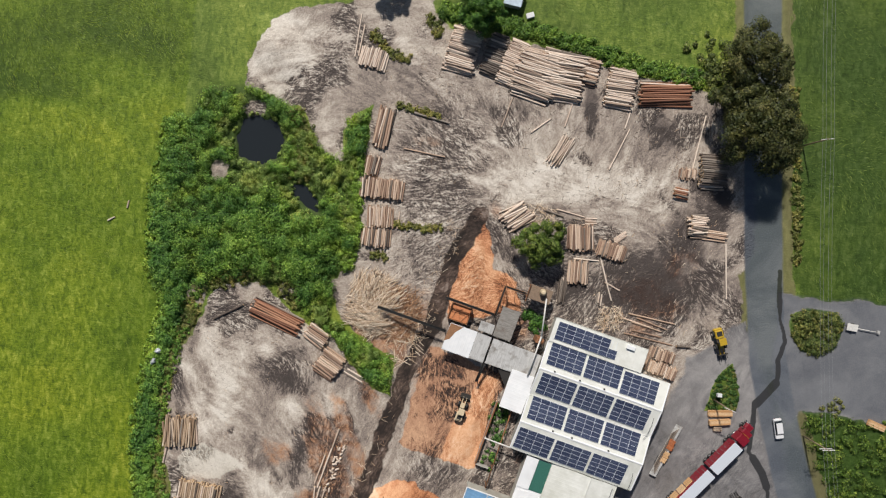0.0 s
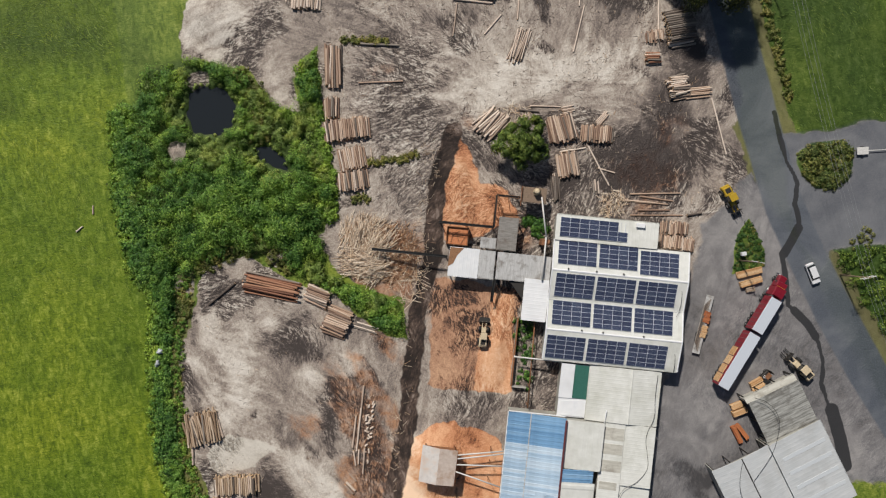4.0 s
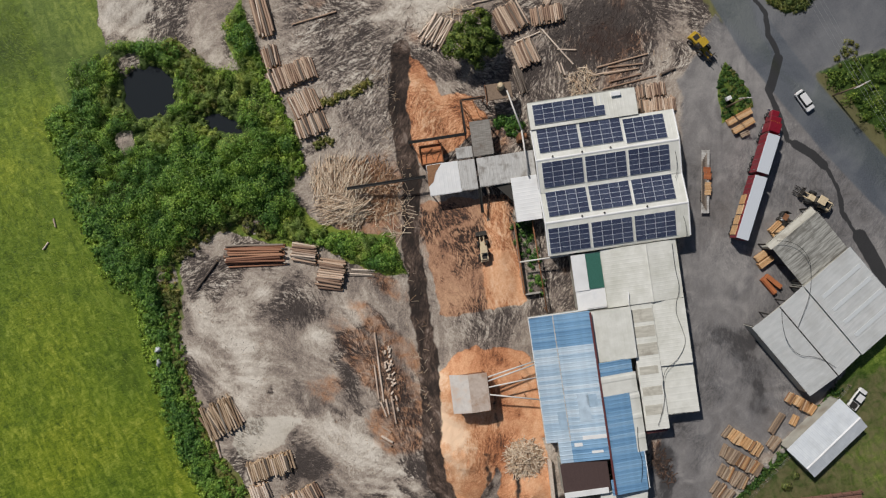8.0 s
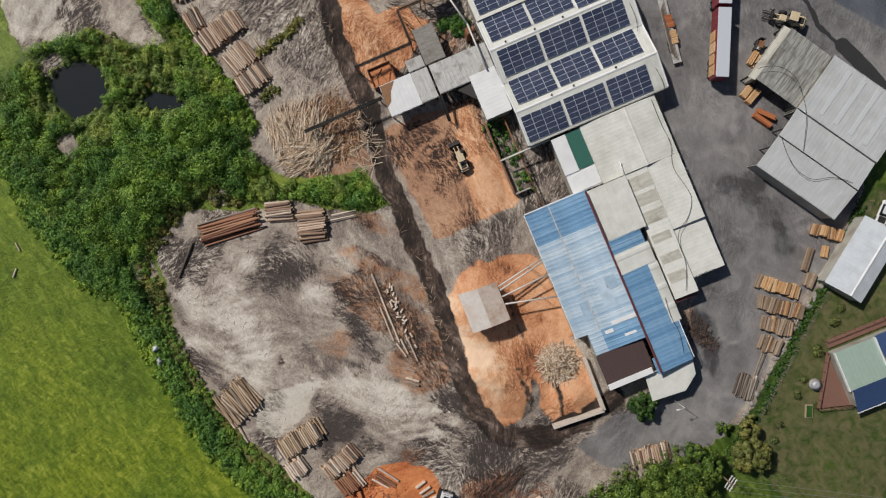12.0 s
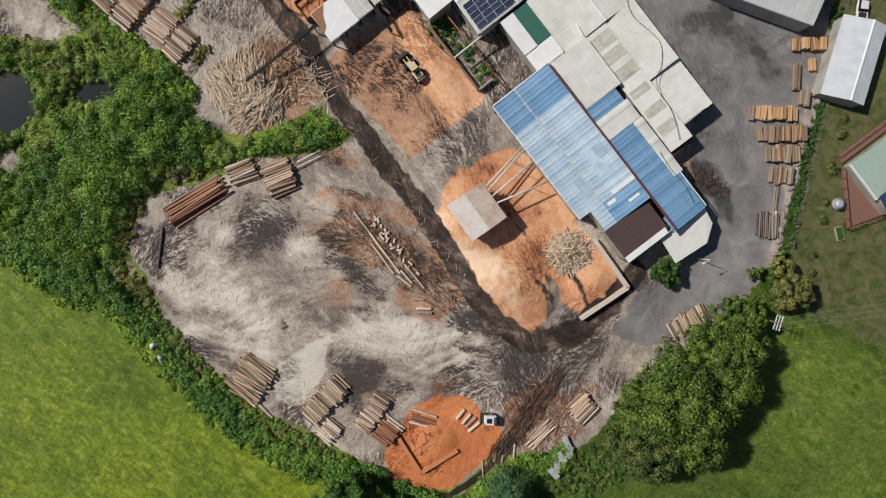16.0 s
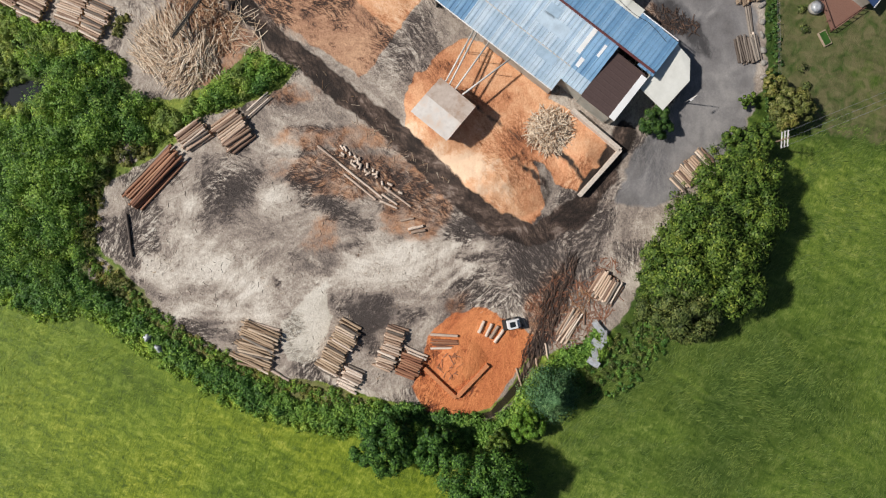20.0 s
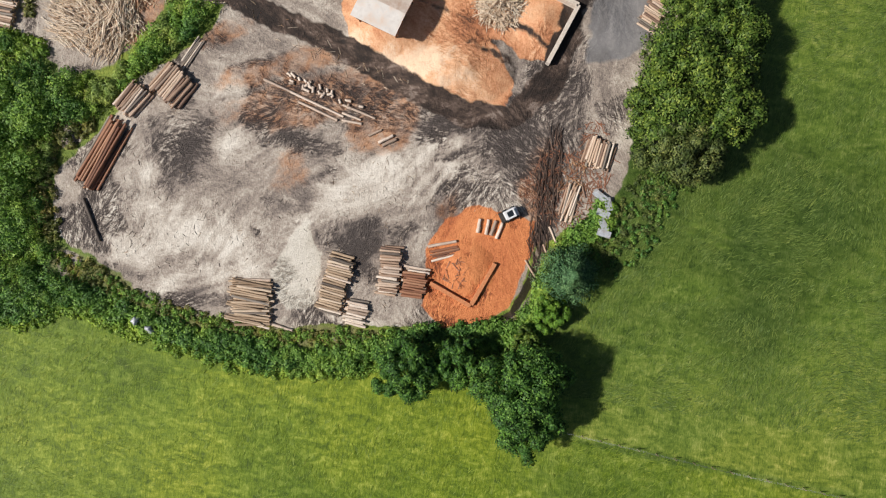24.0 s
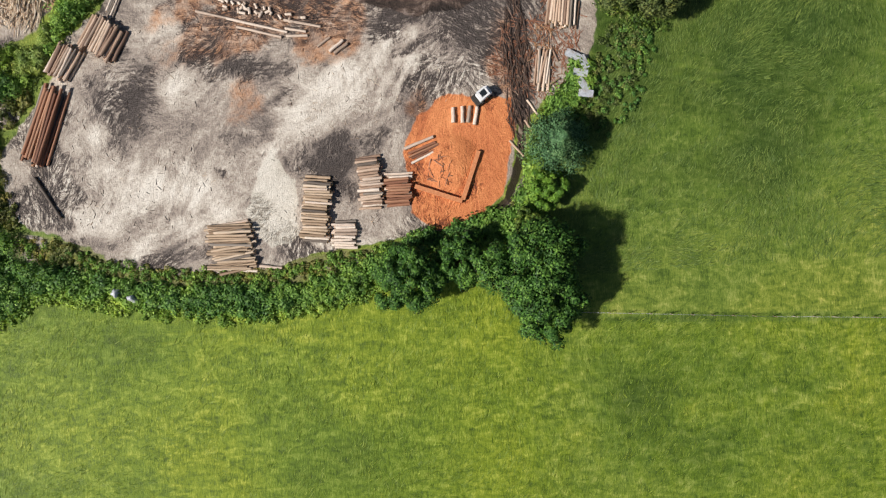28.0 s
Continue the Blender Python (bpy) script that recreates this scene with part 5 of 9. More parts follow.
solar_array(0.8, 25.9, 7, 4, EAVE + 0.42, -0.3 / 5.3, missing=((6, 2), (6, 3)))
for i, u in enumerate((0.9, 9.4, 17.9)):
    solar_array(u, 20.2 - (0.6 if i == 2 else 0), 4, 5, RIDGE - (1.3 - (0.6 if i == 2 else 0)) * slope, -slope)
    solar_array(u, 13.4, 4, 5, EAVE + 0.9 * slope, slope)
    solar_array(u, 7.6, 4, 5, RIDGE - 1.1 * slope, -slope)
    solar_array(u - 0.6, 0.45, 4, 5, EAVE + 0.45 * slope, slope)


def flat_shed(name, label, u0, u1, v0, v1, z0, z1, roof, along="v", frame_m=None, wall="wall", open_sides="", pitch=0.76, fall="", edge_trim=None, rib=0.012):
    """A shed with one sloping roof: z0 at the low-coordinate end, z1 at the other."""
    th = thing(name, label, "shed", frame_m or MILL)
    part("roof", ribbed_slope(u0, u1, v0, v1, z0, z1, along, pitch, rib), M[roof], th)
    zs = (z0, z0, z1, z1) if along == "v" else (z0, z1, z1, z0)
    walls(th, u0 + 0.12, u1 - 0.12, v0 + 0.12, v1 - 0.12, zs, M[wall], open_sides=open_sides)
    lo = min(z0, z1)
    if along == "v":
        v = v0 - 0.08 if z0 <= z1 else v1 + 0.08
        gutter(th, (u0, v, lo - 0.03), (u1, v, lo - 0.03), M[edge_trim or roof])
    else:
        u = u0 - 0.08 if z0 <= z1 else u1 + 0.08
        gutter(th, (u, v0, lo - 0.03), (u, v1, lo - 0.03), M[edge_trim or roof])
    return th


def gable_shed(name, label, u0, u1, v0, v1, ue, eave, ridge, roof, frame_m=None, wall="wall", open_sides="", pitch=0.76, eave2=None, ridge_mat=None):
    """A shed whose ridge runs along v at ue."""
    th = thing(name, label, "shed", frame_m or MILL)
    e2 = eave if eave2 is None else eave2
    part("roof", ribbed_slope(u0, ue, v0, v1, eave, ridge, "u", pitch, 0.012), M[roof], th)
    part("roof", ribbed_slope(ue, u1, v0, v1, ridge, e2, "u", pitch, 0.012), M[roof], th)
    cap(th, (ue, v0, ridge + 0.05), (ue, v1, ridge + 0.05), M[ridge_mat or roof], 0.12 if ridge_mat else 0.22)
    gutter(th, (u0 - 0.08, v0, eave - 0.03), (u0 - 0.08, v1, eave - 0.03), M[roof])
    gutter(th, (u1 + 0.08, v0, e2 - 0.03), (u1 + 0.08, v1, e2 - 0.03), M[roof])
    walls(th, u0 + 0.12, u1 - 0.12, v0 + 0.12, v1 - 0.12, min(eave, e2), M[wall], open_sides=open_sides)
    for v in (v0 + 0.12, v1 - 0.26):
        bm = bmesh.new()
        rings = [[bm.verts.new((u, v + d, z)) for u, z in ((u0 + 0.12, min(eave, e2) - 0.06), (u1 - 0.12, min(eave, e2) - 0.06), (u1 - 0.12, e2 - 0.06 + 0.01), (ue, ridge - 0.08), (u0 + 0.12, eave - 0.05))] for d in (0, 0.14)]
        bm.faces.new(rings[0])
        bm.faces.new(rings[1][::-1])
        for i in range(5):
            bm.faces.new((rings[0][i], rings[1][i], rings[1][(i + 1) % 5], rings[0][(i + 1) % 5]))
        bmesh.ops.recalc_face_normals(bm, faces=bm.faces)
        part("gable_wall", bm, M[wall], th)
    return th


# the annexes south of the hall
annex = flat_shed("white_annex", "small white annex roof with a green sheet", 4.3, 10.15, -11.7, -0.6, 3.3, 3.7, "white_roof")
part("green_sheet", slab_between([(7.1, -7.8, 3.60), (10.1, -7.8, 3.60), (10.1, -0.7, 3.84), (7.1, -0.7, 3.84)], 0.05), M["green_roof"], annex, "dark green roof sheet")
part("raised_sheet", slab_between([(4.2, -7.9, 3.62), (7.05, -7.9, 3.62), (7.05, -0.6, 3.86), (4.2, -0.6, 3.86)], 0.05), M["white_roof"], annex)
part("raised_sheet", slab_between([(4.8, -11.6, 3.45), (10.1, -11.6, 3.45), (10.1, -8.0, 3.57), (4.8, -8.6, 3.55)], 0.05), M["white_roof"], annex)
cream = gable_shed("cream_annex", "long cream steel shed roof with a low ridge", 10.2, 25.0, -12.0, -0.35, 19.0, 3.9, 4.5, "cream", eave2=4.0)
part("ridge_pole", tube((14.2, -13.0, 4.3), (14.2, -9.3, 4.9), 0.09), M["white_roof"], cream, "white pole")
flat_shed("cream_hall", "cream low-pitched shed roof", 6.15, 14.2, -22.2, -12.1, 4.9, 5.0, "cream", pitch=1.0)
flat_shed("cream_lean_to", "long cream lean-to roof along the yard", 18.8, 25.0, -25.0, -12.05, 4.0, 4.45, "cream", along="u")
flat_shed("loading_shed", "pale cream flat loading shed roof", 17.9, 25.2, -35.0, -25.05, 3.5, 3.7, "cream", along="u", pitch=1.5)
old = flat_shed("skylight_shed", "weathered cream roof with grey patched skylights", 14.25, 18.7, -37.4, -12.1, 3.9, 4.2, "cream", along="u")
for v, w, h in ((-14.4, 4.1, 2.6), (-17.6, 4.1, 2.2), (-21.2, 4.1, 2.4), (-25.4, 3.6, 1.6), (-29.6, 3.8, 1.8), (-33.4, 3.4, 2.0)):
    part("skylight", slab_between([(14.5, v - h / 2, 3.955), (14.5 + w, v - h / 2, 3.955 + 0.0674 * w), (14.5 + w, v + h / 2, 3.955 + 0.0674 * w), (14.5, v + h / 2, 3.955)], 0.06), M["stained_cream"], old, "brownish stained skylight sheet")
part("end_board", box(14.3, 18.6, -38.3, -37.4, 2.6, 3.1, 0.03), M["red_flash"], old, "dark red end board")

# the blue shed, its sheets laid one beside the other
blue = thing("blue_shed", "long faded blue corrugated steel mill shed", "shed", MILL)


def sheet_run(parent, u0, u1, v0, v1, z0, z1, material, width=0.8, name="roof_sheet"):
    """Corrugated sheets side by side along v, each falling along u."""
    n = max(1, round((v1 - v0) / width))
    w = (v1 - v0) / n
    me = None
    for i in range(n):
        if me is None:
            me = mesh_from(ribbed_slope(u0, u1, 0, w - 0.01, z0, z1, "u", w, 0.085), name, M[material])
        shared(name, me, parent, pose(0, v0 + i * w, 0.004 * (i % 2)))


for u0, u1, z0, z1 in ((-5.9, -1.2, 4.2, 4.75), (-1.2, 6.0, 4.75, 5.6)):
    sheet_run(blue, u0, u1, -18.2, -11.7, z0, z1, "blue_dark")
    sheet_run(blue, u0, u1, -37.0, -18.2, z0 + 0.02, z1 + 0.02, "blue_pale")
sheet_run(blue, -3.7, -1.2, -41.3, -37.0, 4.46, 4.75, "blue_pale")
sheet_run(blue, -1.2, 6.0, -41.3, -37.0, 4.75, 5.6, "blue_dark")
sheet_run(blue, 6.2, 12.9, -25.0, -22.3, 5.5, 4.7, "blue_dark")
sheet_run(blue, 6.2, 13.4, -29.0, -25.0, 5.54, 4.72, "cream", 4.0)
sheet_run(blue, 6.0, 11.6, -45.5, -29.0, 5.5, 4.85, "blue_dark")
sheet_run(blue, 11.6, 13.6, -41.0, -29.0, 4.85, 4.6, "cream", 4.0)
sheet_run(blue, 11.6, 12.9, -45.5, -41.0, 4.85, 4.7, "blue_dark")
sheet_run(blue, 5.4, 12.7, -48.7, -45.5, 5.52, 4.74, "blue_dark")
part("ridge_flashing", box(5.85, 6.25, -48.5, -12.1, 5.5, 5.72, 0.04), M["red_flash"], blue, "dark red ridge flashing")
part("step_flashing", box(-1.32, -1.08, -37.0, -11.7, 4.7, 4.84, 0.03), M["old_zinc"], blue)
part("barge_board", box(-5.95, 6.0, -11.72, -11.5, 4.3, 4.5, 0.02), M["white_roof"], blue)
for u, v, w, h, mt in ((1.2, -33.4, 2.2, 5.6, "blue_pale"), (1.2, -37.0, 4.6, 0.8, "white_roof"), (3.0, -30.5, 2.0, 2.4, "blue_pale"), (-0.6, -38.2, 1.6, 0.7, "white_roof"), (2.6, -39.8, 2.2, 0.5, "white_roof"), (-3.0, -34.6, 1.6, 3.6, "blue_pale")):
    zz = lambda a: 4.75 + (0.118 * (a + 1.2) if a > -1.2 else 0.117 * (a + 1.2)) + 0.11
    part("patch_sheet", slab_between([(u, v, zz(u)), (u + w, v, zz(u + w)), (u + w, v + h, zz(u + w)), (u, v + h, zz(u))], 0.05), M[mt], blue)
gutter(blue, (-6.0, -37.0, 4.2), (-6.0, -11.7, 4.2), M["white_roof"])
gutter(blue, (12.98, -48.5, 4.68), (12.98, -41, 4.68), M["white_roof"])
walls(blue, -5.7, 12.3, -36.8, -22.5, 4.15, M["wall"], sides="w")
walls(blue, -5.7, 6.0, -36.8, -12.0, (4.1, 5.4, 5.4, 4.1), M["wall"], sides="ns")
walls(blue, -3.5, 12.4, -48.4, -36.8, (4.3, 4.6, 4.6, 4.3), M["wall"], sides="swe")
brown = flat_shed("brown_end_shed", "dark brown end roof with a white edge strip", -3.95, 5.35, -47.6, -41.35, 4.6, 4.7, "brown_roof", pitch=0.9)
part("edge_strip", box(-3.9, 4.9, -48.3, -47.15, 4.66, 4.82, 0.03), M["white_roof"], brown, "white edge strip")
south_annex = thing("south_annex", "cream canopy roof with a cut corner", "shed", MILL)
part("roof", slab_between([(2.9, -53.7, 3.4), (9.5, -54.2, 3.4), (12.4, -52.0, 3.4), (12.9, -48.8, 3.7), (3.4, -48.0, 3.7)], 0.09), M["cream"], south_annex)
for u, v in ((3.4, -53.3), (9.3, -53.8), (12.2, -51.8), (12.4, -49.2), (3.8, -48.6)):
    part("post", box(u - 0.08, u + 0.08, v - 0.08, v + 0.08, 0, 3.34, 0.01), M["dark_steel"], south_annex)

# roofs over the conveyors west of the hall
chip = flat_shed("white_canopy", "white canopy roof stained with sawdust", -21.6, -15.25, 15.4, 21.5, 3.5, 3.8, "white_roof", open_sides="snwe")
part("dusty_sheet", slab_between([(-21.7, 17.2, 3.62), (-20.6, 18.0, 3.66), (-19.9, 19.8, 3.76), (-18.6, 21.4, 3.84), (-21.5, 21.4, 3.84)], 0.04), M["slabs_brown"], chip, "roof corner under brown sawdust")
flat_shed("grey_canopy", "streaked grey zinc canopy roof", -15.2, -11.9, 15.5, 21.4, 3.4, 3.7, "old_zinc", open_sides="snwe")
flat_shed("conveyor_roof", "long streaked zinc roof over the conveyor", -11.5, -0.15, 15.7, 21.35, 3.7, 3.9, "old_zinc", open_sides="snwe")
flat_shed("rusty_roof", "dark stained zinc roof over a chute", -11.85, -7.75, 21.9, 28.75, 3.3, 3.7, "dark_zinc", open_sides="snwe")
flat_shed("zinc_patch_roof", "small bright zinc roof", -15.3, -12.0, 22.0, 24.1, 2.8, 3.0, "old_zinc", open_sides="snwe")
flat_shed("white_store", "white square store roof against the saw hall", -5.2, -0.2, 7.6, 16.4, 4.0, 4.3, "white_roof", along="u")
tri = thing("grey_hopper_cover", "dark grey three-cornered hopper cover", "cover", MILL)
part("sheet", slab_between([(-8.6, 15.6, 3.2), (-5.3, 15.6, 3.4), (-5.3, 11.8, 3.4)], 0.08), M["dark_steel"], tri)
part("post", box(-5.6, -5.4, 12.4, 12.6, 0, 3.3), M["dark_steel"], tri)
part("post", box(-5.6, -5.4, 15.2, 15.4, 0, 3.3), M["dark_steel"], tri)
part("post", box(-8.2, -8.0, 15.3, 15.5, 0, 3.12), M["dark_steel"], tri)

# dust platform, gantry and pipes
plat = thing("dust_platform", "dusty steel platform with a round cyclone drum", "platform", MILL)
part("deck", box(-7.8, -2.5, 32.3, 35.5, 3.5, 3.75, 0.04), M["sawn_old"], plat)
part("drum", add_tube(tube((-4.7, 34.6, 3.75), (-4.7, 34.6, 5.0), 0.75, 0.75, 20), (-4.7, 34.6, 5.0), (-4.7, 34.6, 5.4), 0.75, 0.25, 20), M["tan"], plat, "dusty cyclone drum")
for u, v in ((-7.5, 32.6), (-2.8, 32.6), (-7.5, 35.2), (-2.8, 35.2)):
    part("leg", box(u - 0.1, u + 0.1, v - 0.1, v + 0.1, 0, 3.5, 0.01), M["rust"], plat)
part("side_rail", box(-7.8, -7.7, 31.4, 35.5, 3.75, 4.3), M["rust"], plat)
blower = thing("blower_pipe", "long white blower pipe from the platform to the hall", "pipe", MILL)
part("pipe", tube((-3.6, 33.6, 4.6), (-1.9, 25.4, 4.9), 0.17, 0.17, 12), M["pipe_white"], blower)
part("pipe", tube((-1.9, 25.4, 4.9), (-1.8, 16.2, 4.6), 0.17, 0.17, 12), M["pipe_white"], blower)
part("fan_casing", add_tube(box(-2.6, -1.4, 23.6, 25.0, 0, 4.4, 0.1), (-1.4, 24.3, 3.9), (-0.9, 24.3, 3.9), 0.6, 0.6, 14), M["rust"], blower, "rusty fan casing")
gantry = thing("conveyor_gantry", "rusty steel conveyor gantry on posts", "gantry", MILL)


def truss(parent, a, b, material, w=0.45, name="truss"):
    """An open conveyor frame: two rails, cross bars and a belt."""
    a, b = Vector(a), Vector(b)
    d = (b - a).normalized()
    s = Vector((-d.y, d.x, 0)).normalized() * w / 2
    bm = bmesh.new()
    n = max(3, int((b - a).length / 0.9))
    for o in (s, -s):
        add_tube(bm, a + o, b + o, 0.06, n=6)
        add_tube(bm, a + o + Vector((0, 0, 0.4)), b + o + Vector((0, 0, 0.4)), 0.05, n=6)
        for i in range(n + 1):
            p = a + (b - a) * i / n
            add_tube(bm, p + o, p + o + Vector((0, 0, 0.4)), 0.035, n=5)
    for i in range(n + 1):
        p = a + (b - a) * i / n
        add_tube(bm, p + s, p - s, 0.04, n=5)
    part(name, bm, material, parent)
    bm = bmesh.new()
    vs = [bm.verts.new(p + o * 0.8 + Vector((0, 0, h))) for h in (0.12, 0.16) for p, o in ((a, s), (a, -s), (b, -s), (b, s))]
    for f in ((0, 1, 2, 3), (4, 5, 6, 7), (0, 4, 5, 1), (1, 5, 6, 2), (2, 6, 7, 3), (3, 7, 4, 0)):
        bm.faces.new([vs[i] for i in f])
    bmesh.ops.recalc_face_normals(bm, faces=bm.faces)
    part("belt", bm, M["black"], parent)


truss(gantry, (-24.4, 26.4, 4.2), (-12.9, 26.4, 4.2), M["dark_steel"])
truss(gantry, (-12.9, 26.4, 4.2), (-12.9, 33.1, 4.2), M["rust"])
truss(gantry, (-12.9, 33.1, 4.2), (-8.0, 33.1, 4.0), M["rust"])
for u, v in ((-24.2, 26.4), (-18.5, 26.4), (-12.9, 26.4), (-12.9, 33.1), (-12.9, 29.8), (-8.3, 33.1)):
    part("post", box(u - 0.09, u + 0.09, v - 0.09, v + 0.09, 0, 4.2, 0.01), M["rust"], gantry)
for a, b in (((-12.9, 33.0, 3.6), (-11.0, 30.5, 0.1)), ((-12.9, 33.0, 3.6), (-11.6, 29.0, 0.1)), ((-10.5, 33.0, 3.6), (-9.4, 30.2, 0.1))):
    part("brace", tube(a, b, 0.06), M["rust"], gantry)
waste = thing("waste_conveyor", "dark slim conveyor reaching over the track to the offcut heap", "conveyor", MILL)
truss(waste, (-38.0, 19.3, 3.4), (-22.0, 19.3, 3.6), M["dark_steel"], 0.5)
for u in (-36, -30.2, -22.4):
    part("post", box(u - 0.08, u + 0.08, 19.22, 19.38, 0, 3.45, 0.01), M["dark_steel"], waste)
hop = thing("dust_hopper", "open rusty steel hopper half full of sawdust", "hopper", MILL)
for a in ((-22.6, -22.45, 21.9, 25.8), (-18.1, -17.95, 21.9, 25.8), (-22.45, -18.1, 21.9, 22.05), (-22.45, -18.1, 25.65, 25.8)):
    part("side", box(*a, 0, 2.2, 0.02), M["rust"], hop)
part("fill", box(-22.45, -18.1, 22.05, 25.65, 0, 1.7, 0.1), M["orange_sleeper"], hop, "orange sawdust fill")
for u, v, a in ((-20.6, 24.4, 40), (-20.1, 23.4, 110), (-19.6, 24.0, 10), (-21.4, 23.2, 80), (-19.0, 23.0, 60)):
    part("bracket", box(-0.9, 0.9, -0.06, 0.06, 1.7, 1.85, 0.01, pose(u, v, 0, 0, 0, a)), M["rust"], hop)
stub = thing("feed_conveyor", "thin dark feed conveyor beside the canopy", "conveyor", MILL)
truss(stub, (-11.7, 10.6, 2.0), (-11.6, 15.8, 3.2), M["dark_steel"], 0.5)
for v in (11.0, 15.0):
    part("post", box(-11.72, -11.58, v - 0.07, v + 0.07, 0, 2.0), M["dark_steel"], stub)

# the low bay wall, its white pipe and the drain pipe
bay = thing("yard_wall", "low concrete wall beside the sawdust bay", "wall", MILL)
part("panel", box(-5.75, -5.5, -7.1, 7.7, 0, 1.4, 0.03), M["concrete"], bay)
part("panel", box(-5.5, -2.4, -7.4, -7.1, 0, 1.3, 0.03), M["concrete"], bay)
part("coping", box(-5.8, -5.45, -7.1, 7.7, 1.4, 1.5, 0.02), M["rust"], bay)
rail = thing("white_pipe_rail", "white pipe laid across from the wall to the hall", "pipe", MILL)
part("pipe", tube((-5.9, -0.4, 3.2), (4.2, -0.4, 3.6), 0.16, 0.16, 10), M["pipe_white"], rail)
part("post", tube((-5.6, -0.4, 0), (-5.6, -0.4, 3.2), 0.08), M["pipe_white"], rail)
drain = thing("drain_pipe", "rusty steel pipe on low stands", "pipe", MILL)
part("pipe", tube((-2.1, 7.4, 2.4), (-1.75, -11.3, 2.2), 0.13, 0.13, 10), M["rust"], drain)
for v in (5, -1, -6.5, -10.6):
    part("stand", box(-2.0, -1.85, v - 0.07, v + 0.07, 0, 2.25), M["rust"], drain)

# the cyclone house on legs over the sawdust heap, with its four pipes
house = thing("sawdust_house", "gabled zinc sawdust house on legs over an orange heap", "silo", MILL)
part("roof", slab_between([(-23.4, -28.4, 4.6), (-19.7, -28.6, 5.15), (-19.5, -20.9, 5.15), (-23.2, -20.6, 4.6)], 0.07), M["dusty_pale"], house, "dusty pale roof slope")
part("roof", slab_between([(-19.7, -28.6, 5.15), (-15.9, -28.7, 4.6), (-15.7, -21.1, 4.6), (-19.5, -20.9, 5.15)], 0.07), M["dusty"], house, "rust-stained roof slope")
part("body", box(-22.9, -16.2, -28.2, -21.2, 2.8, 4.55, 0.05), M["rust"], house)
for u, v in ((-22.6, -27.9), (-16.5, -27.9), (-22.6, -21.5), (-16.5, -21.5)):
    part("leg", box(u - 0.13, u + 0.13, v - 0.13, v + 0.13, 0, 2.8, 0.02), M["rust"], house)
for v0, v1 in ((-22.2, -20.4), (-23.0, -21.0), (-24.2, -23.7), (-25.6, -28.4)):
    pipe = thing("dust_pipe", "pale steel dust pipe from the mill to the sawdust house", "pipe", MILL, "dust pipes")
    part("pipe", tube((-16.0, v0, 4.3), (-5.4, v1, 3.6), 0.15, 0.15, 10), M["pipe_white"], pipe)
    part("support", tube((-8.6, v0 + (v1 - v0) * 0.7, 0), (-8.6, v0 + (v1 - v0) * 0.7, 3.7), 0.06), M["rust"], pipe)


# ---- the grey sheds by the road ----
EAST = pose(51.4, -53.6, 0, 0, 0, 16.4)
gable_shed("grey_workshop", "pale grey gabled workshop roof", 0, 12.6, -17.7, 0, 6.4, 4.3, 5.0, "pale_grey", EAST, open_sides="n", ridge_mat="dark_steel")
road_shed = flat_shed("road_shed", "pale grey shed roof with white skylight strips", 12.65, 24.6, -17.6, 0, 4.9, 4.3, "pale_grey", "u", EAST)
for v in (-4.4, -7.6, -10.9, -14.2):
    part("skylight_strip", slab_between([(14.0, v, 4.93), (23.8, v, 4.44), (23.8, v + 0.8, 4.44), (14.0, v + 0.8, 4.93)], 0.05), M["strip"], road_shed, "pale skylight strip")
flat_shed("old_timber_shed", "old shed with dark streaked weathered zinc roof", 13.0, 24.4, 0.1, 9.4, 3.8, 4.1, "streaked_zinc", "v", EAST, open_sides="w")
lean = flat_shed("white_lean_to", "narrow pale lean-to roof on the old shed", 12.7, 24.2, 9.4, 10.7, 4.0, 3.7, "stained_cream", "v", EAST, open_sides="nwe")
FENCED = pose(48.5, -79.2, 0, 0, 0, 21.0)
th = thing("white_shed", "white gabled steel shed beside the fence", "shed", FENCED)
part("roof", ribbed_slope(-0.2, 14.4, -5.0, 0.1, 3.9, 3.1, "v"), M["shed_white"], th)
part("roof", ribbed_slope(-0.2, 14.4, -7.8, -5.0, 3.1, 3.9, "v"), M["shed_white"], th)
cap(th, (-0.2, -5.0, 3.95), (14.4, -5.0, 3.95), M["white_roof"])
walls(th, 0, 14.2, -7.6, 0, 3.1, M["wall"])
bpy.context.view_layer.update()


# ---- logs and timber ----
def log_mesh(name, bark, seed, n=8):
    """One log along x, one metre long and one metre thick, a little bent and tapered, with pale sawn ends."""
    rs = random.Random(seed)
    bm = bmesh.new()
    rings = []
    for k, x in enumerate((-0.5, -0.15, 0.2, 0.5)):
        oy, oz = rs.uniform(-0.10, 0.10), rs.uniform(-0.05, 0.05)
        r = 0.5 * (1.05 - 0.04 * k) * rs.uniform(0.93, 1.05)
        rings.append([bm.verts.new((x, oy + r * math.cos(2 * math.pi * i / n), oz + r * math.sin(2 * math.pi * i / n))) for i in range(n)])
    for a, b in zip(rings, rings[1:]):
        for i in range(n):
            f = bm.faces.new((a[i], a[(i + 1) % n], b[(i + 1) % n], b[i]))
            f.smooth = True
    for r in (rings[0][::-1], rings[-1]):
        bm.faces.new(r).material_index = 1
    bmesh.ops.recalc_face_normals(bm, faces=bm.faces)
    return mesh_from(bm, name, M[bark], M["cut_wood"])


LOGS = {k: [log_mesh("log", k, i * 7 + 3) for i in range(4)] for k in ("bark_pine", "bark_pale", "bark_red", "bark_grey", "bark_yellow")}


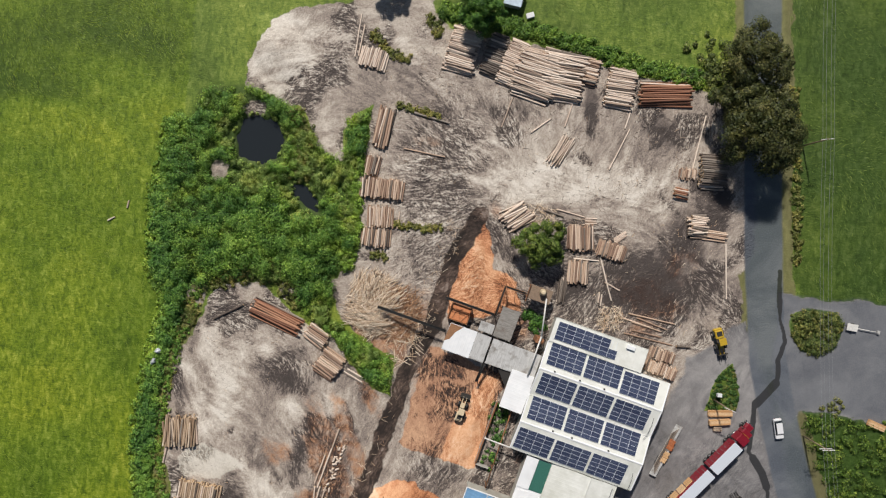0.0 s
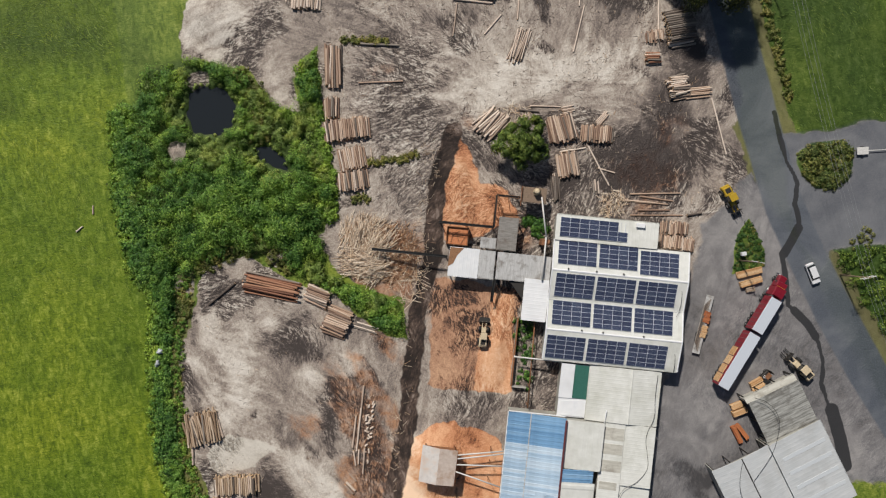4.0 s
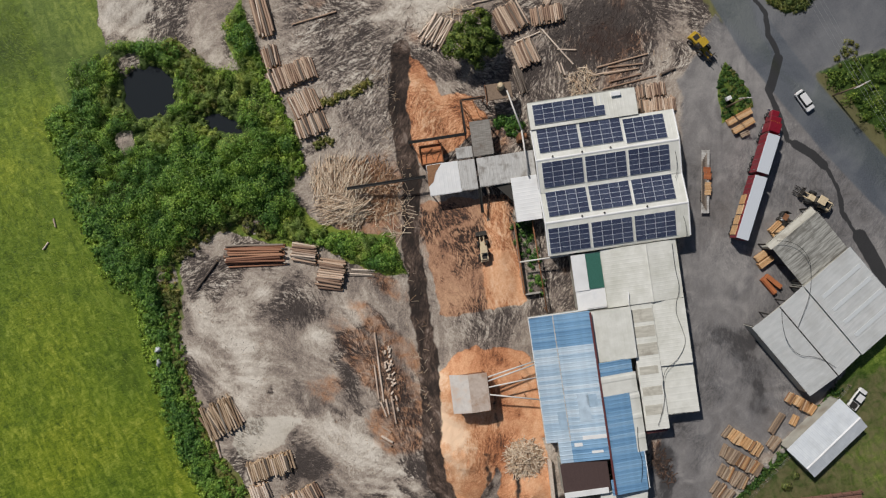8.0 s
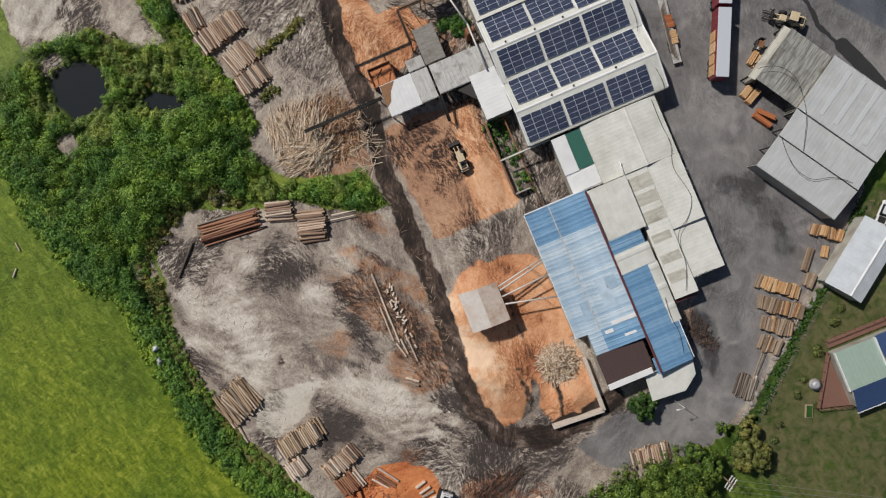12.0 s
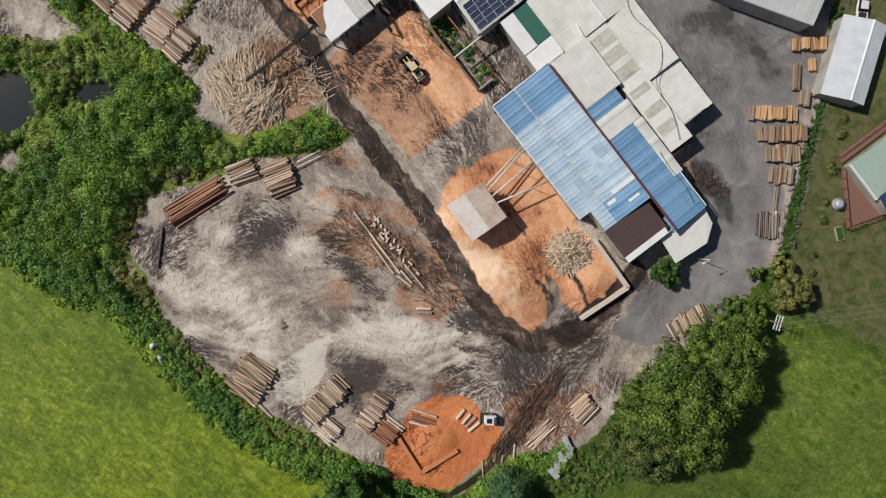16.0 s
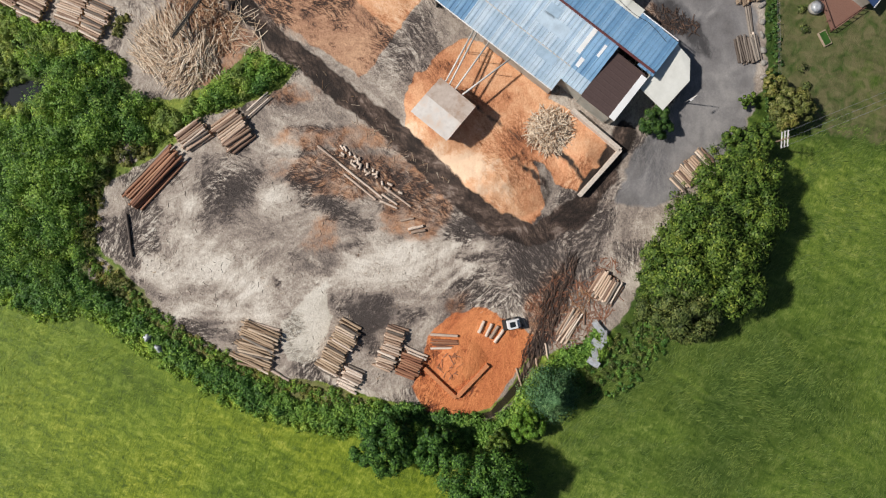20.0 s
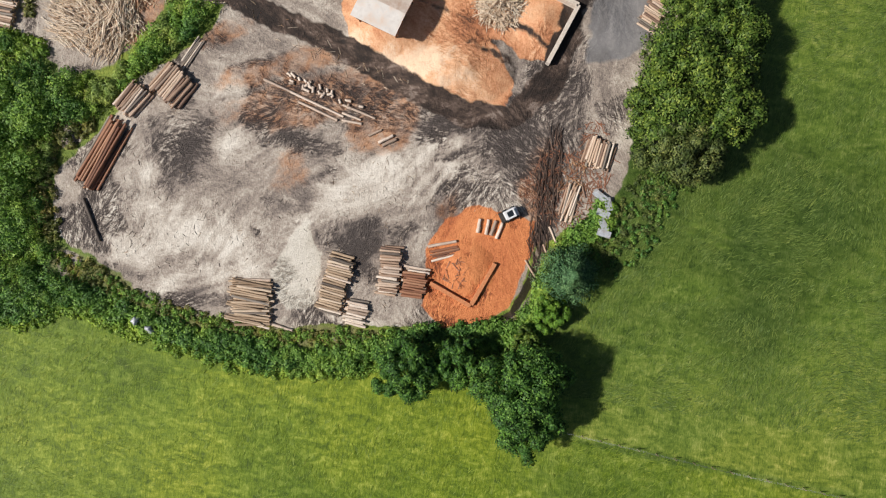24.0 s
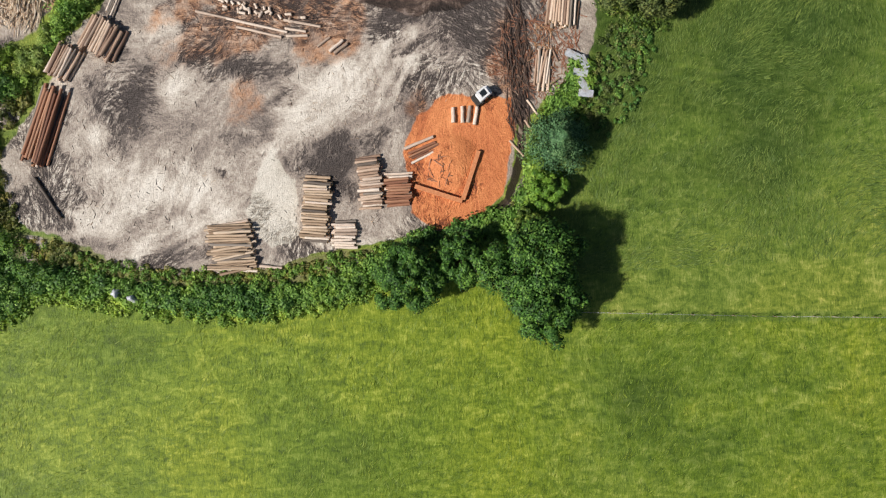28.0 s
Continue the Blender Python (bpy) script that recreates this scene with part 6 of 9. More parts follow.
def log_stack(label, x, y, angle, length, width, bark, dia=0.42, layers=3, jitter=0.35, skew=3.0, group="log stacks in the yard", seed=0):
    """Logs side by side, in layers that narrow upwards."""
    rs = random.Random(seed * 31 + 7)
    th = thing("log_stack", label, "log stack", pose(x, y, float(height_at(x, y)) - 0.03, 0, 0, angle), group)
    z, first = dia * 0.5, True
    w = width
    for layer in range(layers):
        pos = -w / 2 + dia * 0.5
        while pos <= w / 2 - dia * 0.3:
            d = dia * rs.uniform(0.75, 1.22)
            ln = length * rs.uniform(0.86, 1.03)
            kinds = LOGS[bark] if rs.random() < 0.78 else LOGS["bark_grey" if rs.random() < 0.5 else "bark_pale"]
            m = pose(rs.uniform(-jitter, jitter), pos, z + rs.uniform(-0.03, 0.05), rs.uniform(0, 360), rs.uniform(-0.6, 0.6), rs.uniform(-skew, skew) + (180 if rs.random() < 0.5 else 0))
            shared("log", rs.choice(kinds), th, m @ Matrix.Diagonal((ln, d, d, 1)))
            pos += d * 0.96
        z += dia * 0.84
        w -= dia * rs.uniform(1.2, 2.6)
        if w < dia:
            break
    return th


STACKS = [
    # label, x, y, angle, length, width, bark, thickness, layers
    ("short pale logs in a low stack on the dirt", -16.1, 60.0, 77, 4.5, 6.7, "bark_pale", 0.42, 2),
    ("pinkish pine logs in a tall stack under a tree", 3.9, 63.1, 167, 6.5, 10.9, "bark_pale", 0.40, 4),
    ("grey logs in a stack shaded by a tree", 11.1, 62.4, 163, 4.2, 10.1, "bark_grey", 0.42, 3),
    ("pale logs in a narrow stack along the paddock", 15.2, 61.0, 161, 4.4, 11.0, "bark_pale", 0.42, 3),
    ("orange-brown logs in a small stack", 32.8, 60.0, 169, 3.4, 6.7, "bark_pine", 0.42, 3),
    ("pale pine logs in a wide stack", 39.7, 56.9, 173, 6.2, 9.6, "bark_pale", 0.40, 3),
    ("long red-barked logs in a low stack", 49.7, 56.3, 3, 11.6, 6.0, "bark_red", 0.46, 3),
    ("pale poles heaped in the open yard", 27.4, 42.1, 60, 6.9, 3.6, "bark_pale", 0.32, 2),
    ("long reddish logs in a narrow stack by the scrub", -12.8, 44.6, 80, 8.9, 4.0, "bark_pine", 0.50, 2),
    ("brown logs in a short stack by the scrub", -14.9, 35.8, 81, 4.7, 3.8, "bark_pine", 0.42, 3),
    ("pale brown logs in a long low stack by the scrub", -12.5, 30.8, 87, 4.4, 10.7, "bark_pine", 0.42, 3),
    ("brown logs in a square stack by the scrub", -12.3, 24.4, 90, 4.6, 6.3, "bark_pine", 0.40, 3),
    ("pale logs in a square stack by the scrub", -12.8, 19.7, 87, 4.1, 6.9, "bark_pine", 0.40, 3),
    ("white-barked poles fanned out beside a tree", 18.7, 26.6, 35, 6.2, 5.2, "bark_pale", 0.40, 2),
    ("pale brown logs stacked beside a tree", 33.2, 22.8, 94, 5.8, 6.4, "bark_pine", 0.40, 3),
    ("brown logs in a low stack on dark soil", 40.5, 20.4, 76, 3.4, 7.2, "bark_pine", 0.40, 3),
    ("grey-brown logs stacked behind the platform", 33.2, 15.1, 90, 5.2, 5.0, "bark_pine", 0.36, 3),
    ("short sawn slabs lying together", 38.4, 9.4, 88, 2.8, 1.6, "bark_pale", 0.35, 1),
    ("grey slabs leaning behind the platform", 29.9, 10.8, 84, 5.8, 2.2, "bark_grey", 0.35, 2),
    ("pale boards in a small heap", 35.1, 26.6, 2, 2.6, 1.8, "bark_pale", 0.3, 1),
    ("pale poles in a small bundle", 42.3, 23.6, 38, 3.3, 1.4, "bark_pale", 0.3, 1),
    ("short brown logs in a small stack", 56.2, 38.8, 87, 2.3, 4.0, "bark_pine", 0.32, 2),
    ("short reddish logs in a small stack", 54.9, 34.1, 170, 2.9, 2.9, "bark_red", 0.40, 3),
    ("dark grey logs in a big stack under the tall trees", 61.6, 39.7, 0, 5.8, 8.4, "bark_grey", 0.45, 4),
    ("weathered logs in a rough stack", 59.2, 27.2, 178, 3.5, 5.4, "bark_pale", 0.42, 3),
    ("dark brown poles in a low stack", 63.3, 25.3, 176, 5.4, 2.4, "bark_pine", 0.36, 2),
    ("brown logs stacked against the saw hall", 53.4, -2.4, 75, 2.6, 6.2, "bark_pine", 0.34, 3),
    ("brown logs in a second row against the saw hall", 53.6, -5.5, 73, 2.7, 7.4, "bark_pine", 0.34, 3),
    ("long red-brown logs in a tidy stack", -34.5, 0.0, 158, 12.2, 4.8, "bark_red", 0.48, 3),
    ("red-brown logs in a tidy stack", -24.8, -3.7, 148, 5.3, 4.6, "bark_pine", 0.44, 3),
    ("weathered grey-brown logs in a tidy stack", -21.6, -10.0, 148, 5.4, 6.4, "bark_pine", 0.50, 3),
    ("slim poles lying together by the scrub", -15.8, -12.3, 153, 5.4, 1.7, "bark_grey", 0.30, 1),
    ("rough logs with broken bark in an untidy stack", -54.9, -27.9, 92, 6.6, 8.0, "bark_yellow", 0.42, 3),
    ("yellow-barked logs in a long stack", -49.8, -41.4, 83, 4.1, 10.5, "bark_yellow", 0.46, 3),
    ("pale stripped logs in a small stack", -53.8, -45.3, 87, 3.5, 4.4, "bark_pale", 0.44, 2),
    ("grey-brown logs in a long narrow stack", -46.2, -49.9, 92, 3.4, 8.4, "bark_pine", 0.46, 3),
    ("orange-dusted logs in a short stack", -47.4, -54.2, 90, 3.9, 5.2, "bark_red", 0.44, 3),
    ("split slabs dusted with orange sawdust", -41.9, -58.6, 112, 4.8, 1.8, "bark_red", 0.36, 1),
    ("pale brown logs stacked under the trees", -22.1, -80.6, 171, 4.5, 5.0, "bark_pine", 0.46, 3),
    ("thin logs tumbled along the boundary", -30.7, -77.2, 170, 5.3, 2.7, "bark_pine", 0.36, 2),
    ("grey-brown logs in a low stack beside the track", 2.4, -86.1, 66, 3.4, 8.1, "bark_pine", 0.40, 2),
    ("old poles lying by the fence", 29.7, -85.5, 30, 5.2, 1.0, "bark_grey", 0.34, 1),
    ("old logs in a low stack by the fence", 25.0, -87.0, 36, 4.6, 4.4, "bark_grey", 0.40, 2),
]
for i, (label, x, y, a, ln, w, bark, dia, layers) in enumerate(STACKS):
    messy = "rough" in label or "heaped" in label or "tumbled" in label or "fanned" in label
    log_stack(label, x, y, a, ln, w, bark, dia, layers, 0.8 if messy else 0.42, 7.5 if messy else 3.0, seed=i)
# the widest stack: two lengths that overlap
for i, (x, y, a) in enumerate(((20.6, 58.6, 166), (26.6, 58.7, 172))):
    log_stack("long pale pine logs in a very wide overlapping stack", x, y, a, 9.4, 11.8, "bark_pale", 0.40, 4, 0.8, 5.0, seed=70 + i)


def loose_log(ax, ay, bx, by, bark="bark_pale", dia=0.36, label="single log lying on the ground"):
    rs = random.Random(int(ax * 10) * 7 + int(by * 10))
    ln = math.hypot(bx - ax, by - ay)
    cx, cy = (ax + bx) / 2, (ay + by) / 2
    ob = new("log", rs.choice(LOGS[bark]))
    ob.matrix_basis = pose(cx, cy, float(height_at(cx, cy)) + dia * 0.42, rs.uniform(0, 360), 0, math.degrees(math.atan2(by - ay, bx - ax))) @ Matrix.Diagonal((ln, dia, dia, 1))
    return tagged(ob, label, "log", "loose logs")


LOOSE_PALE = [(20.5, 45.7, 24.7, 49.1), (13.8, 46.5, 15.9, 53.4), (28, 47.5, 29.6, 53.5), (38.6, 38.6, 42.6, 48), (41.5, 48, 42.4, 51.6), (57.1, 39.3, 59.3, 52.1), (-8.2, 22, -7.8, 25.9), (-20.4, 60.2, -19.5, 69.8),
              (-19.6, 60.4, -18.6, 67.5), (38.1, 18.8, 41.3, 9.1), (32.1, 18, 37.8, 17.9), (39.5, 13.2, 43, 11.5), (27.5, 28.9, 33.9, 27.5), (65.9, 23.7, 67, 11.3)]
for p in LOOSE_PALE:
    loose_log(*p, "bark_pale", 0.34, "pale stripped pole lying on the dirt")
for p in [(-8, 40.2, 1.5, 38.9), (45.4, 6.5, 56, 4.8), (44.1, 5.4, 50.4, 3.7), (46.2, 4.7, 53, 2.9), (46.6, 2.8, 53.1, 1.6), (44.8, 2, 55.7, 0), (47.5, 5.6, 54.2, 3.4)]:
    loose_log(*p, "bark_pine", 0.36, "long reddish-brown log lying on bare soil")
for p in [(-6.1, 48.4, 1.9, 46.6), (56.6, -0.1, 59.8, -0.2), (25, 28.5, 29.2, 27.3)]:
    loose_log(*p, "bark_grey", 0.50, "thick grey log lying on the dirt")
loose_log(-42.2, 2.2, -48.8, -1.6, "bark_grey", 0.5, "dark old log lying at the edge of the scrub")
for p in [(-18.3, -24.6, -19.7, -29.5), (-19.7, -29.3, -22.4, -38.5), (-21.1, -30.8, -23.1, -37.6), (-20.5, -38.1, -21.9, -43.7), (-21.8, -38.2, -22.5, -41.4), (-23, -38.3, -23.1, -41.6), (-24.9, -43, -23.6, -45)]:
    loose_log(*p, "bark_pale", 0.42, "sawn pole lying on the sawdust bank")
for p in [(-25.8, -44.8, -24.2, -47), (-26.1, -45.5, -24.7, -47.6)]:
    loose_log(*p, "bark_pale", 0.55, "short thick log lying at the end of the bank")
for p in [(-37.8, -63.1, -35.5, -63.2), (-37.9, -64.5, -35.4, -64.6), (-37.9, -65.3, -35.4, -65.8), (-38.3, -66.3, -35.6, -66.9)]:
    loose_log(*p, "bark_pale", 0.62, "short stout log on orange sawdust")
for p in [(-41.3, -55.4, -39.7, -59.9), (-44.9, -51.7, -45.4, -55.8), (-57.9, -31.7, -58.4, -35.5)]:
    loose_log(*p, "bark_pale", 0.5, "squared pale log lying alone")
for p in [(-35, -74.5, -37.4, -76), (-38, -74, -40.5, -75.4), (-41, -71.5, -43.5, -73.5), (-27, -78.5, -29.5, -79.5), (-33.5, -77, -32, -79.6)]:
    loose_log(*p, "bark_pine", 0.36, "brown log lying along the boundary scrub")
# cut blocks strewn along the bank
rs = random.Random(4)
for i in range(26):
    f = rs.random()
    x, y = -18.6 - 3.4 * f + rs.uniform(0.6, 2.0), -28 - 13 * f + rs.uniform(-0.6, 0.6)
    ob = new("cut_block", rs.choice(LOGS["bark_pale"]))
    ob.matrix_basis = pose(x, y, float(height_at(x, y)) + 0.2, rs.uniform(0, 90), 0, rs.uniform(0, 180)) @ Matrix.Diagonal((rs.uniform(0.5, 1.1), 0.45, 0.45, 1))
    tagged(ob, "short sawn log block on the bank", "log block", "cut blocks on the bank")


def board_mesh(name, material):
    bm = box(-0.5, 0.5, -0.5, 0.5, -0.5, 0.5, 0.03)
    return mesh_from(bm, name, M[material])


BOARDS = {k: board_mesh("board", k) for k in ("sawn", "sawn_red", "sawn_old", "sawn_mixed")}


def timber_pack(x, y, angle, length, width, material, layers=4, label="", z=0.0, group="sawn timber packs"):
    """Sawn boards in close layers on two bearers, with the top layer's boards told apart."""
    rs = random.Random(int(x * 13) + int(y * 7))
    th = thing("timber_pack", label or "pack of orange sawn boards on bearers", "timber pack", pose(x, y, float(height_at(x, y)) - 0.02 + z, 0, 0, angle), group)
    for s in (-0.3, 0.3):
        shared("bearer", BOARDS["sawn_old"], th, pose(s * length, 0, 0.07) @ Matrix.Diagonal((0.1, width, 0.14, 1)))
    n = max(2, round(width / 0.22))
    bw = width / n
    for k in range(layers):
        if k < layers - 1:
            shared("board_layer", BOARDS[material], th, pose(rs.uniform(-0.03, 0.03), 0, 0.24 + 0.2 * k) @ Matrix.Diagonal((length, width, 0.19, 1)))
            continue
        for i in range(n):
            shared("board", BOARDS[material], th, pose(rs.uniform(-0.12, 0.12), -width / 2 + bw * (i + 0.5), 0.24 + 0.2 * k + rs.uniform(0, 0.02)) @ Matrix.Diagonal((length * rs.uniform(0.95, 1), bw * 0.93, 0.19, 1)))
    return th


def pack_row(x, y, angle, length, width, count, material, label, jitter=0.12):
    """Packs side by side across a row of that width."""
    rs = random.Random(int(x * 3 + y * 5))
    for i in range(count):
        s = (i + 0.5) / count - 0.5
        ox, oy = -math.sin(radians(angle)) * s * width, math.cos(radians(angle)) * s * width
        timber_pack(x + ox + rs.uniform(-jitter, jitter), y + oy + rs.uniform(-jitter, jitter), angle + rs.uniform(-7, 7), length * rs.uniform(0.8, 1.06), width / count * rs.uniform(0.74, 0.9), rs.choice((material, material, "sawn_old", "sawn_mixed")) if count > 3 else material, rs.choice((3, 4, 5)), label)


pack_row(41.9, -75.5, 35, 2.7, 8.5, 9, "sawn", "pack of orange sawn boards in a row by the fence")
pack_row(39.8, -78.9, 37, 3.1, 9.1, 9, "sawn_old", "pack of brown sawn boards in a row by the fence")
pack_row(37.0, -81.3, 38, 3.1, 6.2, 7, "sawn_old", "weathered pack of boards in a row by the fence")
pack_row(33.6, -83.3, 37, 3.3, 4.4, 5, "sawn_old", "old grey pack of boards near the fence", 0.3)
pack_row(67.5, -14.4, 1, 5.4, 1.6, 1, "sawn", "long pack of orange sawn timber on the verge")
pack_row(67.5, -16.4, 1, 5.0, 1.5, 1, "sawn", "long pack of yellow sawn timber on the verge")
timber_pack(67.2, -18.1, 1, 1.9, 1.0, "sawn_old", 2, "short pack of pale boards")
timber_pack(56.6, -22.8, 148, 1.5, 1.3, "sawn_red", 3, "small red-brown pack on a log trailer", 0.4)
timber_pack(57.0, -21.6, 148, 1.5, 1.1, "sawn_red", 3, "small red-brown pack on a log trailer", 0.4)
timber_pack(55.7, -25.2, 156, 1.3, 2.6, "sawn", 3, "small yellow pack on a log trailer", 0.4)
pack_row(59.8, -48.1, 113, 4.3, 2.3, 2, "sawn_red", "long red sawn pack by the workshop door")
pack_row(55.6, -73.0, 38, 2.3, 6.2, 4, "sawn", "pack of orange sawn boards by the fence")
pack_row(53.1, -75.6, 34, 2.5, 1.5, 1, "sawn", "pack of orange sawn boards by the fence")
pack_row(47.3, -78.2, 33, 3.2, 1.9, 2, "sawn_old", "pack of pale boards by the fence")
pack_row(49.5, -74.9, 34, 5.0, 1.1, 2, "sawn_old", "long thin boards on the hardstand")
pack_row(60.4, -42.8, 15, 3.1, 2.9, 2, "sawn", "pack of yellow sawn boards beside the old shed")
pack_row(63.0, -40.8, 22, 2.4, 1.2, 1, "sawn", "pack of yellow sawn boards beside the old shed")
pack_row(65.2, -38.4, 21, 3.0, 2.2, 2, "sawn", "pack of yellow sawn boards beside the old shed")


def offcut_heap(label, cx, cy, rx, ry, h, count, seed, length=2.4, lie=None, material="sticks", spread=38):
    """Slabs and edgings thrown together in a heap, as one loose mass."""
    rs = random.Random(seed)
    bm = bmesh.new()
    for i in range(count):
        a, f = rs.uniform(0, 2 * math.pi), math.sqrt(rs.random())
        x, y = cx + rx * f * math.cos(a), cy + ry * f * math.sin(a)
        z = float(height_at(x, y)) + 0.1 + h * (1 - f) * rs.uniform(0.25, 1.0)
        ln, w = length * rs.uniform(0.35, 1.25), rs.uniform(0.04, 0.14)
        add_box(bm, -ln / 2, ln / 2, -w / 2, w / 2, -0.03, 0.03, 0, pose(x, y, z, rs.uniform(-20, 20), rs.uniform(-16, 16), rs.uniform(0, 360) if lie is None else rs.gauss(lie, spread)))
    ob = part("offcut_heap", bm, M[material], None)
    return tagged(ob, label, "offcut heap", kind="stuff")


for k, (hx, hy, hrx, hry, turn) in enumerate(((-13.6, 8.2, 4.2, 3.8, 72), (-14.2, 2.0, 4.2, 3.6, 158), (-9.6, 5.2, 3.6, 5.2, 48), (-11.5, 0.4, 4.0, 3.0, 20))):
    offcut_heap("big heap of pale stripped offcuts by the track", hx, hy, hrx, hry, 1.7, 240, 2 + 20 * k, 4.6, turn, spread=20)
offcut_heap("brown slabs and bark pressed into the bank by the track", -6.0, 2.2, 4.8, 6.6, 0.6, 300, 13, 3.8, 40, "slabs_brown")
offcut_heap("round heap of pale offcut sticks beside the bay", -0.6, -61.0, 3.8, 3.8, 2.4, 640, 3, 2.6)
offcut_heap("reddish broken slabs in the orange sawdust", -45.0, -60.5, 2.4, 1.8, 0.25, 26, 5, 1.6, None, "bark_red")
offcut_heap("scattered slabs and bark beside the saw hall", 41.5, 5.0, 3.2, 3.0, 0.5, 120, 6, 2.0)
offcut_heap("dark broken wood beside the blue shed", 25.0, -73.5, 1.8, 5.0, 0.3, 150, 8, 1.3, None, "slabs_dark")
offcut_heap("tumbled slabs along the boundary", -27.0, -77.5, 4.0, 2.4, 0.3, 60, 9, 1.5, None, "slabs_brown")
offcut_heap("dark bark strips lying along the boundary track", -30.5, -73.2, 12.0, 2.0, 0.25, 200, 15, 2.8, 4, "slabs_dark", 14)
offcut_heap("scattered sticks along the muddy track", -5.0, -2.0, 4.5, 7.0, 0.2, 150, 11, 3.2)
offcut_heap("bark and slab litter north of the mill", 22.0, 27.5, 6.0, 2.4, 0.25, 110, 12, 1.8)

# retaining bays of stacked sleepers
def bay_wall(label, pts, h, material):
    th = thing("bay_wall", label, "wall")
    for (ax, ay), (bx, by) in zip(pts, pts[1:]):
        ln, a = math.hypot(bx - ax, by - ay), math.degrees(math.atan2(by - ay, bx - ax))
        for k in range(int(h / 0.4)):
            part("sleeper", box(-ln / 2, ln / 2, -0.35 + 0.01 * (k % 2), 0.35 - 0.02 * (k % 3), k * 0.4, k * 0.4 + 0.39, 0.03, pose((ax + bx) / 2, (ay + by) / 2, -0.1, 0, 0, a)), M[material], th)


bay_wall("pale block wall round a bark bay beside the blue shed", [(4.0, -63.1), (0.7, -73.4), (-9.1, -70.0)], 1.6, "sleeper")
bay_wall("timber wall round the orange sawdust bay", [(-47.1, -56.7), (-49.8, -63.8)], 1.0, "orange_sleeper")
bay_wall("timber side wall of the orange sawdust bay", [(-49.6, -63.9), (-42.3, -66.7)], 1.0, "orange_sleeper")


def litter(label, count, outline, material, seed, length=(0.4, 1.6), width=(0.05, 0.13), patchy=0.47):
    """Bark strips and splinters trodden into the ground, each a low three-sided sliver."""
    rs = np.random.RandomState(seed)
    p = np.array(outline, float)
    q = rs.uniform(p.min(0), p.max(0), (count, 2))
    q = q[(polygon_depth(q[:, 0], q[:, 1], [tuple(v) for v in outline]) > 0.2) & (value_noise(q[:, 0], q[:, 1], 5, seed + 900, 4) > patchy)]
    n = len(q)
    a, ln, w = rs.uniform(0, math.pi, n), rs.uniform(*length, n) * 0.5, rs.uniform(*width, n) * 0.5
    c, s = np.cos(a), np.sin(a)
    z = height_at(q[:, 0], q[:, 1])
    verts = np.empty((n, 6, 3))
    for k, (e, o, up) in enumerate(((-1, -1, -0.02), (-1, 1, -0.02), (-1, 0, 0.09), (1, -1, -0.02), (1, 1, -0.02), (1, 0, 0.09))):
        verts[:, k] = np.stack([q[:, 0] + e * ln * c - o * w * s, q[:, 1] + e * ln * s + o * w * c, z + up], 1)
    base = 6 * np.arange(n)[:, None]
    me = bpy.data.meshes.new("bark_litter")
    me.from_pydata(verts.reshape(-1, 3).tolist(), [], np.concatenate([base + np.array(f) for f in ((0, 3, 5, 2), (1, 2, 5, 4), (0, 1, 4, 3))]).tolist())
    me.materials.append(M[material])
    tagged(new("bark_litter", me), label, "bark litter", kind="stuff")


WEST_YARD = [(-56, -8), (-46, 0), (-28, -6), (-14, -14), (-14, -30), (-20, -52), (-22, -70), (-34, -76), (-36, -60), (-50, -54), (-60, -40), (-60, -22)]
NORTH_YARD = [(-16, 68), (-12, 16), (0, 6), (6, 24), (24, 30), (40, 4), (60, 0), (64, 30), (58, 56), (10, 64)]
litter("dark bark strips trodden into the western yard", 900, WEST_YARD, "bark_grey", 1, (0.25, 0.9), (0.04, 0.09))
litter("pale splinters strewn over the western yard", 700, WEST_YARD, "sticks", 2, (0.3, 0.9), (0.04, 0.09), 0.55)
litter("dark bark strips trodden into the northern yard", 2600, NORTH_YARD, "bark_grey", 3, (0.25, 1.1), (0.04, 0.1))
litter("pale splinters strewn over the northern yard", 1800, NORTH_YARD, "sticks", 4, (0.3, 1.1), (0.04, 0.1), 0.53)
litter("broken bark and slabs on the southern boundary", 900, [(-36, -76), (-30, -68), (-20, -74), (-16, -80), (-22, -84), (-32, -82)], "bark_red", 5, (0.4, 2.0), (0.1, 0.22), 0.35)
litter("brown splinters along the muddy track", 1500, [(8, 24), (3, 25), (-6, -4), (-9, -18), (-22, -54), (-17, -54), (-6, -22), (2, 0)], "sticks", 6, (0.4, 1.8), patchy=0.44)


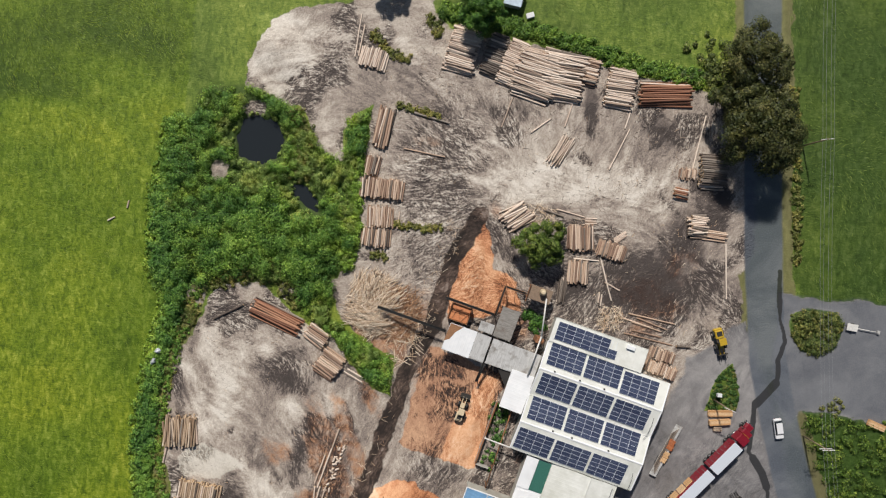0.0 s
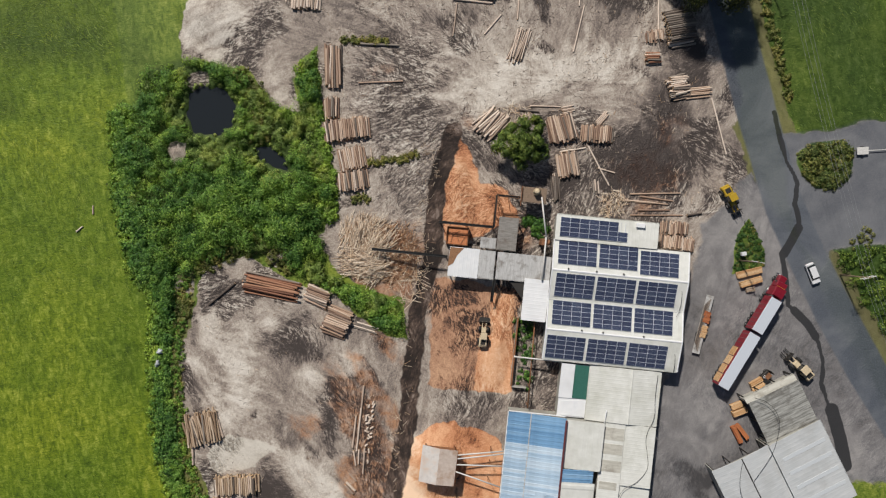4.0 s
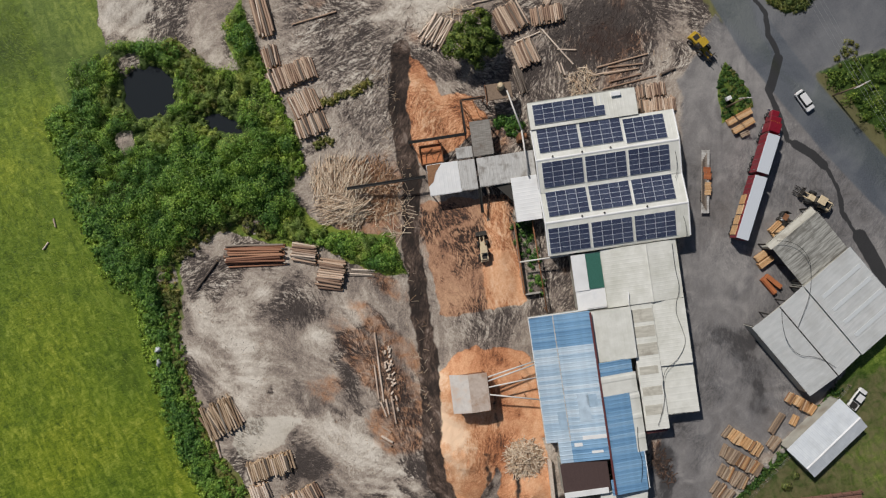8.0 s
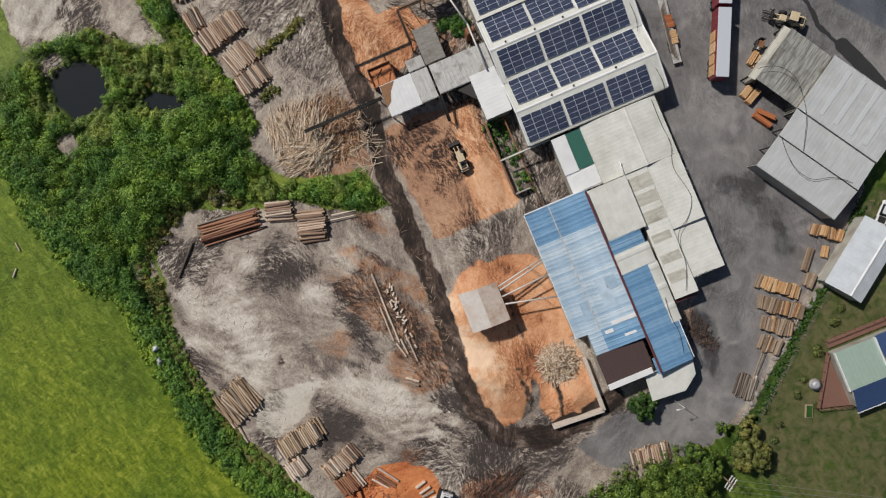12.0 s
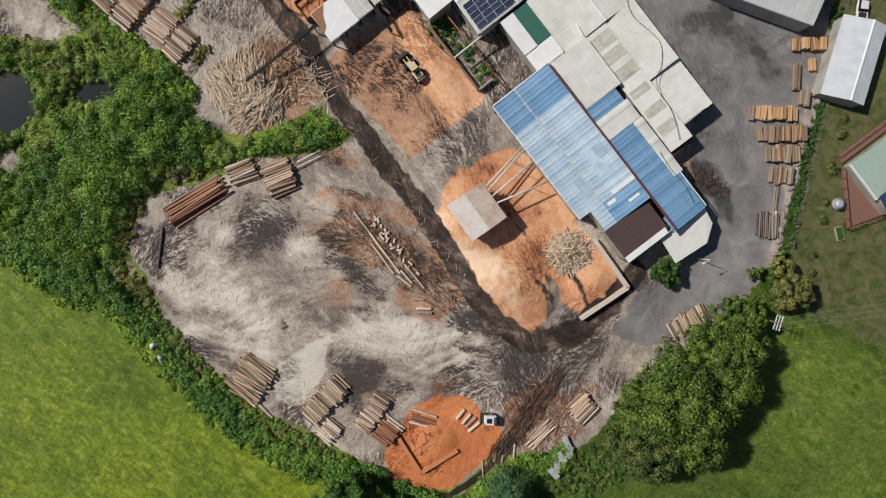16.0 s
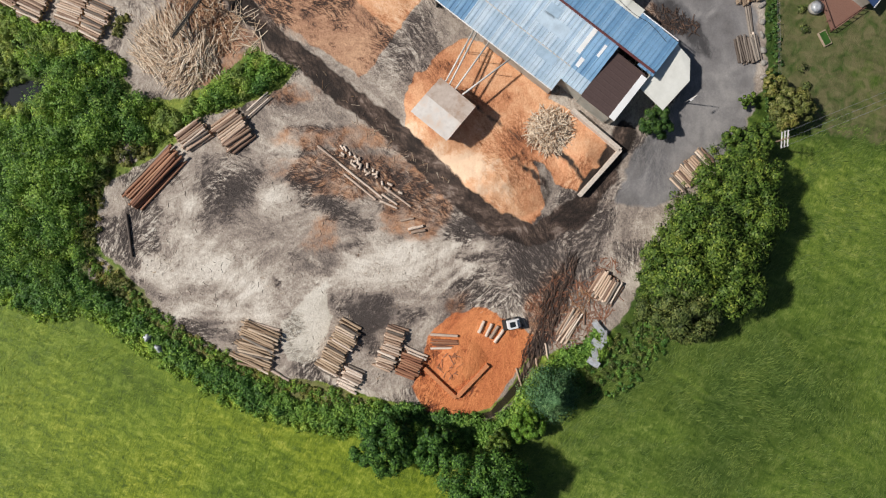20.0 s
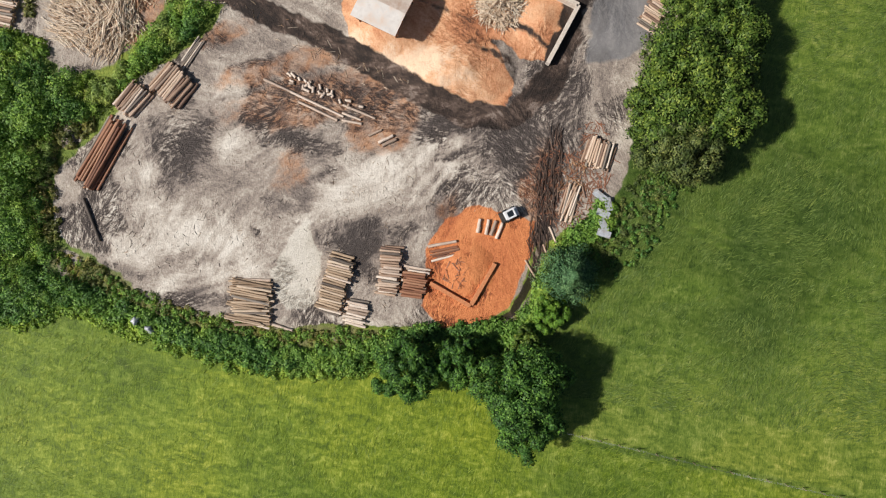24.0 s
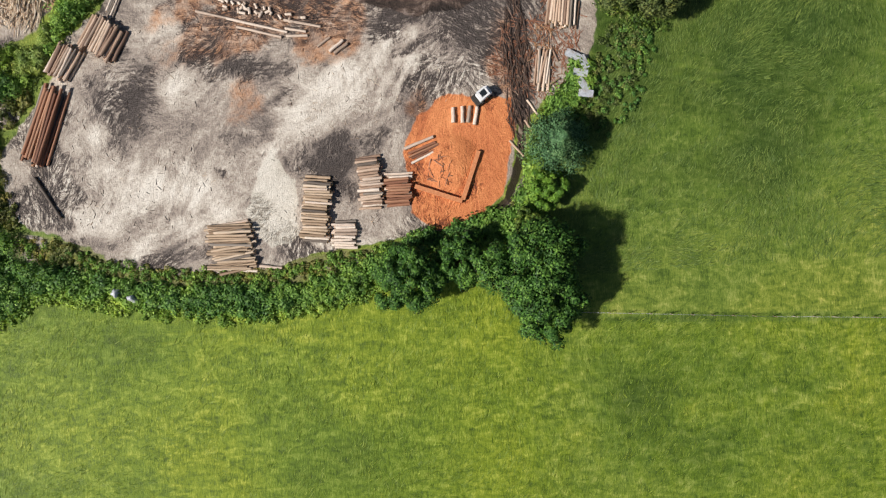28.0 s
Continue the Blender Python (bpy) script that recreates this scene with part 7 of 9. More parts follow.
# ---- plants ----
def leaf_cloud(centres, radii, counts, size, rs, squash=0.8, lift=0.35, slim=0.55):
    """Leaf quads over the shells of many clumps; returns vertices and faces."""
    cs = np.repeat(np.asarray(centres, float), counts, axis=0)
    rr = np.repeat(np.asarray(radii, float), counts)
    n = len(cs)
    d = rs.normal(size=(n, 3))
    d[:, 2] += lift
    d /= np.linalg.norm(d, axis=1, keepdims=True)
    p = cs + d * (rr * rs.uniform(0.55, 1.06, n))[:, None] * np.array([1, 1, squash])
    nrm = d + rs.normal(scale=0.5, size=(n, 3))
    nrm /= np.linalg.norm(nrm, axis=1, keepdims=True)
    t = np.cross(nrm, rs.normal(size=(n, 3)))
    t /= np.linalg.norm(t, axis=1, keepdims=True) + 1e-9
    b = np.cross(nrm, t)
    s = size * rs.uniform(0.6, 1.35, n)[:, None]
    quad = np.stack([p - t * s, p - b * s * slim + nrm * s * 0.15, p + t * s, p + b * s * slim + nrm * s * 0.15], 1)
    lean = d + 0.35 * nrm + np.array([0, 0, 0.35])
    lean /= np.linalg.norm(lean, axis=1, keepdims=True)
    return quad.reshape(-1, 3), np.arange(4 * n).reshape(-1, 4), np.repeat(lean, 4, axis=0)


def quick_mesh(name, verts, faces, material, lean):
    me = bpy.data.meshes.new(name)
    me.vertices.add(len(verts))
    me.vertices.foreach_set("co", verts.astype(np.float32).ravel())
    me.loops.add(faces.size)
    me.loops.foreach_set("vertex_index", faces.astype(np.int32).ravel())
    me.polygons.add(len(faces))
    me.polygons.foreach_set("loop_start", np.arange(0, faces.size, faces.shape[1], dtype=np.int32))
    me.update(calc_edges=True)
    me.attributes.new("lean", 'FLOAT_VECTOR', 'POINT').data.foreach_set("vector", lean.astype(np.float32).ravel())
    me.materials.append(material)
    return me


def tree(label, x, y, h, r, material, clumps=40, leaves=150, leaf=0.3, seed=0, conical=False, stretch=(1, 1), turn=0.0, name="tree"):
    """Tapered trunk with limbs; crown of many clumps of leaves with gaps between."""
    rs = np.random.RandomState(seed + 100)
    z0 = float(height_at(x, y))
    th = thing(name, label, "tree", pose(x, y, z0, 0, 0, turn))
    bm = bmesh.new()
    top = h * (0.9 if conical else 0.6)
    add_tube(bm, (0, 0, -0.2), (0, 0, top * 0.5), 0.035 * h, 0.024 * h, 9)
    add_tube(bm, (0, 0, top * 0.5), (0.02 * h, 0.01 * h, top), 0.024 * h, 0.008 * h, 9)
    centres, radii = [], []
    for i in range(clumps):
        f = (i + 0.5) / clumps
        a = i * 2.39996 + rs.uniform(-0.4, 0.4)
        if conical:
            z = h * (0.18 + 0.78 * f)
            q = r * (1.02 - f) * rs.uniform(0.55, 1.0)
            cr = r * (0.30 - 0.16 * f)
        else:
            outer = i % 4 != 0
            rise = rs.uniform(-0.25, 1.0)
            lump = 0.86 + 0.16 * math.sin(3 * a + seed) + 0.10 * math.sin(5 * a + 2 * seed)
            deep = rs.uniform(0.84, 1.0) if outer else rs.uniform(0.3, 0.75)
            z = h * (0.56 + 0.36 * rise * deep)
            q = r * lump * deep * math.sqrt(max(0.0, 1 - max(rise, 0) ** 2)) * 0.88
            cr = r * rs.uniform(0.13, 0.24)
        centres.append((q * math.cos(a) * stretch[0], q * math.sin(a) * stretch[1], z))
        radii.append(cr)
    for c in centres[:: max(1, clumps // 9)]:
        s = top * 0.42
        add_tube(bm, (0, 0, s), (c[0] * 0.75, c[1] * 0.75, max(s + 0.4, c[2] - 0.3)), 0.011 * h, 0.004 * h, 6)
    part("trunk", bm, M["trunk"], th)
    v, f, lean = leaf_cloud(centres, radii, leaves, leaf, rs)
    crown = new("crown", quick_mesh("crown", v, f, M[material], lean))
    crown.parent = th
    return th


def scrub(label, spots, material, size=(0.7, 1.6), leaves=70, leaf=0.24, seed=0, height=0.7, name="scrub", slim=0.55):
    """Low growth in one mass: many leafy clumps on the ground."""
    rs = np.random.RandomState(seed + 300)
    spots = np.asarray(spots, float)
    if not len(spots):
        return None
    r = rs.uniform(*size, len(spots))
    z = height_at(spots[:, 0], spots[:, 1]) + r * 0.35 * height
    v, f, lean = leaf_cloud(np.column_stack([spots, z]), r, leaves, leaf, rs, height, 0.6, slim)
    ob = new(name, quick_mesh(name, v, f, M[material], lean))
    return tagged(ob, label, "scrub", kind="stuff")


def fill(outline, count, seed, keep=None, margin=0.3):
    rs = np.random.RandomState(seed)
    p = np.array(outline)
    out = []
    lo, hi = p.min(0), p.max(0)
    pts = rs.uniform(lo, hi, (count, 2))
    d = polygon_depth(pts[:, 0], pts[:, 1], list(outline))
    pts = pts[d > margin]
    for pond in PONDS:
        pts = pts[polygon_depth(pts[:, 0], pts[:, 1], pond) < -1.5]
    for cx, cy, rr in ((-49.5, 32.7, 2.8), (-32.1, 6.2, 2.4), (-42.5, 46.8, 2.8), (-53.5, 3.0, 2.4)):
        pts = pts[np.hypot(pts[:, 0] - cx, pts[:, 1] - cy) > rr]
    return pts


def along(line, half, per_metre, seed):
    rs = np.random.RandomState(seed)
    out = []
    for (ax, ay), (bx, by) in zip(line, line[1:]):
        d = math.hypot(bx - ax, by - ay)
        n = max(1, int(d * per_metre))
        k, s = rs.rand(n), rs.normal(0, half * 0.5, n).clip(-half, half)
        out.append(np.column_stack([ax + (bx - ax) * k - (by - ay) / d * s, ay + (by - ay) * k + (bx - ax) / d * s]))
    return np.concatenate(out)


thick = fill(THICKET, 3600, 1)
pick = value_noise(thick[:, 0], thick[:, 1], 6, 77, 3) + 0.16 * np.exp(-((thick[:, 0] + 34) / 16) ** 2 - ((thick[:, 1] - 34) / 13) ** 2) + 0.10 * np.exp(-((thick[:, 0] + 22) / 6) ** 2 - ((thick[:, 1] - 14) / 12) ** 2)
pick -= 0.16 * np.exp(-((thick[:, 0] + 37) / 10) ** 2 - ((thick[:, 1] - 15) / 8) ** 2) + 0.10 * (thick[:, 0] < -54)
scrub("feathery pale green reeds round the ponds", thick[pick > 0.60], "reed", (0.7, 1.4), 95, 0.42, seed=1, height=0.8, slim=0.16)
scrub("dense bright green scrub round the ponds", thick[(pick > 0.52) & (pick <= 0.60)], "scrub_bright", (0.6, 1.5), 95, 0.17, seed=48, height=0.95)
scrub("dense mid-green scrub round the ponds", thick[(pick > 0.43) & (pick <= 0.52)], "scrub_mid", (0.8, 1.9), 110, 0.18, seed=2, height=1.2)
scrub("dark green scrub in the wet hollow", thick[pick <= 0.43], "scrub_dark", (0.8, 1.9), 110, 0.18, seed=3, height=1.2)
mass = np.random.RandomState(9).normal((-37, 16), (7, 5), (150, 2))
mass = mass[(polygon_depth(mass[:, 0], mass[:, 1], THICKET) > 2) & (polygon_depth(mass[:, 0], mass[:, 1], PONDS[1]) < -2.8)]
scrub("tall leafy thicket beside the small pond", mass, "scrub_mid", (1.3, 2.9), 210, 0.2, seed=4, height=1.5)
rim = np.concatenate([along(q + q[:1], 0.8, 2.0, 50 + i) for i, q in enumerate(PONDS)])
rim = rim[np.maximum.reduce([polygon_depth(rim[:, 0], rim[:, 1], q) for q in PONDS]) < -0.1]
scrub("reeds leaning over the pond's rim", rim, "reed", (0.3, 0.6), 60, 0.26, seed=49, height=0.8, slim=0.16)
scrub("dry yellow weeds at the pond's edge", np.concatenate([along([(-34, 47), (-30, 42), (-33, 34), (-28, 33)], 2.2, 9, 5), along([(-50, 6), (-44, 9), (-34, 9), (-30, 2)], 2.0, 7, 6), along([(-56, 2), (-53, -3)], 2, 8, 7)]), "leaf_dry", (0.4, 0.9), 45, 0.2, seed=5)
hedge = along([(-59.5, 44), (-62.5, 25), (-62, 8)] + HEDGE, 2.0, 9, 8)
pick = value_noise(hedge[:, 0], hedge[:, 1], 5, 78, 3)
scrub("ragged green hedge along the field", hedge[pick > 0.48], "scrub_mid", (0.6, 1.3), 65, seed=6)
scrub("dark green hedge growth along the field", hedge[pick <= 0.48], "scrub_dark", (0.7, 1.4), 65, seed=7)
fringe = along([(-61.5, 44), (-64.5, 25), (-64, 8)] + [(x - 2.2, y - 0.6) for x, y in HEDGE], 1.6, 9, 45)
scrub("low bright growth where the hedge meets the field", fringe, "scrub_bright", (0.3, 0.9), 40, 0.2, seed=45, height=0.5)
scrub("dry weeds between the hedge and the yard", along(inner, 1.3, 7, 46), "leaf_dry", (0.25, 0.6), 34, 0.16, seed=46, height=0.6)
scrub("green weeds between the hedge and the yard", along(inner, 1.5, 4, 47), "scrub_mid", (0.3, 0.8), 45, 0.18, seed=47, height=0.7)
scrub("green bank growth south of the yard", along([(-58.5, -59), (-56, -69.5), (-49, -75.5), (-41, -76.8), (-36, -80), (-30, -84)], 1.9, 12, 9), "scrub_mid", (0.6, 1.5), 70, seed=8)
scrub("bright bank growth at the yard's corner", along([(-41.5, -76), (-47, -75.4), (-51.5, -73)], 1.5, 12, 10), "scrub_bright", (0.6, 1.3), 70, seed=9)
scrub("grassy strip behind the western log stacks", along([(-19, 47), (-18.5, 36), (-18, 20), (-20, 12)], 1.8, 10, 11), "scrub_bright", (0.5, 1.1), 60, seed=10)
scrub("weeds between the log stacks", np.concatenate([along([(-9, 23), (-2, 22.4), (2, 22.8)], 0.8, 8, 12), along([(-10, 50), (0, 48)], 1.0, 6, 13), along([(-10, 15), (-14, 16)], 1, 8, 14), along([(-17, 66), (-13, 62), (-8, 60)], 1.2, 8, 15), along([(-1.5, 66), (-4, 71)], 1.4, 10, 16)]), "leaf_dry", (0.3, 0.7), 40, 0.18, seed=11)
scrub("long grass behind the northern log stacks", along([(-2, 72), (14, 69.5), (30, 66), (44, 62), (58, 60)], 1.8, 10, 17), "leaf_mid", (0.5, 1.2), 60, seed=12)
scrub("weeds inside the fenced corner by the hall", fill([(16, -16), (21, -16), (17, -34), (14.5, -30)], 90, 18, margin=0.2), "leaf_dark", (0.4, 0.9), 55, 0.2, seed=13)
scrub("weeds round the dust platform", np.concatenate([along([(22, 5), (26, 3), (24, 1)], 1.4, 9, 19)]), "leaf_dark", (0.4, 0.9), 55, 0.2, seed=14)
scrub("dark grass on the island beside the yard entrance", fill(ISLAND, 260, 20, margin=0.2), "leaf_deep", (0.25, 0.6), 50, 0.15, seed=15, height=0.35)
scrub("dry grass ends on the island beside the yard entrance", fill(ISLAND, 60, 54, margin=0.1), "leaf_dry", (0.2, 0.5), 35, 0.14, seed=54, height=0.35)
scrub("olive bushes on the gravel island", fill(GRAVEL_ISLAND, 150, 21, margin=0.6), "leaf_olive", (0.5, 1.2), 60, 0.2, seed=16)
scrub("dry weeds on the gravel island", fill(GRAVEL_ISLAND, 90, 52, margin=0.1), "leaf_dry", (0.3, 0.7), 45, 0.18, seed=52)
scrub("dry bush at the mouth of the side road", np.random.RandomState(53).normal((92.3, -11.4), (1.0, 0.8), (16, 2)), "leaf_dry", (0.4, 0.9), 60, 0.18, seed=53)
scrub("rough green bushes beyond the road", fill([(85, -14), (93, -12.5), (130, -16), (130, -60), (104, -62), (95, -36)], 1000, 22), "leaf_tree", (0.5, 1.5), 70, 0.2, seed=17, height=0.5)
scrub("fence-line weeds", along([(64, -73), (54, -79), (40, -85), (24, -93), (14, -95)], 1.1, 6, 23), "leaf_deep", (0.2, 0.42), 40, 0.16, seed=18)
scrub("small garden shrubs by the fence", along([(56, -84), (46, -88), (30, -94.5), (22, -99)], 0.8, 0.32, 24), "leaf_olive", (0.6, 1.1), 110, 0.18, seed=19)
scrub("rough weeds below the row of trees", fill([(-40, -79), (-32, -84), (-24, -87), (-12, -87), (-6, -89.5), (-22, -94), (-32, -92), (-40, -85)], 420, 55, margin=0.1), "leaf_olive", (0.3, 0.9), 50, 0.16, seed=55, height=0.6)
scrub("dark weeds below the row of trees", fill([(-44, -79), (-32, -84), (-24, -88), (-26, -95), (-36, -92), (-44, -84)], 240, 56, margin=0.1), "scrub_dark", (0.3, 0.9), 60, 0.16, seed=56, height=0.6)
scrub("scrub along the lane verge", along([(78.5, 60), (80.5, 40), (82, 20)], 1.0, 5, 25), "leaf_dry", (0.3, 0.8), 35, 0.2, seed=20)
scrub("straggling growth under the northern corner", np.random.RandomState(26).normal((60, 62), (3.2, 3.0), (70, 2)), "leaf_olive", (0.6, 1.4), 55, 0.26, seed=21)
scrub("green bank by the offcut heap", fill([(-24, -1), (-14, -4), (-8, -8.5), (-7.5, -15), (-14, -10.5)], 260, 27, margin=0.1), "scrub_mid", (0.6, 1.3), 70, seed=22)

tree("dark round tree over the northern log stacks", 7.0, 70.5, 9, 5.8, "leaf_dark", 69, 224, 0.19, 1)
tree("dark tree at the yard's northern edge", -14.0, 77.5, 7, 4.5, "leaf_dark", 51, 184, 0.19, 2)
tree("tall grey-green gum tree beside the road", 65.6, 62.5, 14, 8.4, "leaf_gum", 120, 198, 0.21, 3)
tree("grey-green gum tree between two taller ones", 64.5, 53.0, 12, 7.3, "leaf_gum", 90, 198, 0.21, 31)
tree("large grey-green gum tree leaning over the road", 68.0, 47.5, 15, 10.0, "leaf_gum", 150, 198, 0.21, 4)
tree("bright green broad-leaved tree among the logs", 24.0, 20.8, 7, 6.3, "leaf_log_tree", 66, 250, 0.21, 5)
tree("big green broad-leaved tree beside the yard", -10.5, -91.0, 13, 9.6, "leaf_tree", 150, 250, 0.23, 6)
tree("fresh green tree at the field's edge", -14.0, -95.5, 12, 7.6, "leaf_tree", 105, 250, 0.23, 7)
tree("olive-green tree beside the yard", -20.0, -91.5, 11, 7.2, "leaf_olive", 96, 237, 0.21, 8)
tree("green tree beside the track", 1.5, -92.8, 11, 7.4, "leaf_tree", 99, 237, 0.21, 9)
tree("rounded green tree in the row beside the yard", -5.0, -95.5, 11, 7.6, "leaf_tree", 105, 237, 0.21, 41)
tree("dense green tree filling the row beside the yard", -16.0, -88.0, 10, 6.0, "leaf_tree", 81, 237, 0.21, 42)
scrub("leafy undergrowth below the row of trees", fill([(-24, -88), (-20, -84.5), (-4, -84.5), (8, -88), (14, -92), (6, -98), (-20, -100), (-27, -94)], 420, 43, margin=0.1), "leaf_tree", (0.6, 1.5), 60, 0.20, seed=44)
tree("slim green tree by the power pole", 8.5, -91.8, 8, 4.2, "leaf_tree", 48, 211, 0.21, 10)
tree("yellow-green tree by the track", 17.2, -96.2, 6, 4.4, "leaf_dry", 51, 198, 0.19, 11)
tree("small yellow-green tree by the fence", 20.2, -92.6, 4.5, 2.6, "leaf_dry", 30, 171, 0.16, 12)
tree("blue-green conical pine at the boundary", -42.0, -78.3, 9, 5.2, "leaf_blue", 135, 145, 0.14, 13, conical=True)
tree("dark green tree on the southern boundary", -60.8, -55.2, 8, 6.0, "leaf_dark", 78, 224, 0.21, 14)
tree("dark green tree leaning on the hedge", -58.6, -63.0, 7, 5.0, "leaf_dark", 60, 211, 0.21, 15)
tree("large dark green tree at the field's corner", -60.5, -73.5, 12, 8.4, "leaf_dark", 126, 250, 0.21, 16)
tree("dark green tree behind the corner tree", -66.0, -75.0, 10, 6.2, "leaf_dark", 75, 224, 0.21, 17)
tree("green bush tree on the bank", -49.0, -76.4, 4.5, 3.6, "leaf_bright", 45, 198, 0.18, 18)
tree("green bush tree on the boundary", -54.2, -73.6, 4.5, 3.0, "leaf_tree", 39, 198, 0.18, 19)
tree("round dark bush beside the south annex", 7.0, -77.0, 4, 3.3, "leaf_deep", 51, 224, 0.15, 20)
tree("small rounded shrub behind the fence", 16.5, -90.0, 2.5, 1.6, "leaf_tree", 24, 158, 0.13, 21)


# grass tufts that stand out of the fields
def tufts(label, count, region, material, seed, size=(0.2, 0.46)):
    rs = np.random.RandomState(seed + 500)
    x, y = rs.uniform(region[0], region[1], count), rs.uniform(region[2], region[3], count)
    light = polygon_depth(x, y, [(-58, 120), (-60, 40), (-64, 0), (-66, -40), (-60, -58), (-68.5, -79), (-71, -120), (-76, -200), (-400, -200), (-400, 120)]) > 0
    free = (polygon_depth(x, y, YARD + YARD_WEST[1:]) < -2.5) & (polygon_depth(x, y, THICKET) < 0.5) & (line_distance(x, y, ROAD) > 6) & (polygon_depth(x, y, SIDE_ROAD) < -1)
    lawn = polygon_depth(x, y, [(66, -73), (54, -79), (22, -93), (20, -112), (75, -112)]) < 0
    ok = free & lawn & (light if material == "blade_west" else ~light) & (rs.rand(count) < np.clip(3.2 * value_noise(x, y, 2.4, 60, 3) + 1.6 * value_noise(x, y, 13, 66, 3) - 1.85, 0.04, 1))
    x, y = x[ok], y[ok]
    n = len(x)
    z = height_at(x, y)
    a = rs.uniform(0, math.pi, n)
    s = rs.uniform(*size, n)
    hgt = s * rs.uniform(0.08, 0.22, n)
    way = -0.6 + 2.6 * (value_noise(x, y, 16, 67, 2) - 0.5) + rs.normal(0, 0.35, n)
    dx, dy = np.cos(a) * s * 0.16, np.sin(a) * s * 0.16
    lx, ly = s * 1.9 * np.cos(way), s * 1.9 * np.sin(way)
    quad = np.stack([np.stack([x - dx, y - dy, z], 1), np.stack([x + dx, y + dy, z], 1), np.stack([x + dx * 0.7 + lx, y + dy * 0.7 + ly, z + hgt], 1), np.stack([x - dx * 0.4 + lx, y - dy * 0.4 + ly, z + hgt * 0.8], 1)], 1)
    up = np.column_stack([rs.normal(0, 0.25, n), rs.normal(0, 0.25, n), np.ones(n)])
    up /= np.linalg.norm(up, axis=1, keepdims=True)
    ob = new("grass", quick_mesh("grass", quad.reshape(-1, 3), np.arange(4 * n).reshape(-1, 4), M[material], np.repeat(up, 4, axis=0)))
    tagged(ob, label, "grass", kind="stuff")


tufts("long yellow-green pasture grass", 150000, (-140, -56, -140, 90), "blade_west", 1)
tufts("deep green pasture grass beyond the yard", 120000, (-62, 20, -150, -74), "blade_east", 2)
tufts("deep green paddock grass by the road", 40000, (-5, 125, 10, 90), "blade_east", 3)


# ---- vehicles ----
def wheel(parent, x, y, r, w, name="wheel"):
    bm = bmesh.new()
    add_tube(bm, (x, y - w / 2, r), (x, y + w / 2, r), r, r, 16)
    tyre = part(name, bm, M["black"], parent)
    part("rim", tube((x, y - w / 2 - 0.015, r), (x, y + w / 2 + 0.015, r), r * 0.5, r * 0.5, 12), M["chrome"], tyre)


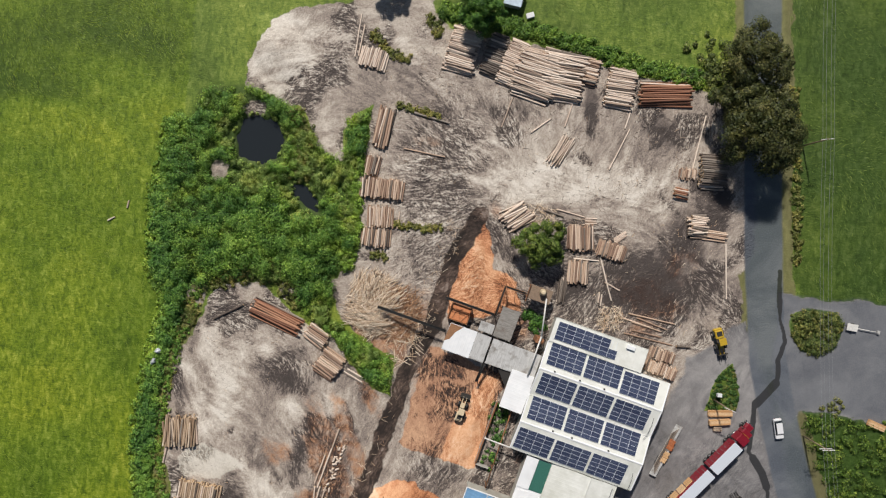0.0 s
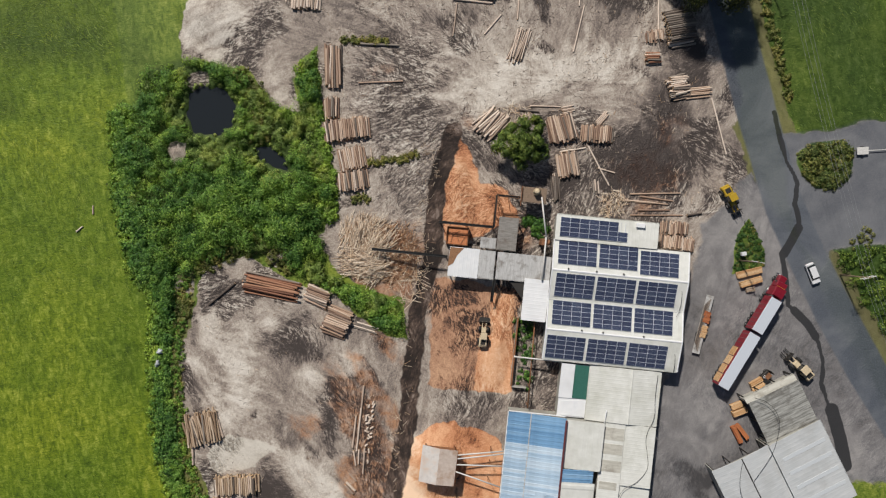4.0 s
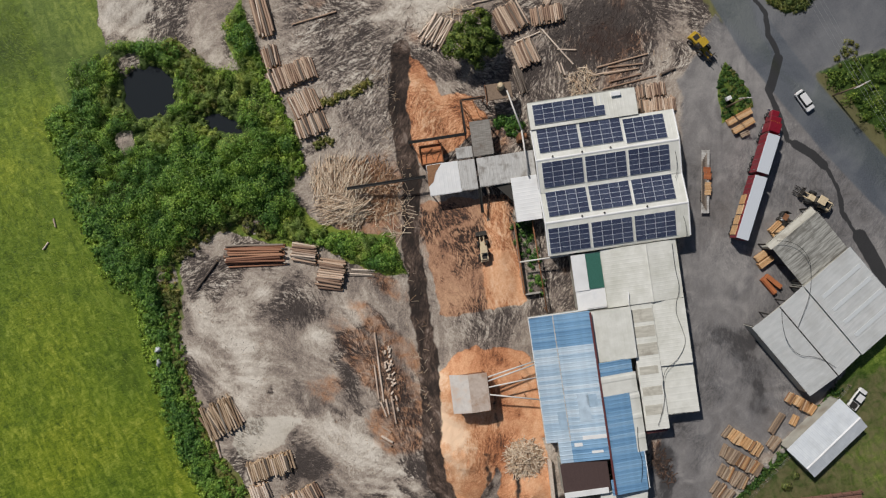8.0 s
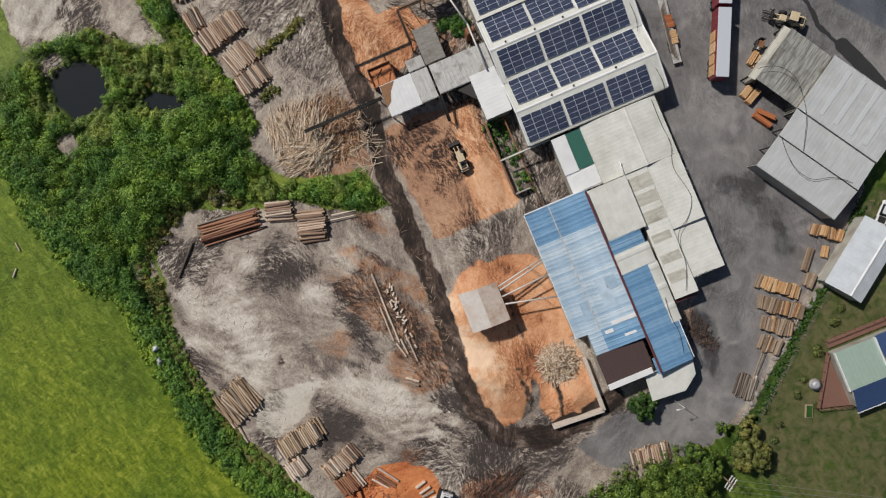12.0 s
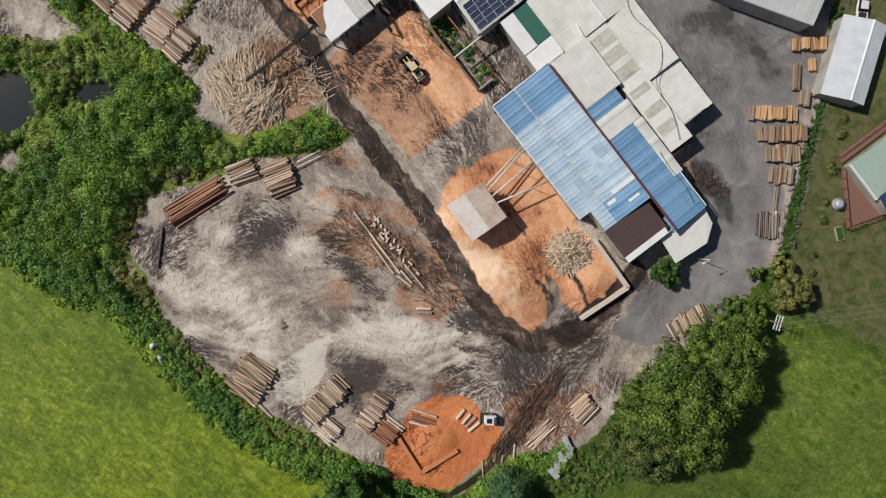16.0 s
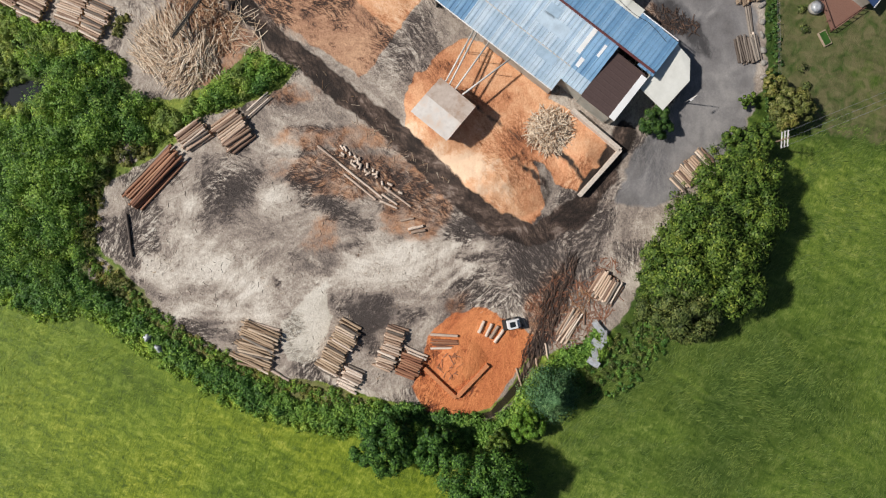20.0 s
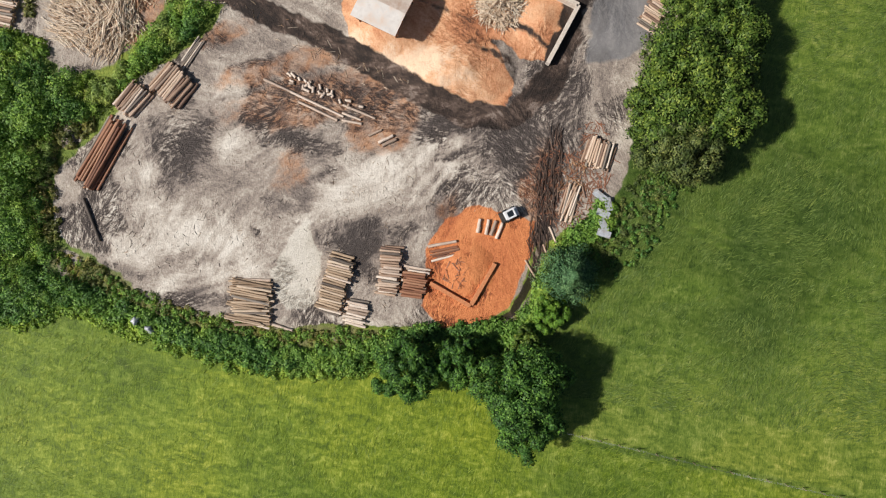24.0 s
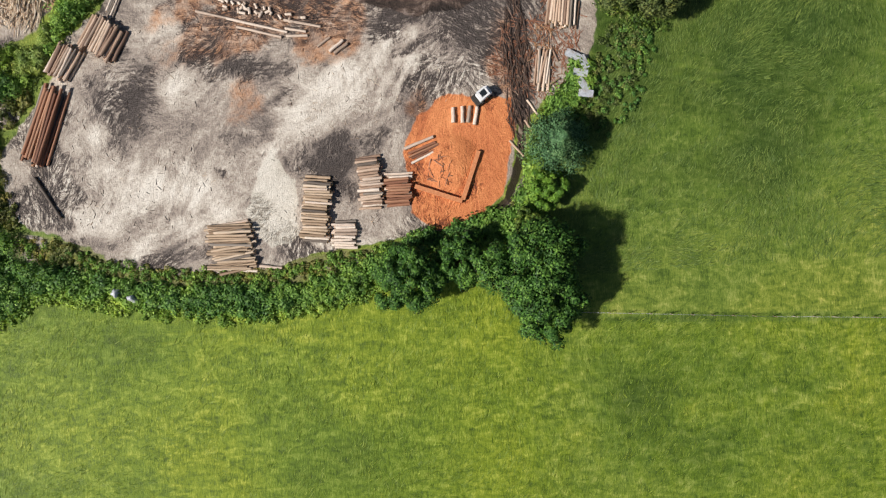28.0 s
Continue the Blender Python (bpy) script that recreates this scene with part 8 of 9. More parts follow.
def semi_truck(x, y, angle):
    """A prime mover with two curtain-sided trailers, nose along +x from the origin at its tail."""
    th = thing("road_train", "dark red prime mover with two white-roofed curtain-sided trailers", "truck", pose(x, y, 0.02, 0, 0, angle) @ Matrix.Diagonal((0.97, 1, 1, 1)))
    for x0, x1, nm in ((0.0, 13.4, "rear_trailer"), (14.0, 22.2, "front_trailer")):
        tr = part(nm, box(x0, x1, -1.05, 1.05, 1.0, 1.25, 0.03), M["dark_steel"], th)
        part("load_box", box(x0, x1, -1.25, 1.25, 1.25, 4.15, 0.06), M["truck_red"], tr, "dark red curtain side")
        part("roof", box(x0 + 0.05, x1 - 0.05, -1.22, 1.22, 4.15, 4.25, 0.03), M["trailer_white"], tr, "pale grey-white trailer roof")
        for i in range(int((x1 - x0) / 1.1)):
            part("tie_bar", box(x0 + 0.5 + 1.1 * i, x0 + 0.56 + 1.1 * i, 1.25, 1.30, 1.3, 4.1), M["chrome"], tr)
    for k in range(4):
        part("load", box(0.6 + 2.2 * k, 2.6 + 2.2 * k, 1.26, 1.42, 1.3, 3.6 - 0.2 * (k % 2), 0.03), M["sawn"], th, "orange sawn timber behind the drawn curtain")
    for xx in (1.2, 2.5, 3.8, 14.8, 16.1, 17.4):
        for s in (-0.95, 0.95):
            wheel(th, xx, s, 0.5, 0.5)
    part("chassis", box(21.0, 27.2, -0.5, 0.5, 0.7, 1.05, 0.03), M["dark_steel"], th)
    part("sleeper_cab", box(22.6, 24.8, -1.2, 1.2, 1.0, 3.7, 0.15), M["truck_red"], th)
    part("cab", box(24.8, 26.2, -1.15, 1.15, 1.0, 3.1, 0.15), M["truck_red"], th)
    part("windscreen", box(26.1, 26.26, -1.0, 1.0, 2.15, 2.95, 0.03), M["glass"], th)
    part("roof_deflector", slab_between([(22.8, -1.1, 3.75), (24.8, -1.1, 3.75), (24.8, 1.1, 3.75), (22.8, 1.1, 4.05)], 0.1), M["truck_red"], th)
    part("bonnet", box(26.2, 27.7, -0.85, 0.85, 0.9, 2.1, 0.18), M["truck_red"], th)
    part("bumper", box(27.7, 27.95, -1.2, 1.2, 0.45, 1.0, 0.06), M["chrome"], th)
    for s in (-1, 1):
        part("exhaust_stack", tube((22.4, 1.05 * s, 1.0), (22.4, 1.05 * s, 4.3), 0.1), M["chrome"], th)
        part("fuel_tank", tube((22.8, 1.0 * s, 0.75), (24.6, 1.0 * s, 0.75), 0.33, n=12), M["chrome"], th)
        part("mirror", box(25.9, 26.0, 1.2 * s - 0.1, 1.2 * s + 0.1 + 0.2 * s, 2.1, 2.8, 0.02), M["chrome"], th)
        part("headlight", box(27.62, 27.78, 0.65 * s - 0.16, 0.65 * s + 0.16, 1.1, 1.4, 0.03), M["car_white"], th)
        wheel(th, 26.6, 1.0 * s, 0.5, 0.32)
        wheel(th, 22.6, 0.95 * s, 0.5, 0.5)
        wheel(th, 21.3, 0.95 * s, 0.5, 0.5)
    for i in range(5):
        part("marker_lamp", box(24.95, 25.1, -0.8 + 0.4 * i - 0.05, -0.8 + 0.4 * i + 0.05, 3.1, 3.2), M["yellow"], th)


semi_truck(56.5, -36.8, 49.6)


def loader(label, x, y, angle, paint, size=1.0, fork=True, name="wheel_loader"):
    """An articulated loader, nose along +x."""
    th = thing(name, label, "loader", pose(x, y, float(height_at(x, y)) + 0.01, 0, 0, angle) @ Matrix.Scale(size, 4))
    part("rear_body", box(-2.6, -0.6, -0.95, 0.95, 0.8, 2.1, 0.15), M[paint], th)
    part("counterweight", box(-3.0, -2.5, -1.0, 1.0, 0.7, 1.7, 0.15), M[paint], th)
    part("engine_grille", box(-2.3, -1.2, -0.6, 0.6, 2.1, 2.16, 0.01), M["dark_steel"], th)
    part("cab", box(-0.7, 0.7, -0.75, 0.75, 1.2, 3.0, 0.1), M["glass"], th)
    part("cab_roof", box(-0.85, 0.85, -0.85, 0.85, 3.0, 3.14, 0.06), M[paint], th)
    part("front_frame", box(0.6, 1.9, -0.6, 0.6, 0.7, 1.4, 0.1), M[paint], th)
    for s in (-1, 1):
        part("lift_arm", box(0.9, 3.4, 0.45 * s - 0.1, 0.45 * s + 0.1, 1.0, 1.3, 0.04, pose(0, 0, 0, 0, 6, 0)), M[paint], th)
        for xx in (-1.7, 1.4):
            wheel(th, xx, 1.05 * s, 0.75, 0.5)
    if fork:
        part("carriage", box(3.3, 3.5, -1.1, 1.1, 0.3, 1.5, 0.02), M["dark_steel"], th)
        for s in (-0.8, -0.3, 0.3, 0.8):
            part("tine", box(3.5, 5.0, s - 0.07, s + 0.07, 0.32, 0.42, 0.01), M["dark_steel"], th)
        for s in (-0.7, 0.7):
            part("grapple_arm", tube((3.4, s, 1.4), (4.4, s, 1.7), 0.07), M["dark_steel"], th)
    else:
        bm = bmesh.new()
        prof = [(3.2, 0.2), (4.4, 0.15), (4.4, 0.22), (3.35, 0.3), (3.2, 0.9), (3.5, 1.3), (3.4, 1.36), (3.05, 0.95)]
        rings = [[bm.verts.new((px, yy, pz)) for px, pz in prof] for yy in (-1.35, 1.35)]
        for i in range(len(prof)):
            bm.faces.new((rings[0][i], rings[0][(i + 1) % 8], rings[1][(i + 1) % 8], rings[1][i]))
        bm.faces.new(rings[0][::-1])
        bm.faces.new(rings[1])
        bmesh.ops.recalc_face_normals(bm, faces=bm.faces)
        part("bucket", bm, M["dark_steel"], th)
    return th


loader("yellow log loader with grapple forks parked beside the yard", 65.8, 2.0, -72, "yellow", 0.95)
loader("dusty tan wheel loader in the sawdust bay", 9.2, -18.0, 75, "tan", 0.85, False)
loader("tan loader with dark forks parked by the old shed", 74.6, -36.4, 125, "tan", 1.0)
fork = thing("skid_loader", "small white skid loader on orange sawdust", "loader", pose(-34.0, -67.8, float(height_at(-34.0, -67.8)) + 0.01, 0, 0, 125))
part("body", box(-1.3, 1.0, -0.75, 0.75, 0.35, 1.5, 0.12), M["car_white"], fork)
part("cab", box(-0.6, 0.6, -0.6, 0.6, 1.5, 2.1, 0.08), M["glass"], fork)
bm = box(-0.8, 0.8, -0.75, -0.45, 2.1, 2.2, 0.03)
add_box(bm, -0.8, 0.8, 0.45, 0.75, 2.1, 2.2, 0.03)
add_box(bm, -0.8, -0.5, -0.45, 0.45, 2.1, 2.2, 0.03)
add_box(bm, 0.5, 0.8, -0.45, 0.45, 2.1, 2.2, 0.03)
part("roof", bm, M["car_white"], fork, "white roof with an open hatch")
part("bucket", box(1.0, 1.7, -0.9, 0.9, 0.1, 0.8, 0.08), M["dark_steel"], fork)
for xx in (-0.8, 0.6):
    for s in (-0.85, 0.85):
        wheel(fork, xx, s, 0.4, 0.28)


def car(label, x, y, angle, utility=False, name="car"):
    th = thing(name, label, "car", pose(x, y, float(height_at(x, y)) + 0.01, 0, 0, angle))
    part("body", box(-2.3, 2.3, -0.9, 0.9, 0.3, 0.95, 0.16), M["car_white"], th)
    c0, c1 = (-0.6, 1.0) if utility else (-1.6, 0.9)
    bm = bmesh.new()
    lo, hi = [(c0 - 0.25, -0.82), (c1 + 0.5, -0.82), (c1 + 0.5, 0.82), (c0 - 0.25, 0.82)], [(c0 + 0.15, -0.66), (c1, -0.66), (c1, 0.66), (c0 + 0.15, 0.66)]
    a, b = [bm.verts.new((*p, 0.94)) for p in lo], [bm.verts.new((*p, 1.42)) for p in hi]
    for i in range(4):
        bm.faces.new((a[i], a[(i + 1) % 4], b[(i + 1) % 4], b[i]))
    bm.faces.new(b)
    part("window_glass", bm, M["glass"], th)
    part("roof", box(c0 + 0.12, c1 + 0.03, -0.68, 0.68, 1.42, 1.48, 0.03), M["car_white"], th)
    if utility:
        part("tray", box(-2.2, -0.9, -0.78, 0.78, 0.94, 0.98), M["dark_steel"], th)
        for s in (-0.86, 0.8):
            part("tray_side", box(-2.28, -0.88, s, s + 0.06, 0.9, 1.2), M["car_white"], th)
        part("tailgate", box(-2.3, -2.24, -0.86, 0.86, 0.9, 1.2), M["car_white"], th)
    for xx in (-1.4, 1.4):
        for s in (-0.82, 0.82):
            wheel(th, xx, s, 0.33, 0.2)
    for s in (-0.62, 0.62):
        part("headlight", box(2.2, 2.32, s - 0.18, s + 0.18, 0.62, 0.78, 0.02), M["chrome"], th)
        part("tail_light", box(-2.32, -2.24, s - 0.16, s + 0.16, 0.62, 0.8, 0.02), M["truck_red"], th)


car("white station wagon driving on the grey road", 80.6, -16.9, -78)
car("white utility parked beside the white shed", 66.3, -76.6, 30, True)

# the log trailer with timber along the hall
trl = thing("log_trailer", "flat grey trailer carrying slim poles beside the hall", "trailer", pose(55.6, -23.6, 0.02, 0, 0, 66))
part("deck", box(-6.4, 6.4, -1.1, 0.5, 0.7, 0.85, 0.02), M["old_zinc"], trl)
for k in range(5):
    shared("pole", LOGS["bark_grey"][k % 4], trl, pose(0, 0.2 + 0.22 * k - 0.6, 1.0) @ Matrix.Diagonal((11.5 - k * 0.8, 0.2, 0.2, 1)))
for xx in (-3.5, -2.3):
    for s in (-0.95, 0.35):
        wheel(trl, xx, s, 0.42, 0.25)

small = thing("tow_trailer", "small pale tow trailer with a long drawbar on gravel", "trailer", pose(95.2, 7.0, 0.02, 0, 0, -7))
part("deck", box(-1.2, 1.2, -0.8, 0.8, 0.5, 0.65, 0.03), M["pipe_white"], small)
part("drawbar", tube((1.2, 0, 0.5), (6.2, 0, 0.45), 0.09), M["pipe_white"], small)
part("jockey_stand", box(5.8, 6.3, -0.4, 0.4, 0.1, 0.5, 0.05), M["old_zinc"], small)
for s in (-0.9, 0.9):
    wheel(small, 0, s, 0.33, 0.2)
timber_pack(102.4, -14.6, -20, 4.0, 1.4, "sawn", 3, "pack of orange sawn boards beyond the side road")

# old forklift frame and lumber by the shed
fl = thing("forklift", "small dark forklift standing beside timber packs", "forklift", pose(67.2, -36.6, 0.01, 0, 0, 35))
part("body", box(-1.0, 0.9, -0.55, 0.55, 0.3, 1.2, 0.1), M["dark_steel"], fl)
part("overhead_guard", box(-0.7, 0.6, -0.5, 0.5, 2.0, 2.08, 0.02), M["rust"], fl)
for a, b in ((-0.65, -0.45), (-0.65, 0.45), (0.55, -0.45), (0.55, 0.45)):
    part("guard_post", box(a - 0.04, a + 0.04, b - 0.04, b + 0.04, 1.1, 2.0), M["dark_steel"], fl)
part("mast", box(0.95, 1.1, -0.5, 0.5, 0.1, 2.3, 0.02), M["dark_steel"], fl)
part("seat_cover", box(-0.9, -0.3, -0.35, 0.35, 1.2, 1.5, 0.06), M["car_white"], fl)
for xx in (-0.7, 0.6):
    for s in (-0.55, 0.55):
        wheel(fl, xx, s, 0.3, 0.2)


# ---- house, fence, poles and wires ----
HOME = pose(41.5, -91.2, 0, 0, 0, -16.0)
home = thing("house", "small house with sage green and dark blue roofs", "house", HOME)
part("wall", box(0.3, 17.5, -11.2, -0.3, 0, 2.7), M["wall"], home)
part("roof", ribbed_slope(-0.1, 7.8, -7.6, 0.1, 3.3, 2.8, "v"), M["sage"], home, "sage green roof")
part("roof_edge", box(-0.25, -0.05, -7.7, 0.2, 2.7, 3.3, 0.02), M["white_roof"], home, "white barge board")
part("roof_edge", box(7.8, 8.0, -7.7, 0.2, 2.75, 3.35, 0.02), M["white_roof"], home, "white barge board")
part("roof", ribbed_slope(8.05, 18.5, -7.0, 0.3, 4.4, 2.8, "v"), M["blue_paint"], home, "dark blue roof")
part("roof", ribbed_slope(-0.2, 18.5, -12.0, -7.02, 3.0, 4.4, "v"), M["blue_paint"], home, "dark blue roof")
cap(home, (8.0, -7.0, 4.45), (18.5, -7.0, 4.45), M["blue_paint"])
gutter(home, (-0.2, -12.1, 2.96), (18.5, -12.1, 2.96), M["white_roof"])
DECK_EDGE = lambda u: 9.6 / 5.8 * u
DECK_FOOT = lambda u: -9.6 - (u + 5.8) * 2.2 / 7.6
deck = part("deck", slab_between([(-0.1, -0.2, 0.5), (-5.8, -9.6, 0.5), (1.8, -11.8, 0.5), (0.2, -8.0, 0.5)], 0.2), M["deck"], home, "brown timber deck")
for i in range(19):
    u = -5.7 + 0.3 * i
    part("deck_board", box(u, u + 0.27, DECK_FOOT(u) + 0.1, DECK_EDGE(u) - 0.1, 0.504, 0.53), M["deck"], deck)
for a, b in (((-0.1, -0.2), (-5.9, -9.7)), ((-5.9, -9.7), (0.2, -11.5))):
    part("railing", tube((*a, 1.35), (*b, 1.35), 0.07, n=6), M["deck"], home)
    for k in range(7):
        x, y = a[0] + (b[0] - a[0]) * k / 6, a[1] + (b[1] - a[1]) * k / 6
        part("railing_post", box(x - 0.06, x + 0.06, y - 0.06, y + 0.06, 0, 1.35), M["deck"], home)
porch = part("side_deck", box(0.4, 18.3, 0.45, 2.0, 0.3, 0.5, 0.02), M["deck"], home, "narrow brown deck along the wall")
for k in range(6):
    part("deck_board", box(0.4, 18.3, 0.47 + 0.25 * k, 0.7 + 0.25 * k, 0.504, 0.53), M["deck"], porch)
part("railing", tube((0.4, 2.0, 1.35), (18.3, 2.0, 1.35), 0.07, n=6), M["deck"], home)
for k in range(10):
    part("railing_post", box(0.4 + 1.98 * k, 0.52 + 1.98 * k, 1.94, 2.06, 0, 1.35), M["deck"], home)
dish = thing("water_tank", "round pale garden tank on the lawn", "tank", pose(35.8, -94.9, 0))
part("body", tube((0, 0, 0), (0, 0, 0.9), 1.15, 1.1, 24), M["concrete"], dish)
part("lid", tube((0, 0, 0.9), (0, 0, 1.1), 1.12, 0.3, 24), M["tarp"], dish)
bench = thing("garden_frame", "small green-topped garden frame on the lawn", "garden frame", pose(31.7, -98.4, 0, 0, 0, 50))
part("frame", box(-1.3, 1.3, -0.7, 0.7, 0, 0.4, 0.03), M["sawn_old"], bench)
part("bed", box(-1.15, 1.15, -0.55, 0.55, 0.4, 0.45), M["leaf_dark"], bench)


def fence(label, pts, gap=3.0, h=1.2):
    th = thing("fence", label, "fence")
    for (ax, ay), (bx, by) in zip(pts, pts[1:]):
        n = max(1, int(math.hypot(bx - ax, by - ay) / gap))
        for i in range(n):
            x, y = ax + (bx - ax) * i / n, ay + (by - ay) * i / n
            z = float(height_at(x, y))
            part("post", box(x - 0.05, x + 0.05, y - 0.05, y + 0.05, z - 0.1, z + h, 0.01), M["sawn_old"], th)
        for hh in (0.4, 0.8, 1.15):
            part("wire", tube((ax, ay, hh), (bx, by, hh), 0.012, n=4), M["wire"], th)


fence("post and wire fence along the lawn", [(66, -73.5), (54.2, -79.8), (40, -86), (22, -94)])
fence("post and wire fence along the southern field", [(-67.6, -79), (-70.0, -110), (-71.9, -140)])
# boundary stones along the fence
rs = random.Random(8)
for i in range(16):
    f = i / 15
    x, y = 55.5 - 34 * f + rs.uniform(-0.3, 0.3), -77.6 - 13.6 * f + rs.uniform(-0.3, 0.3)
    bm = bmesh.new()
    bmesh.ops.create_icosphere(bm, subdivisions=2, radius=1)
    for v in bm.verts:
        v.co *= 1 + 0.28 * (noise.noise(v.co * 1.3 + Vector((i * 3.1, 0, 0))))
    bmesh.ops.transform(bm, matrix=pose(x, y, 0.15, 0, 0, rs.uniform(0, 180)) @ Matrix.Diagonal((rs.uniform(0.5, 1.1), rs.uniform(0.35, 0.6), 0.35, 1)), verts=bm.verts)
    tagged(part("boulder", bm, M["rock"], None), "pale rough boulder along the fence", "boulder", "boulders along the fence")


def power_pole(label, x, y, h, angle, arms=1, lamp=False):
    z = float(height_at(x, y))
    th = thing("power_pole", label, "power pole", pose(x, y, z, 0, 0, angle))
    part("pole", tube((0, 0, -0.2), (0, 0, h), 0.17, 0.12, 12), M["sawn_old"], th)
    for k in range(arms):
        zz = h - 0.4 - 0.9 * k
        arm = part("cross_arm", box(-1.3, 1.3, -0.07, 0.07, zz, zz + 0.14, 0.01), M["pipe_white"], th)
        for u in (-1.2, -0.5, 0.5, 1.2):
            part("insulator", tube((u, 0, zz + 0.14), (u, 0, zz + 0.38), 0.06, 0.05), M["car_white"], arm)
    return th


def wire_span(a, b, sag=0.8, r=0.02):
    cu = bpy.data.curves.new("power_line", 'CURVE')
    cu.dimensions, cu.bevel_depth, cu.bevel_resolution = '3D', r, 1
    sp = cu.splines.new('POLY')
    sp.points.add(16)
    for i in range(17):
        k = i / 16
        p = Vector(a) * (1 - k) + Vector(b) * k
        sp.points[i].co = (p.x, p.y, p.z - sag * 4 * k * (1 - k), 1)
    cu.materials.append(M["wire"])
    tagged(new("power_line", cu), "thin grey overhead power line", "power line", "power lines")


power_pole("timber power pole with a pale cross-arm in the paddock", 81.2, 46.8, 9.5, 8, 1)
power_pole("timber power pole with pale cross-arms by the side road", 86.6, -18.3, 9.5, 5, 2)
power_pole("timber power pole with three white cross-arms at the field's corner", 10.3, -95.2, 9.8, 20, 3)
power_pole("timber power pole with a white cross-arm beside the entrance", 66.0, -11.6, 8.5, -20, 1)
for u in (-1.2, -0.5, 0.5, 1.2):
    wire_span((81.2 + u, 46.8, 9.5), (86.6 + u, -18.3, 9.4), 1.0)
    wire_span((81.2 + u, 46.8, 9.5), (77.5 + u, 118, 9.5), 1.0)
    wire_span((86.6 + u, -18.3, 9.4), (100 + u, -90, 9.5), 1.0)
for u in (-1.0, 0.0, 1.0):
    wire_span((10.3 + u, -95.2 + 0.4 * u, 9.7), (66 + u, -152 + 0.4 * u, 9.7), 1.0)
lamp = thing("street_lamp", "slim pale lamp post beside the south annex", "street lamp", pose(12.6, -80.6, 0, 0, 0, 150))
part("pole", tube((0, 0, 0), (0, 0, 6.0), 0.09, 0.06, 10), M["pipe_white"], lamp)
part("arm", tube((0, 0, 6.0), (1.2, 0, 6.2), 0.05), M["pipe_white"], lamp)
part("lamp_head", box(1.1, 1.7, -0.15, 0.15, 6.12, 6.26, 0.03), M["car_white"], lamp)
bin_th = thing("meter_box", "white box on a stand beside the entrance pole", "box", pose(66.6, -10.2, 0))
part("body", box(-0.5, 0.5, -0.4, 0.4, 0.9, 1.7, 0.05), M["car_white"], bin_th)
part("stand", box(-0.3, 0.3, -0.2, 0.2, 0, 0.9), M["dark_steel"], bin_th)


# pale mounds, rubbish and markers
def rubble(name, label, cat, x, y, r, material, seed, flat=0.4):
    bm = bmesh.new()
    bmesh.ops.create_icosphere(bm, subdivisions=3, radius=1)
    for v in bm.verts:
        v.co *= 1 + 0.45 * noise.noise(v.co * 1.8 + Vector((seed * 2.3, 1, 0))) + 0.15 * noise.noise(v.co * 5)
    bmesh.ops.transform(bm, matrix=pose(x, y, float(height_at(x, y)), 0, 0, seed * 40) @ Matrix.Diagonal((r, r * 0.8, r * flat, 1)), verts=bm.verts)
    for f in bm.faces:
        f.smooth = True
    return tagged(part(name, bm, M[material], None), label, cat)


for i, (x, y) in enumerate(((-60.8, -9.6), (-61.9, -12.2))):
    rubble("crumpled_sheet", "crumpled silver sheet in the hedge", "sheet", x, y, 0.9, "tarp", 5 + i, 1.6)
for i, (x, y, a) in enumerate(((-28.8, -81.6, 60), (-30.0, -83.2, 20), (-31.6, -82.6, 75), (-33.4, -82.9, 35), (-34.8, -83.2, 80))):
    sheet = thing("roofing_sheet", "old silver roofing sheets dumped under the trees", "metal sheet", pose(x, y, float(height_at(x, y)) + 0.9 + 0.1 * i, 6 * (i % 2), 5, a), "dumped roofing sheets")
    part("panel", ribbed_slope(-1.1, 1.1, -0.55, 0.55, 0.0, 0.05, "u", 0.25, 0.03), M["tarp"], sheet)
    part("prop", box(-0.8, 0.8, -0.3, 0.3, -1.1 - 0.1 * i, -0.05, 0.1), M["rock"], sheet, "rubble under the sheet")
for x, y, a in ((-70.2, 23.3, 80), (-73.9, 19.7, 30)):
    ob = new("log", LOGS["bark_pale"][1])
    ob.matrix_basis = pose(x, y, 0.15, 0, 0, a) @ Matrix.Diagonal((1.9, 0.35, 0.35, 1))
    tagged(ob, "short pale log lying in the pasture", "log")
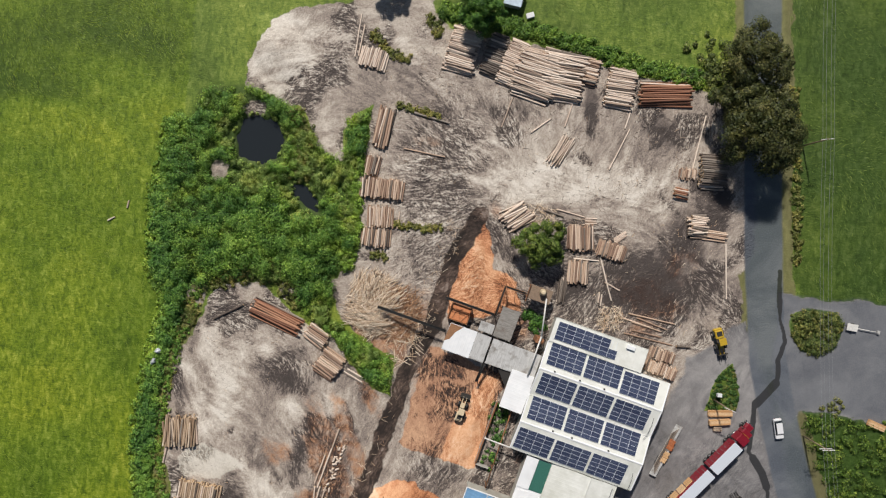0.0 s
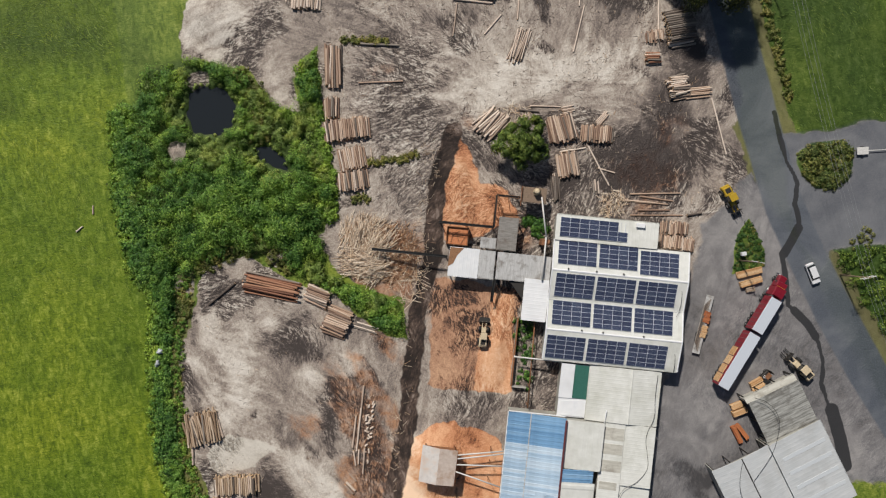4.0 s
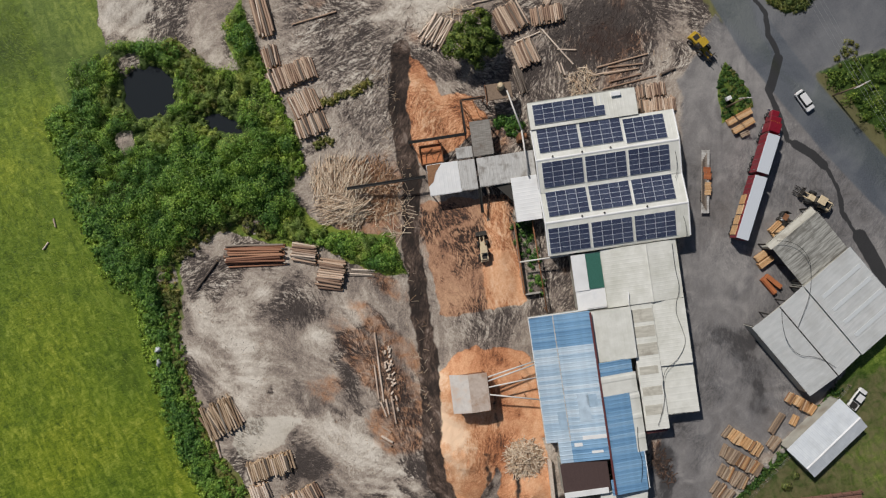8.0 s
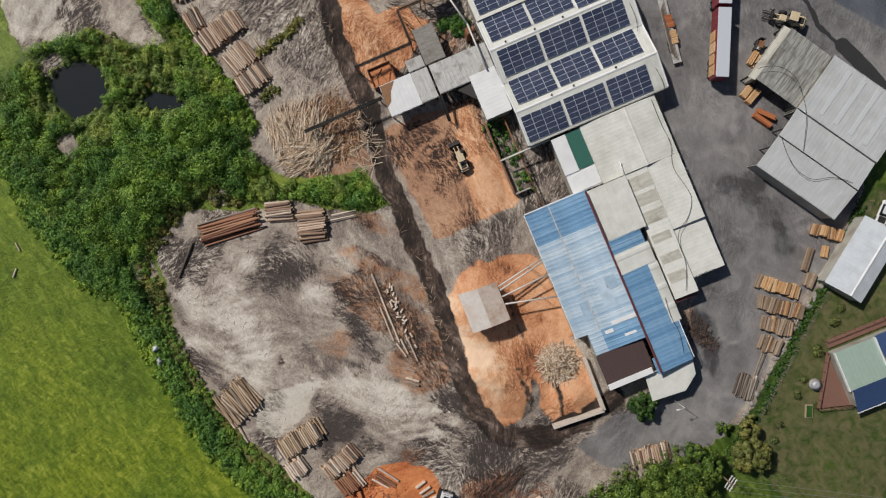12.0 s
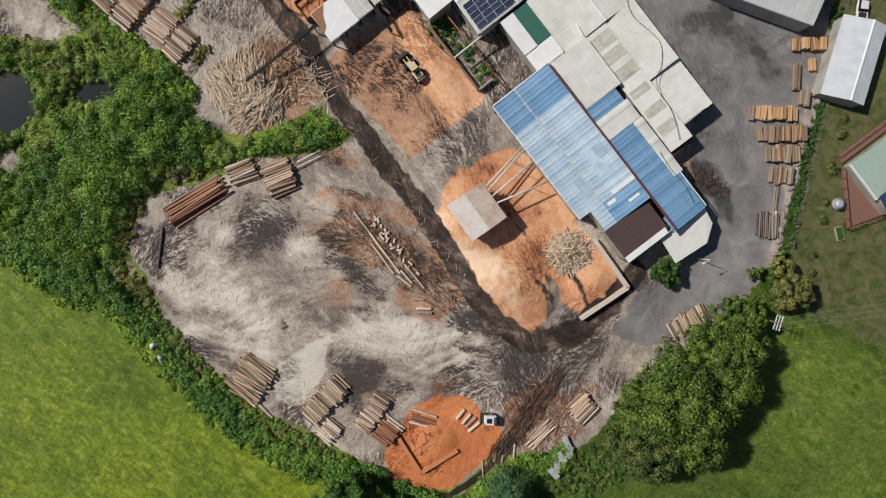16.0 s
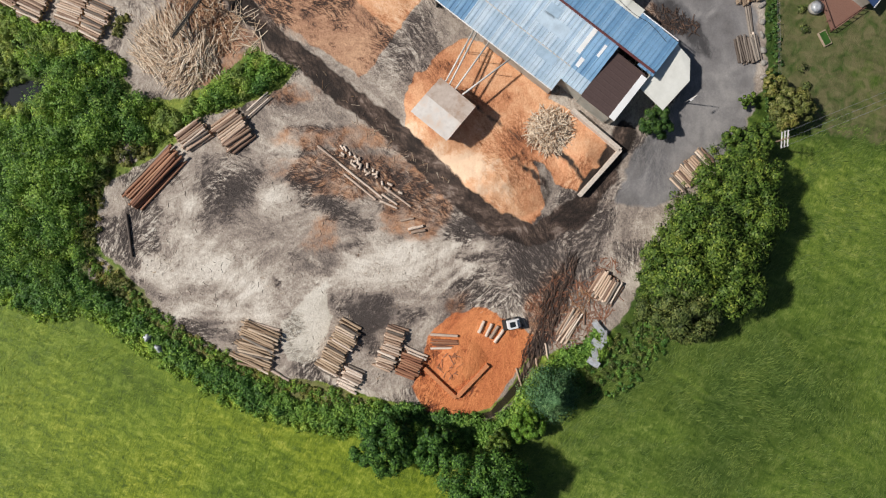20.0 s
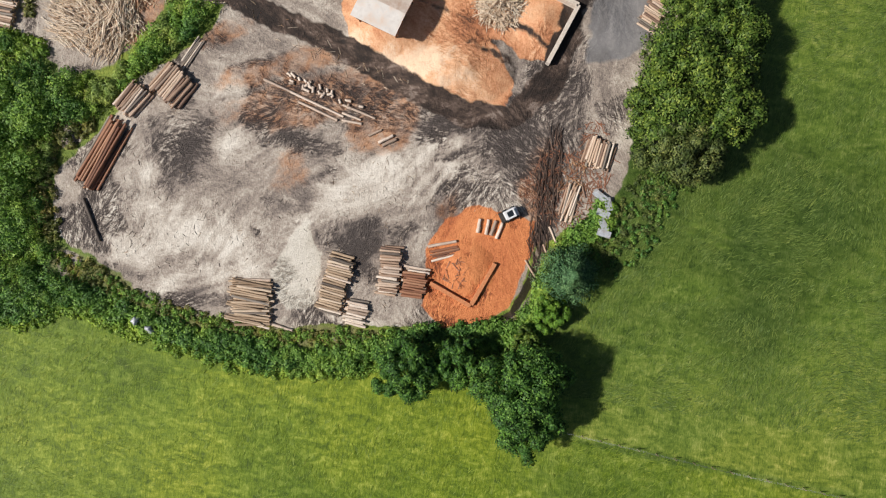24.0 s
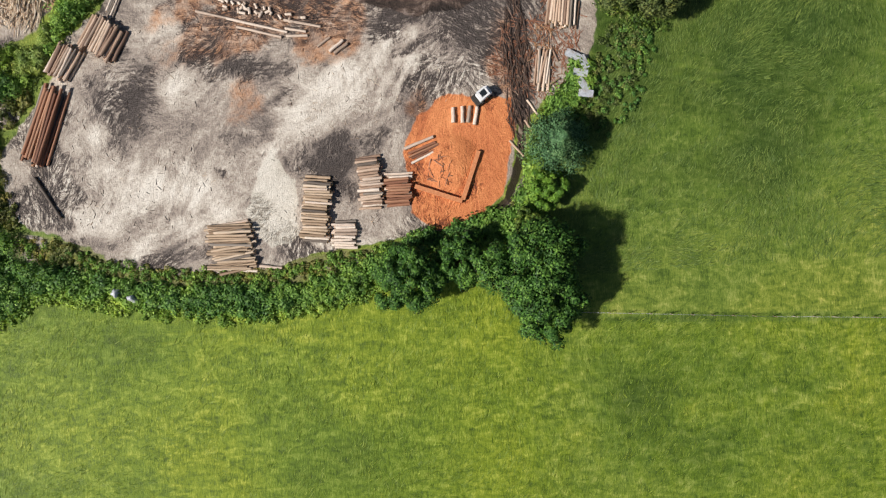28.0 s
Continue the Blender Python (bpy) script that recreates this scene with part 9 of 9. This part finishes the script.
far_house = thing("blue_roof_shed", "small blue-roofed shed in the northern paddock", "shed", pose(14.5, 75.5, 0, 0, 0, -10))
part("body", box(-1.8, 1.8, -2.2, 2.2, 0, 2.1), M["wall"], far_house)
part("roof", slab_between([(-2, -2.4, 2.2), (2, -2.4, 2.2), (2, 2.4, 2.6), (-2, 2.4, 2.6)], 0.08), M["blue_pale"], far_house)
trough = thing("white_trough", "small white trough in the northern paddock", "trough", pose(18.4, 71.8, 0, 0, 0, 20))
part("body", box(-0.9, 0.9, -0.6, 0.6, 0, 0.6, 0.06), M["car_white"], trough)


# service cables lying over the roofs
def roof_cable(pts, m, z):
    cu = bpy.data.curves.new("roof_cable", 'CURVE')
    cu.dimensions, cu.bevel_depth, cu.bevel_resolution = '3D', 0.045, 1
    sp = cu.splines.new('NURBS')
    sp.points.add(len(pts) - 1)
    for p, (u, v) in zip(sp.points, pts):
        p.co = (u, v, z, 1)
    sp.use_endpoint_u, sp.order_u = True, 3
    cu.materials.append(M["black"])
    ob = tagged(new("roof_cable", cu), "dark service cable lying over the roof", "cable", "roof cables")
    ob.matrix_basis = m


roof_cable([(24.2, -1), (24.0, -6), (24.6, -10), (22.8, -14), (23.8, -18), (24.3, -21), (22.0, -24.2), (19.5, -25.4), (18.4, -28), (18.6, -31), (17.6, -34), (16.4, -36.5)], MILL, 4.5)
roof_cable([(26.9, 18), (27.6, 14), (26.4, 11.5)], MILL, 5.2)
roof_cable([(26.2, 6), (27.6, 3), (27.0, -0.2)], MILL, 5.1)
roof_cable([(12.2, -36), (11.6, -40), (12.4, -43), (11.4, -47)], MILL, 5.05)
roof_cable([(24.8, -35.2), (22, -34.6), (18.2, -34.9)], MILL, 3.85)
roof_cable([(14.2, 10.4), (16.6, 8.6), (17.2, 4), (14.6, 0.4), (12.2, -2), (8.4, -4.2), (6.6, -5.2)], EAST, 5.2)
roof_cable([(6.4, -0.4), (3.4, -4), (2.6, -9.5), (6.2, -12.5), (7.0, -16)], EAST, 5.25)
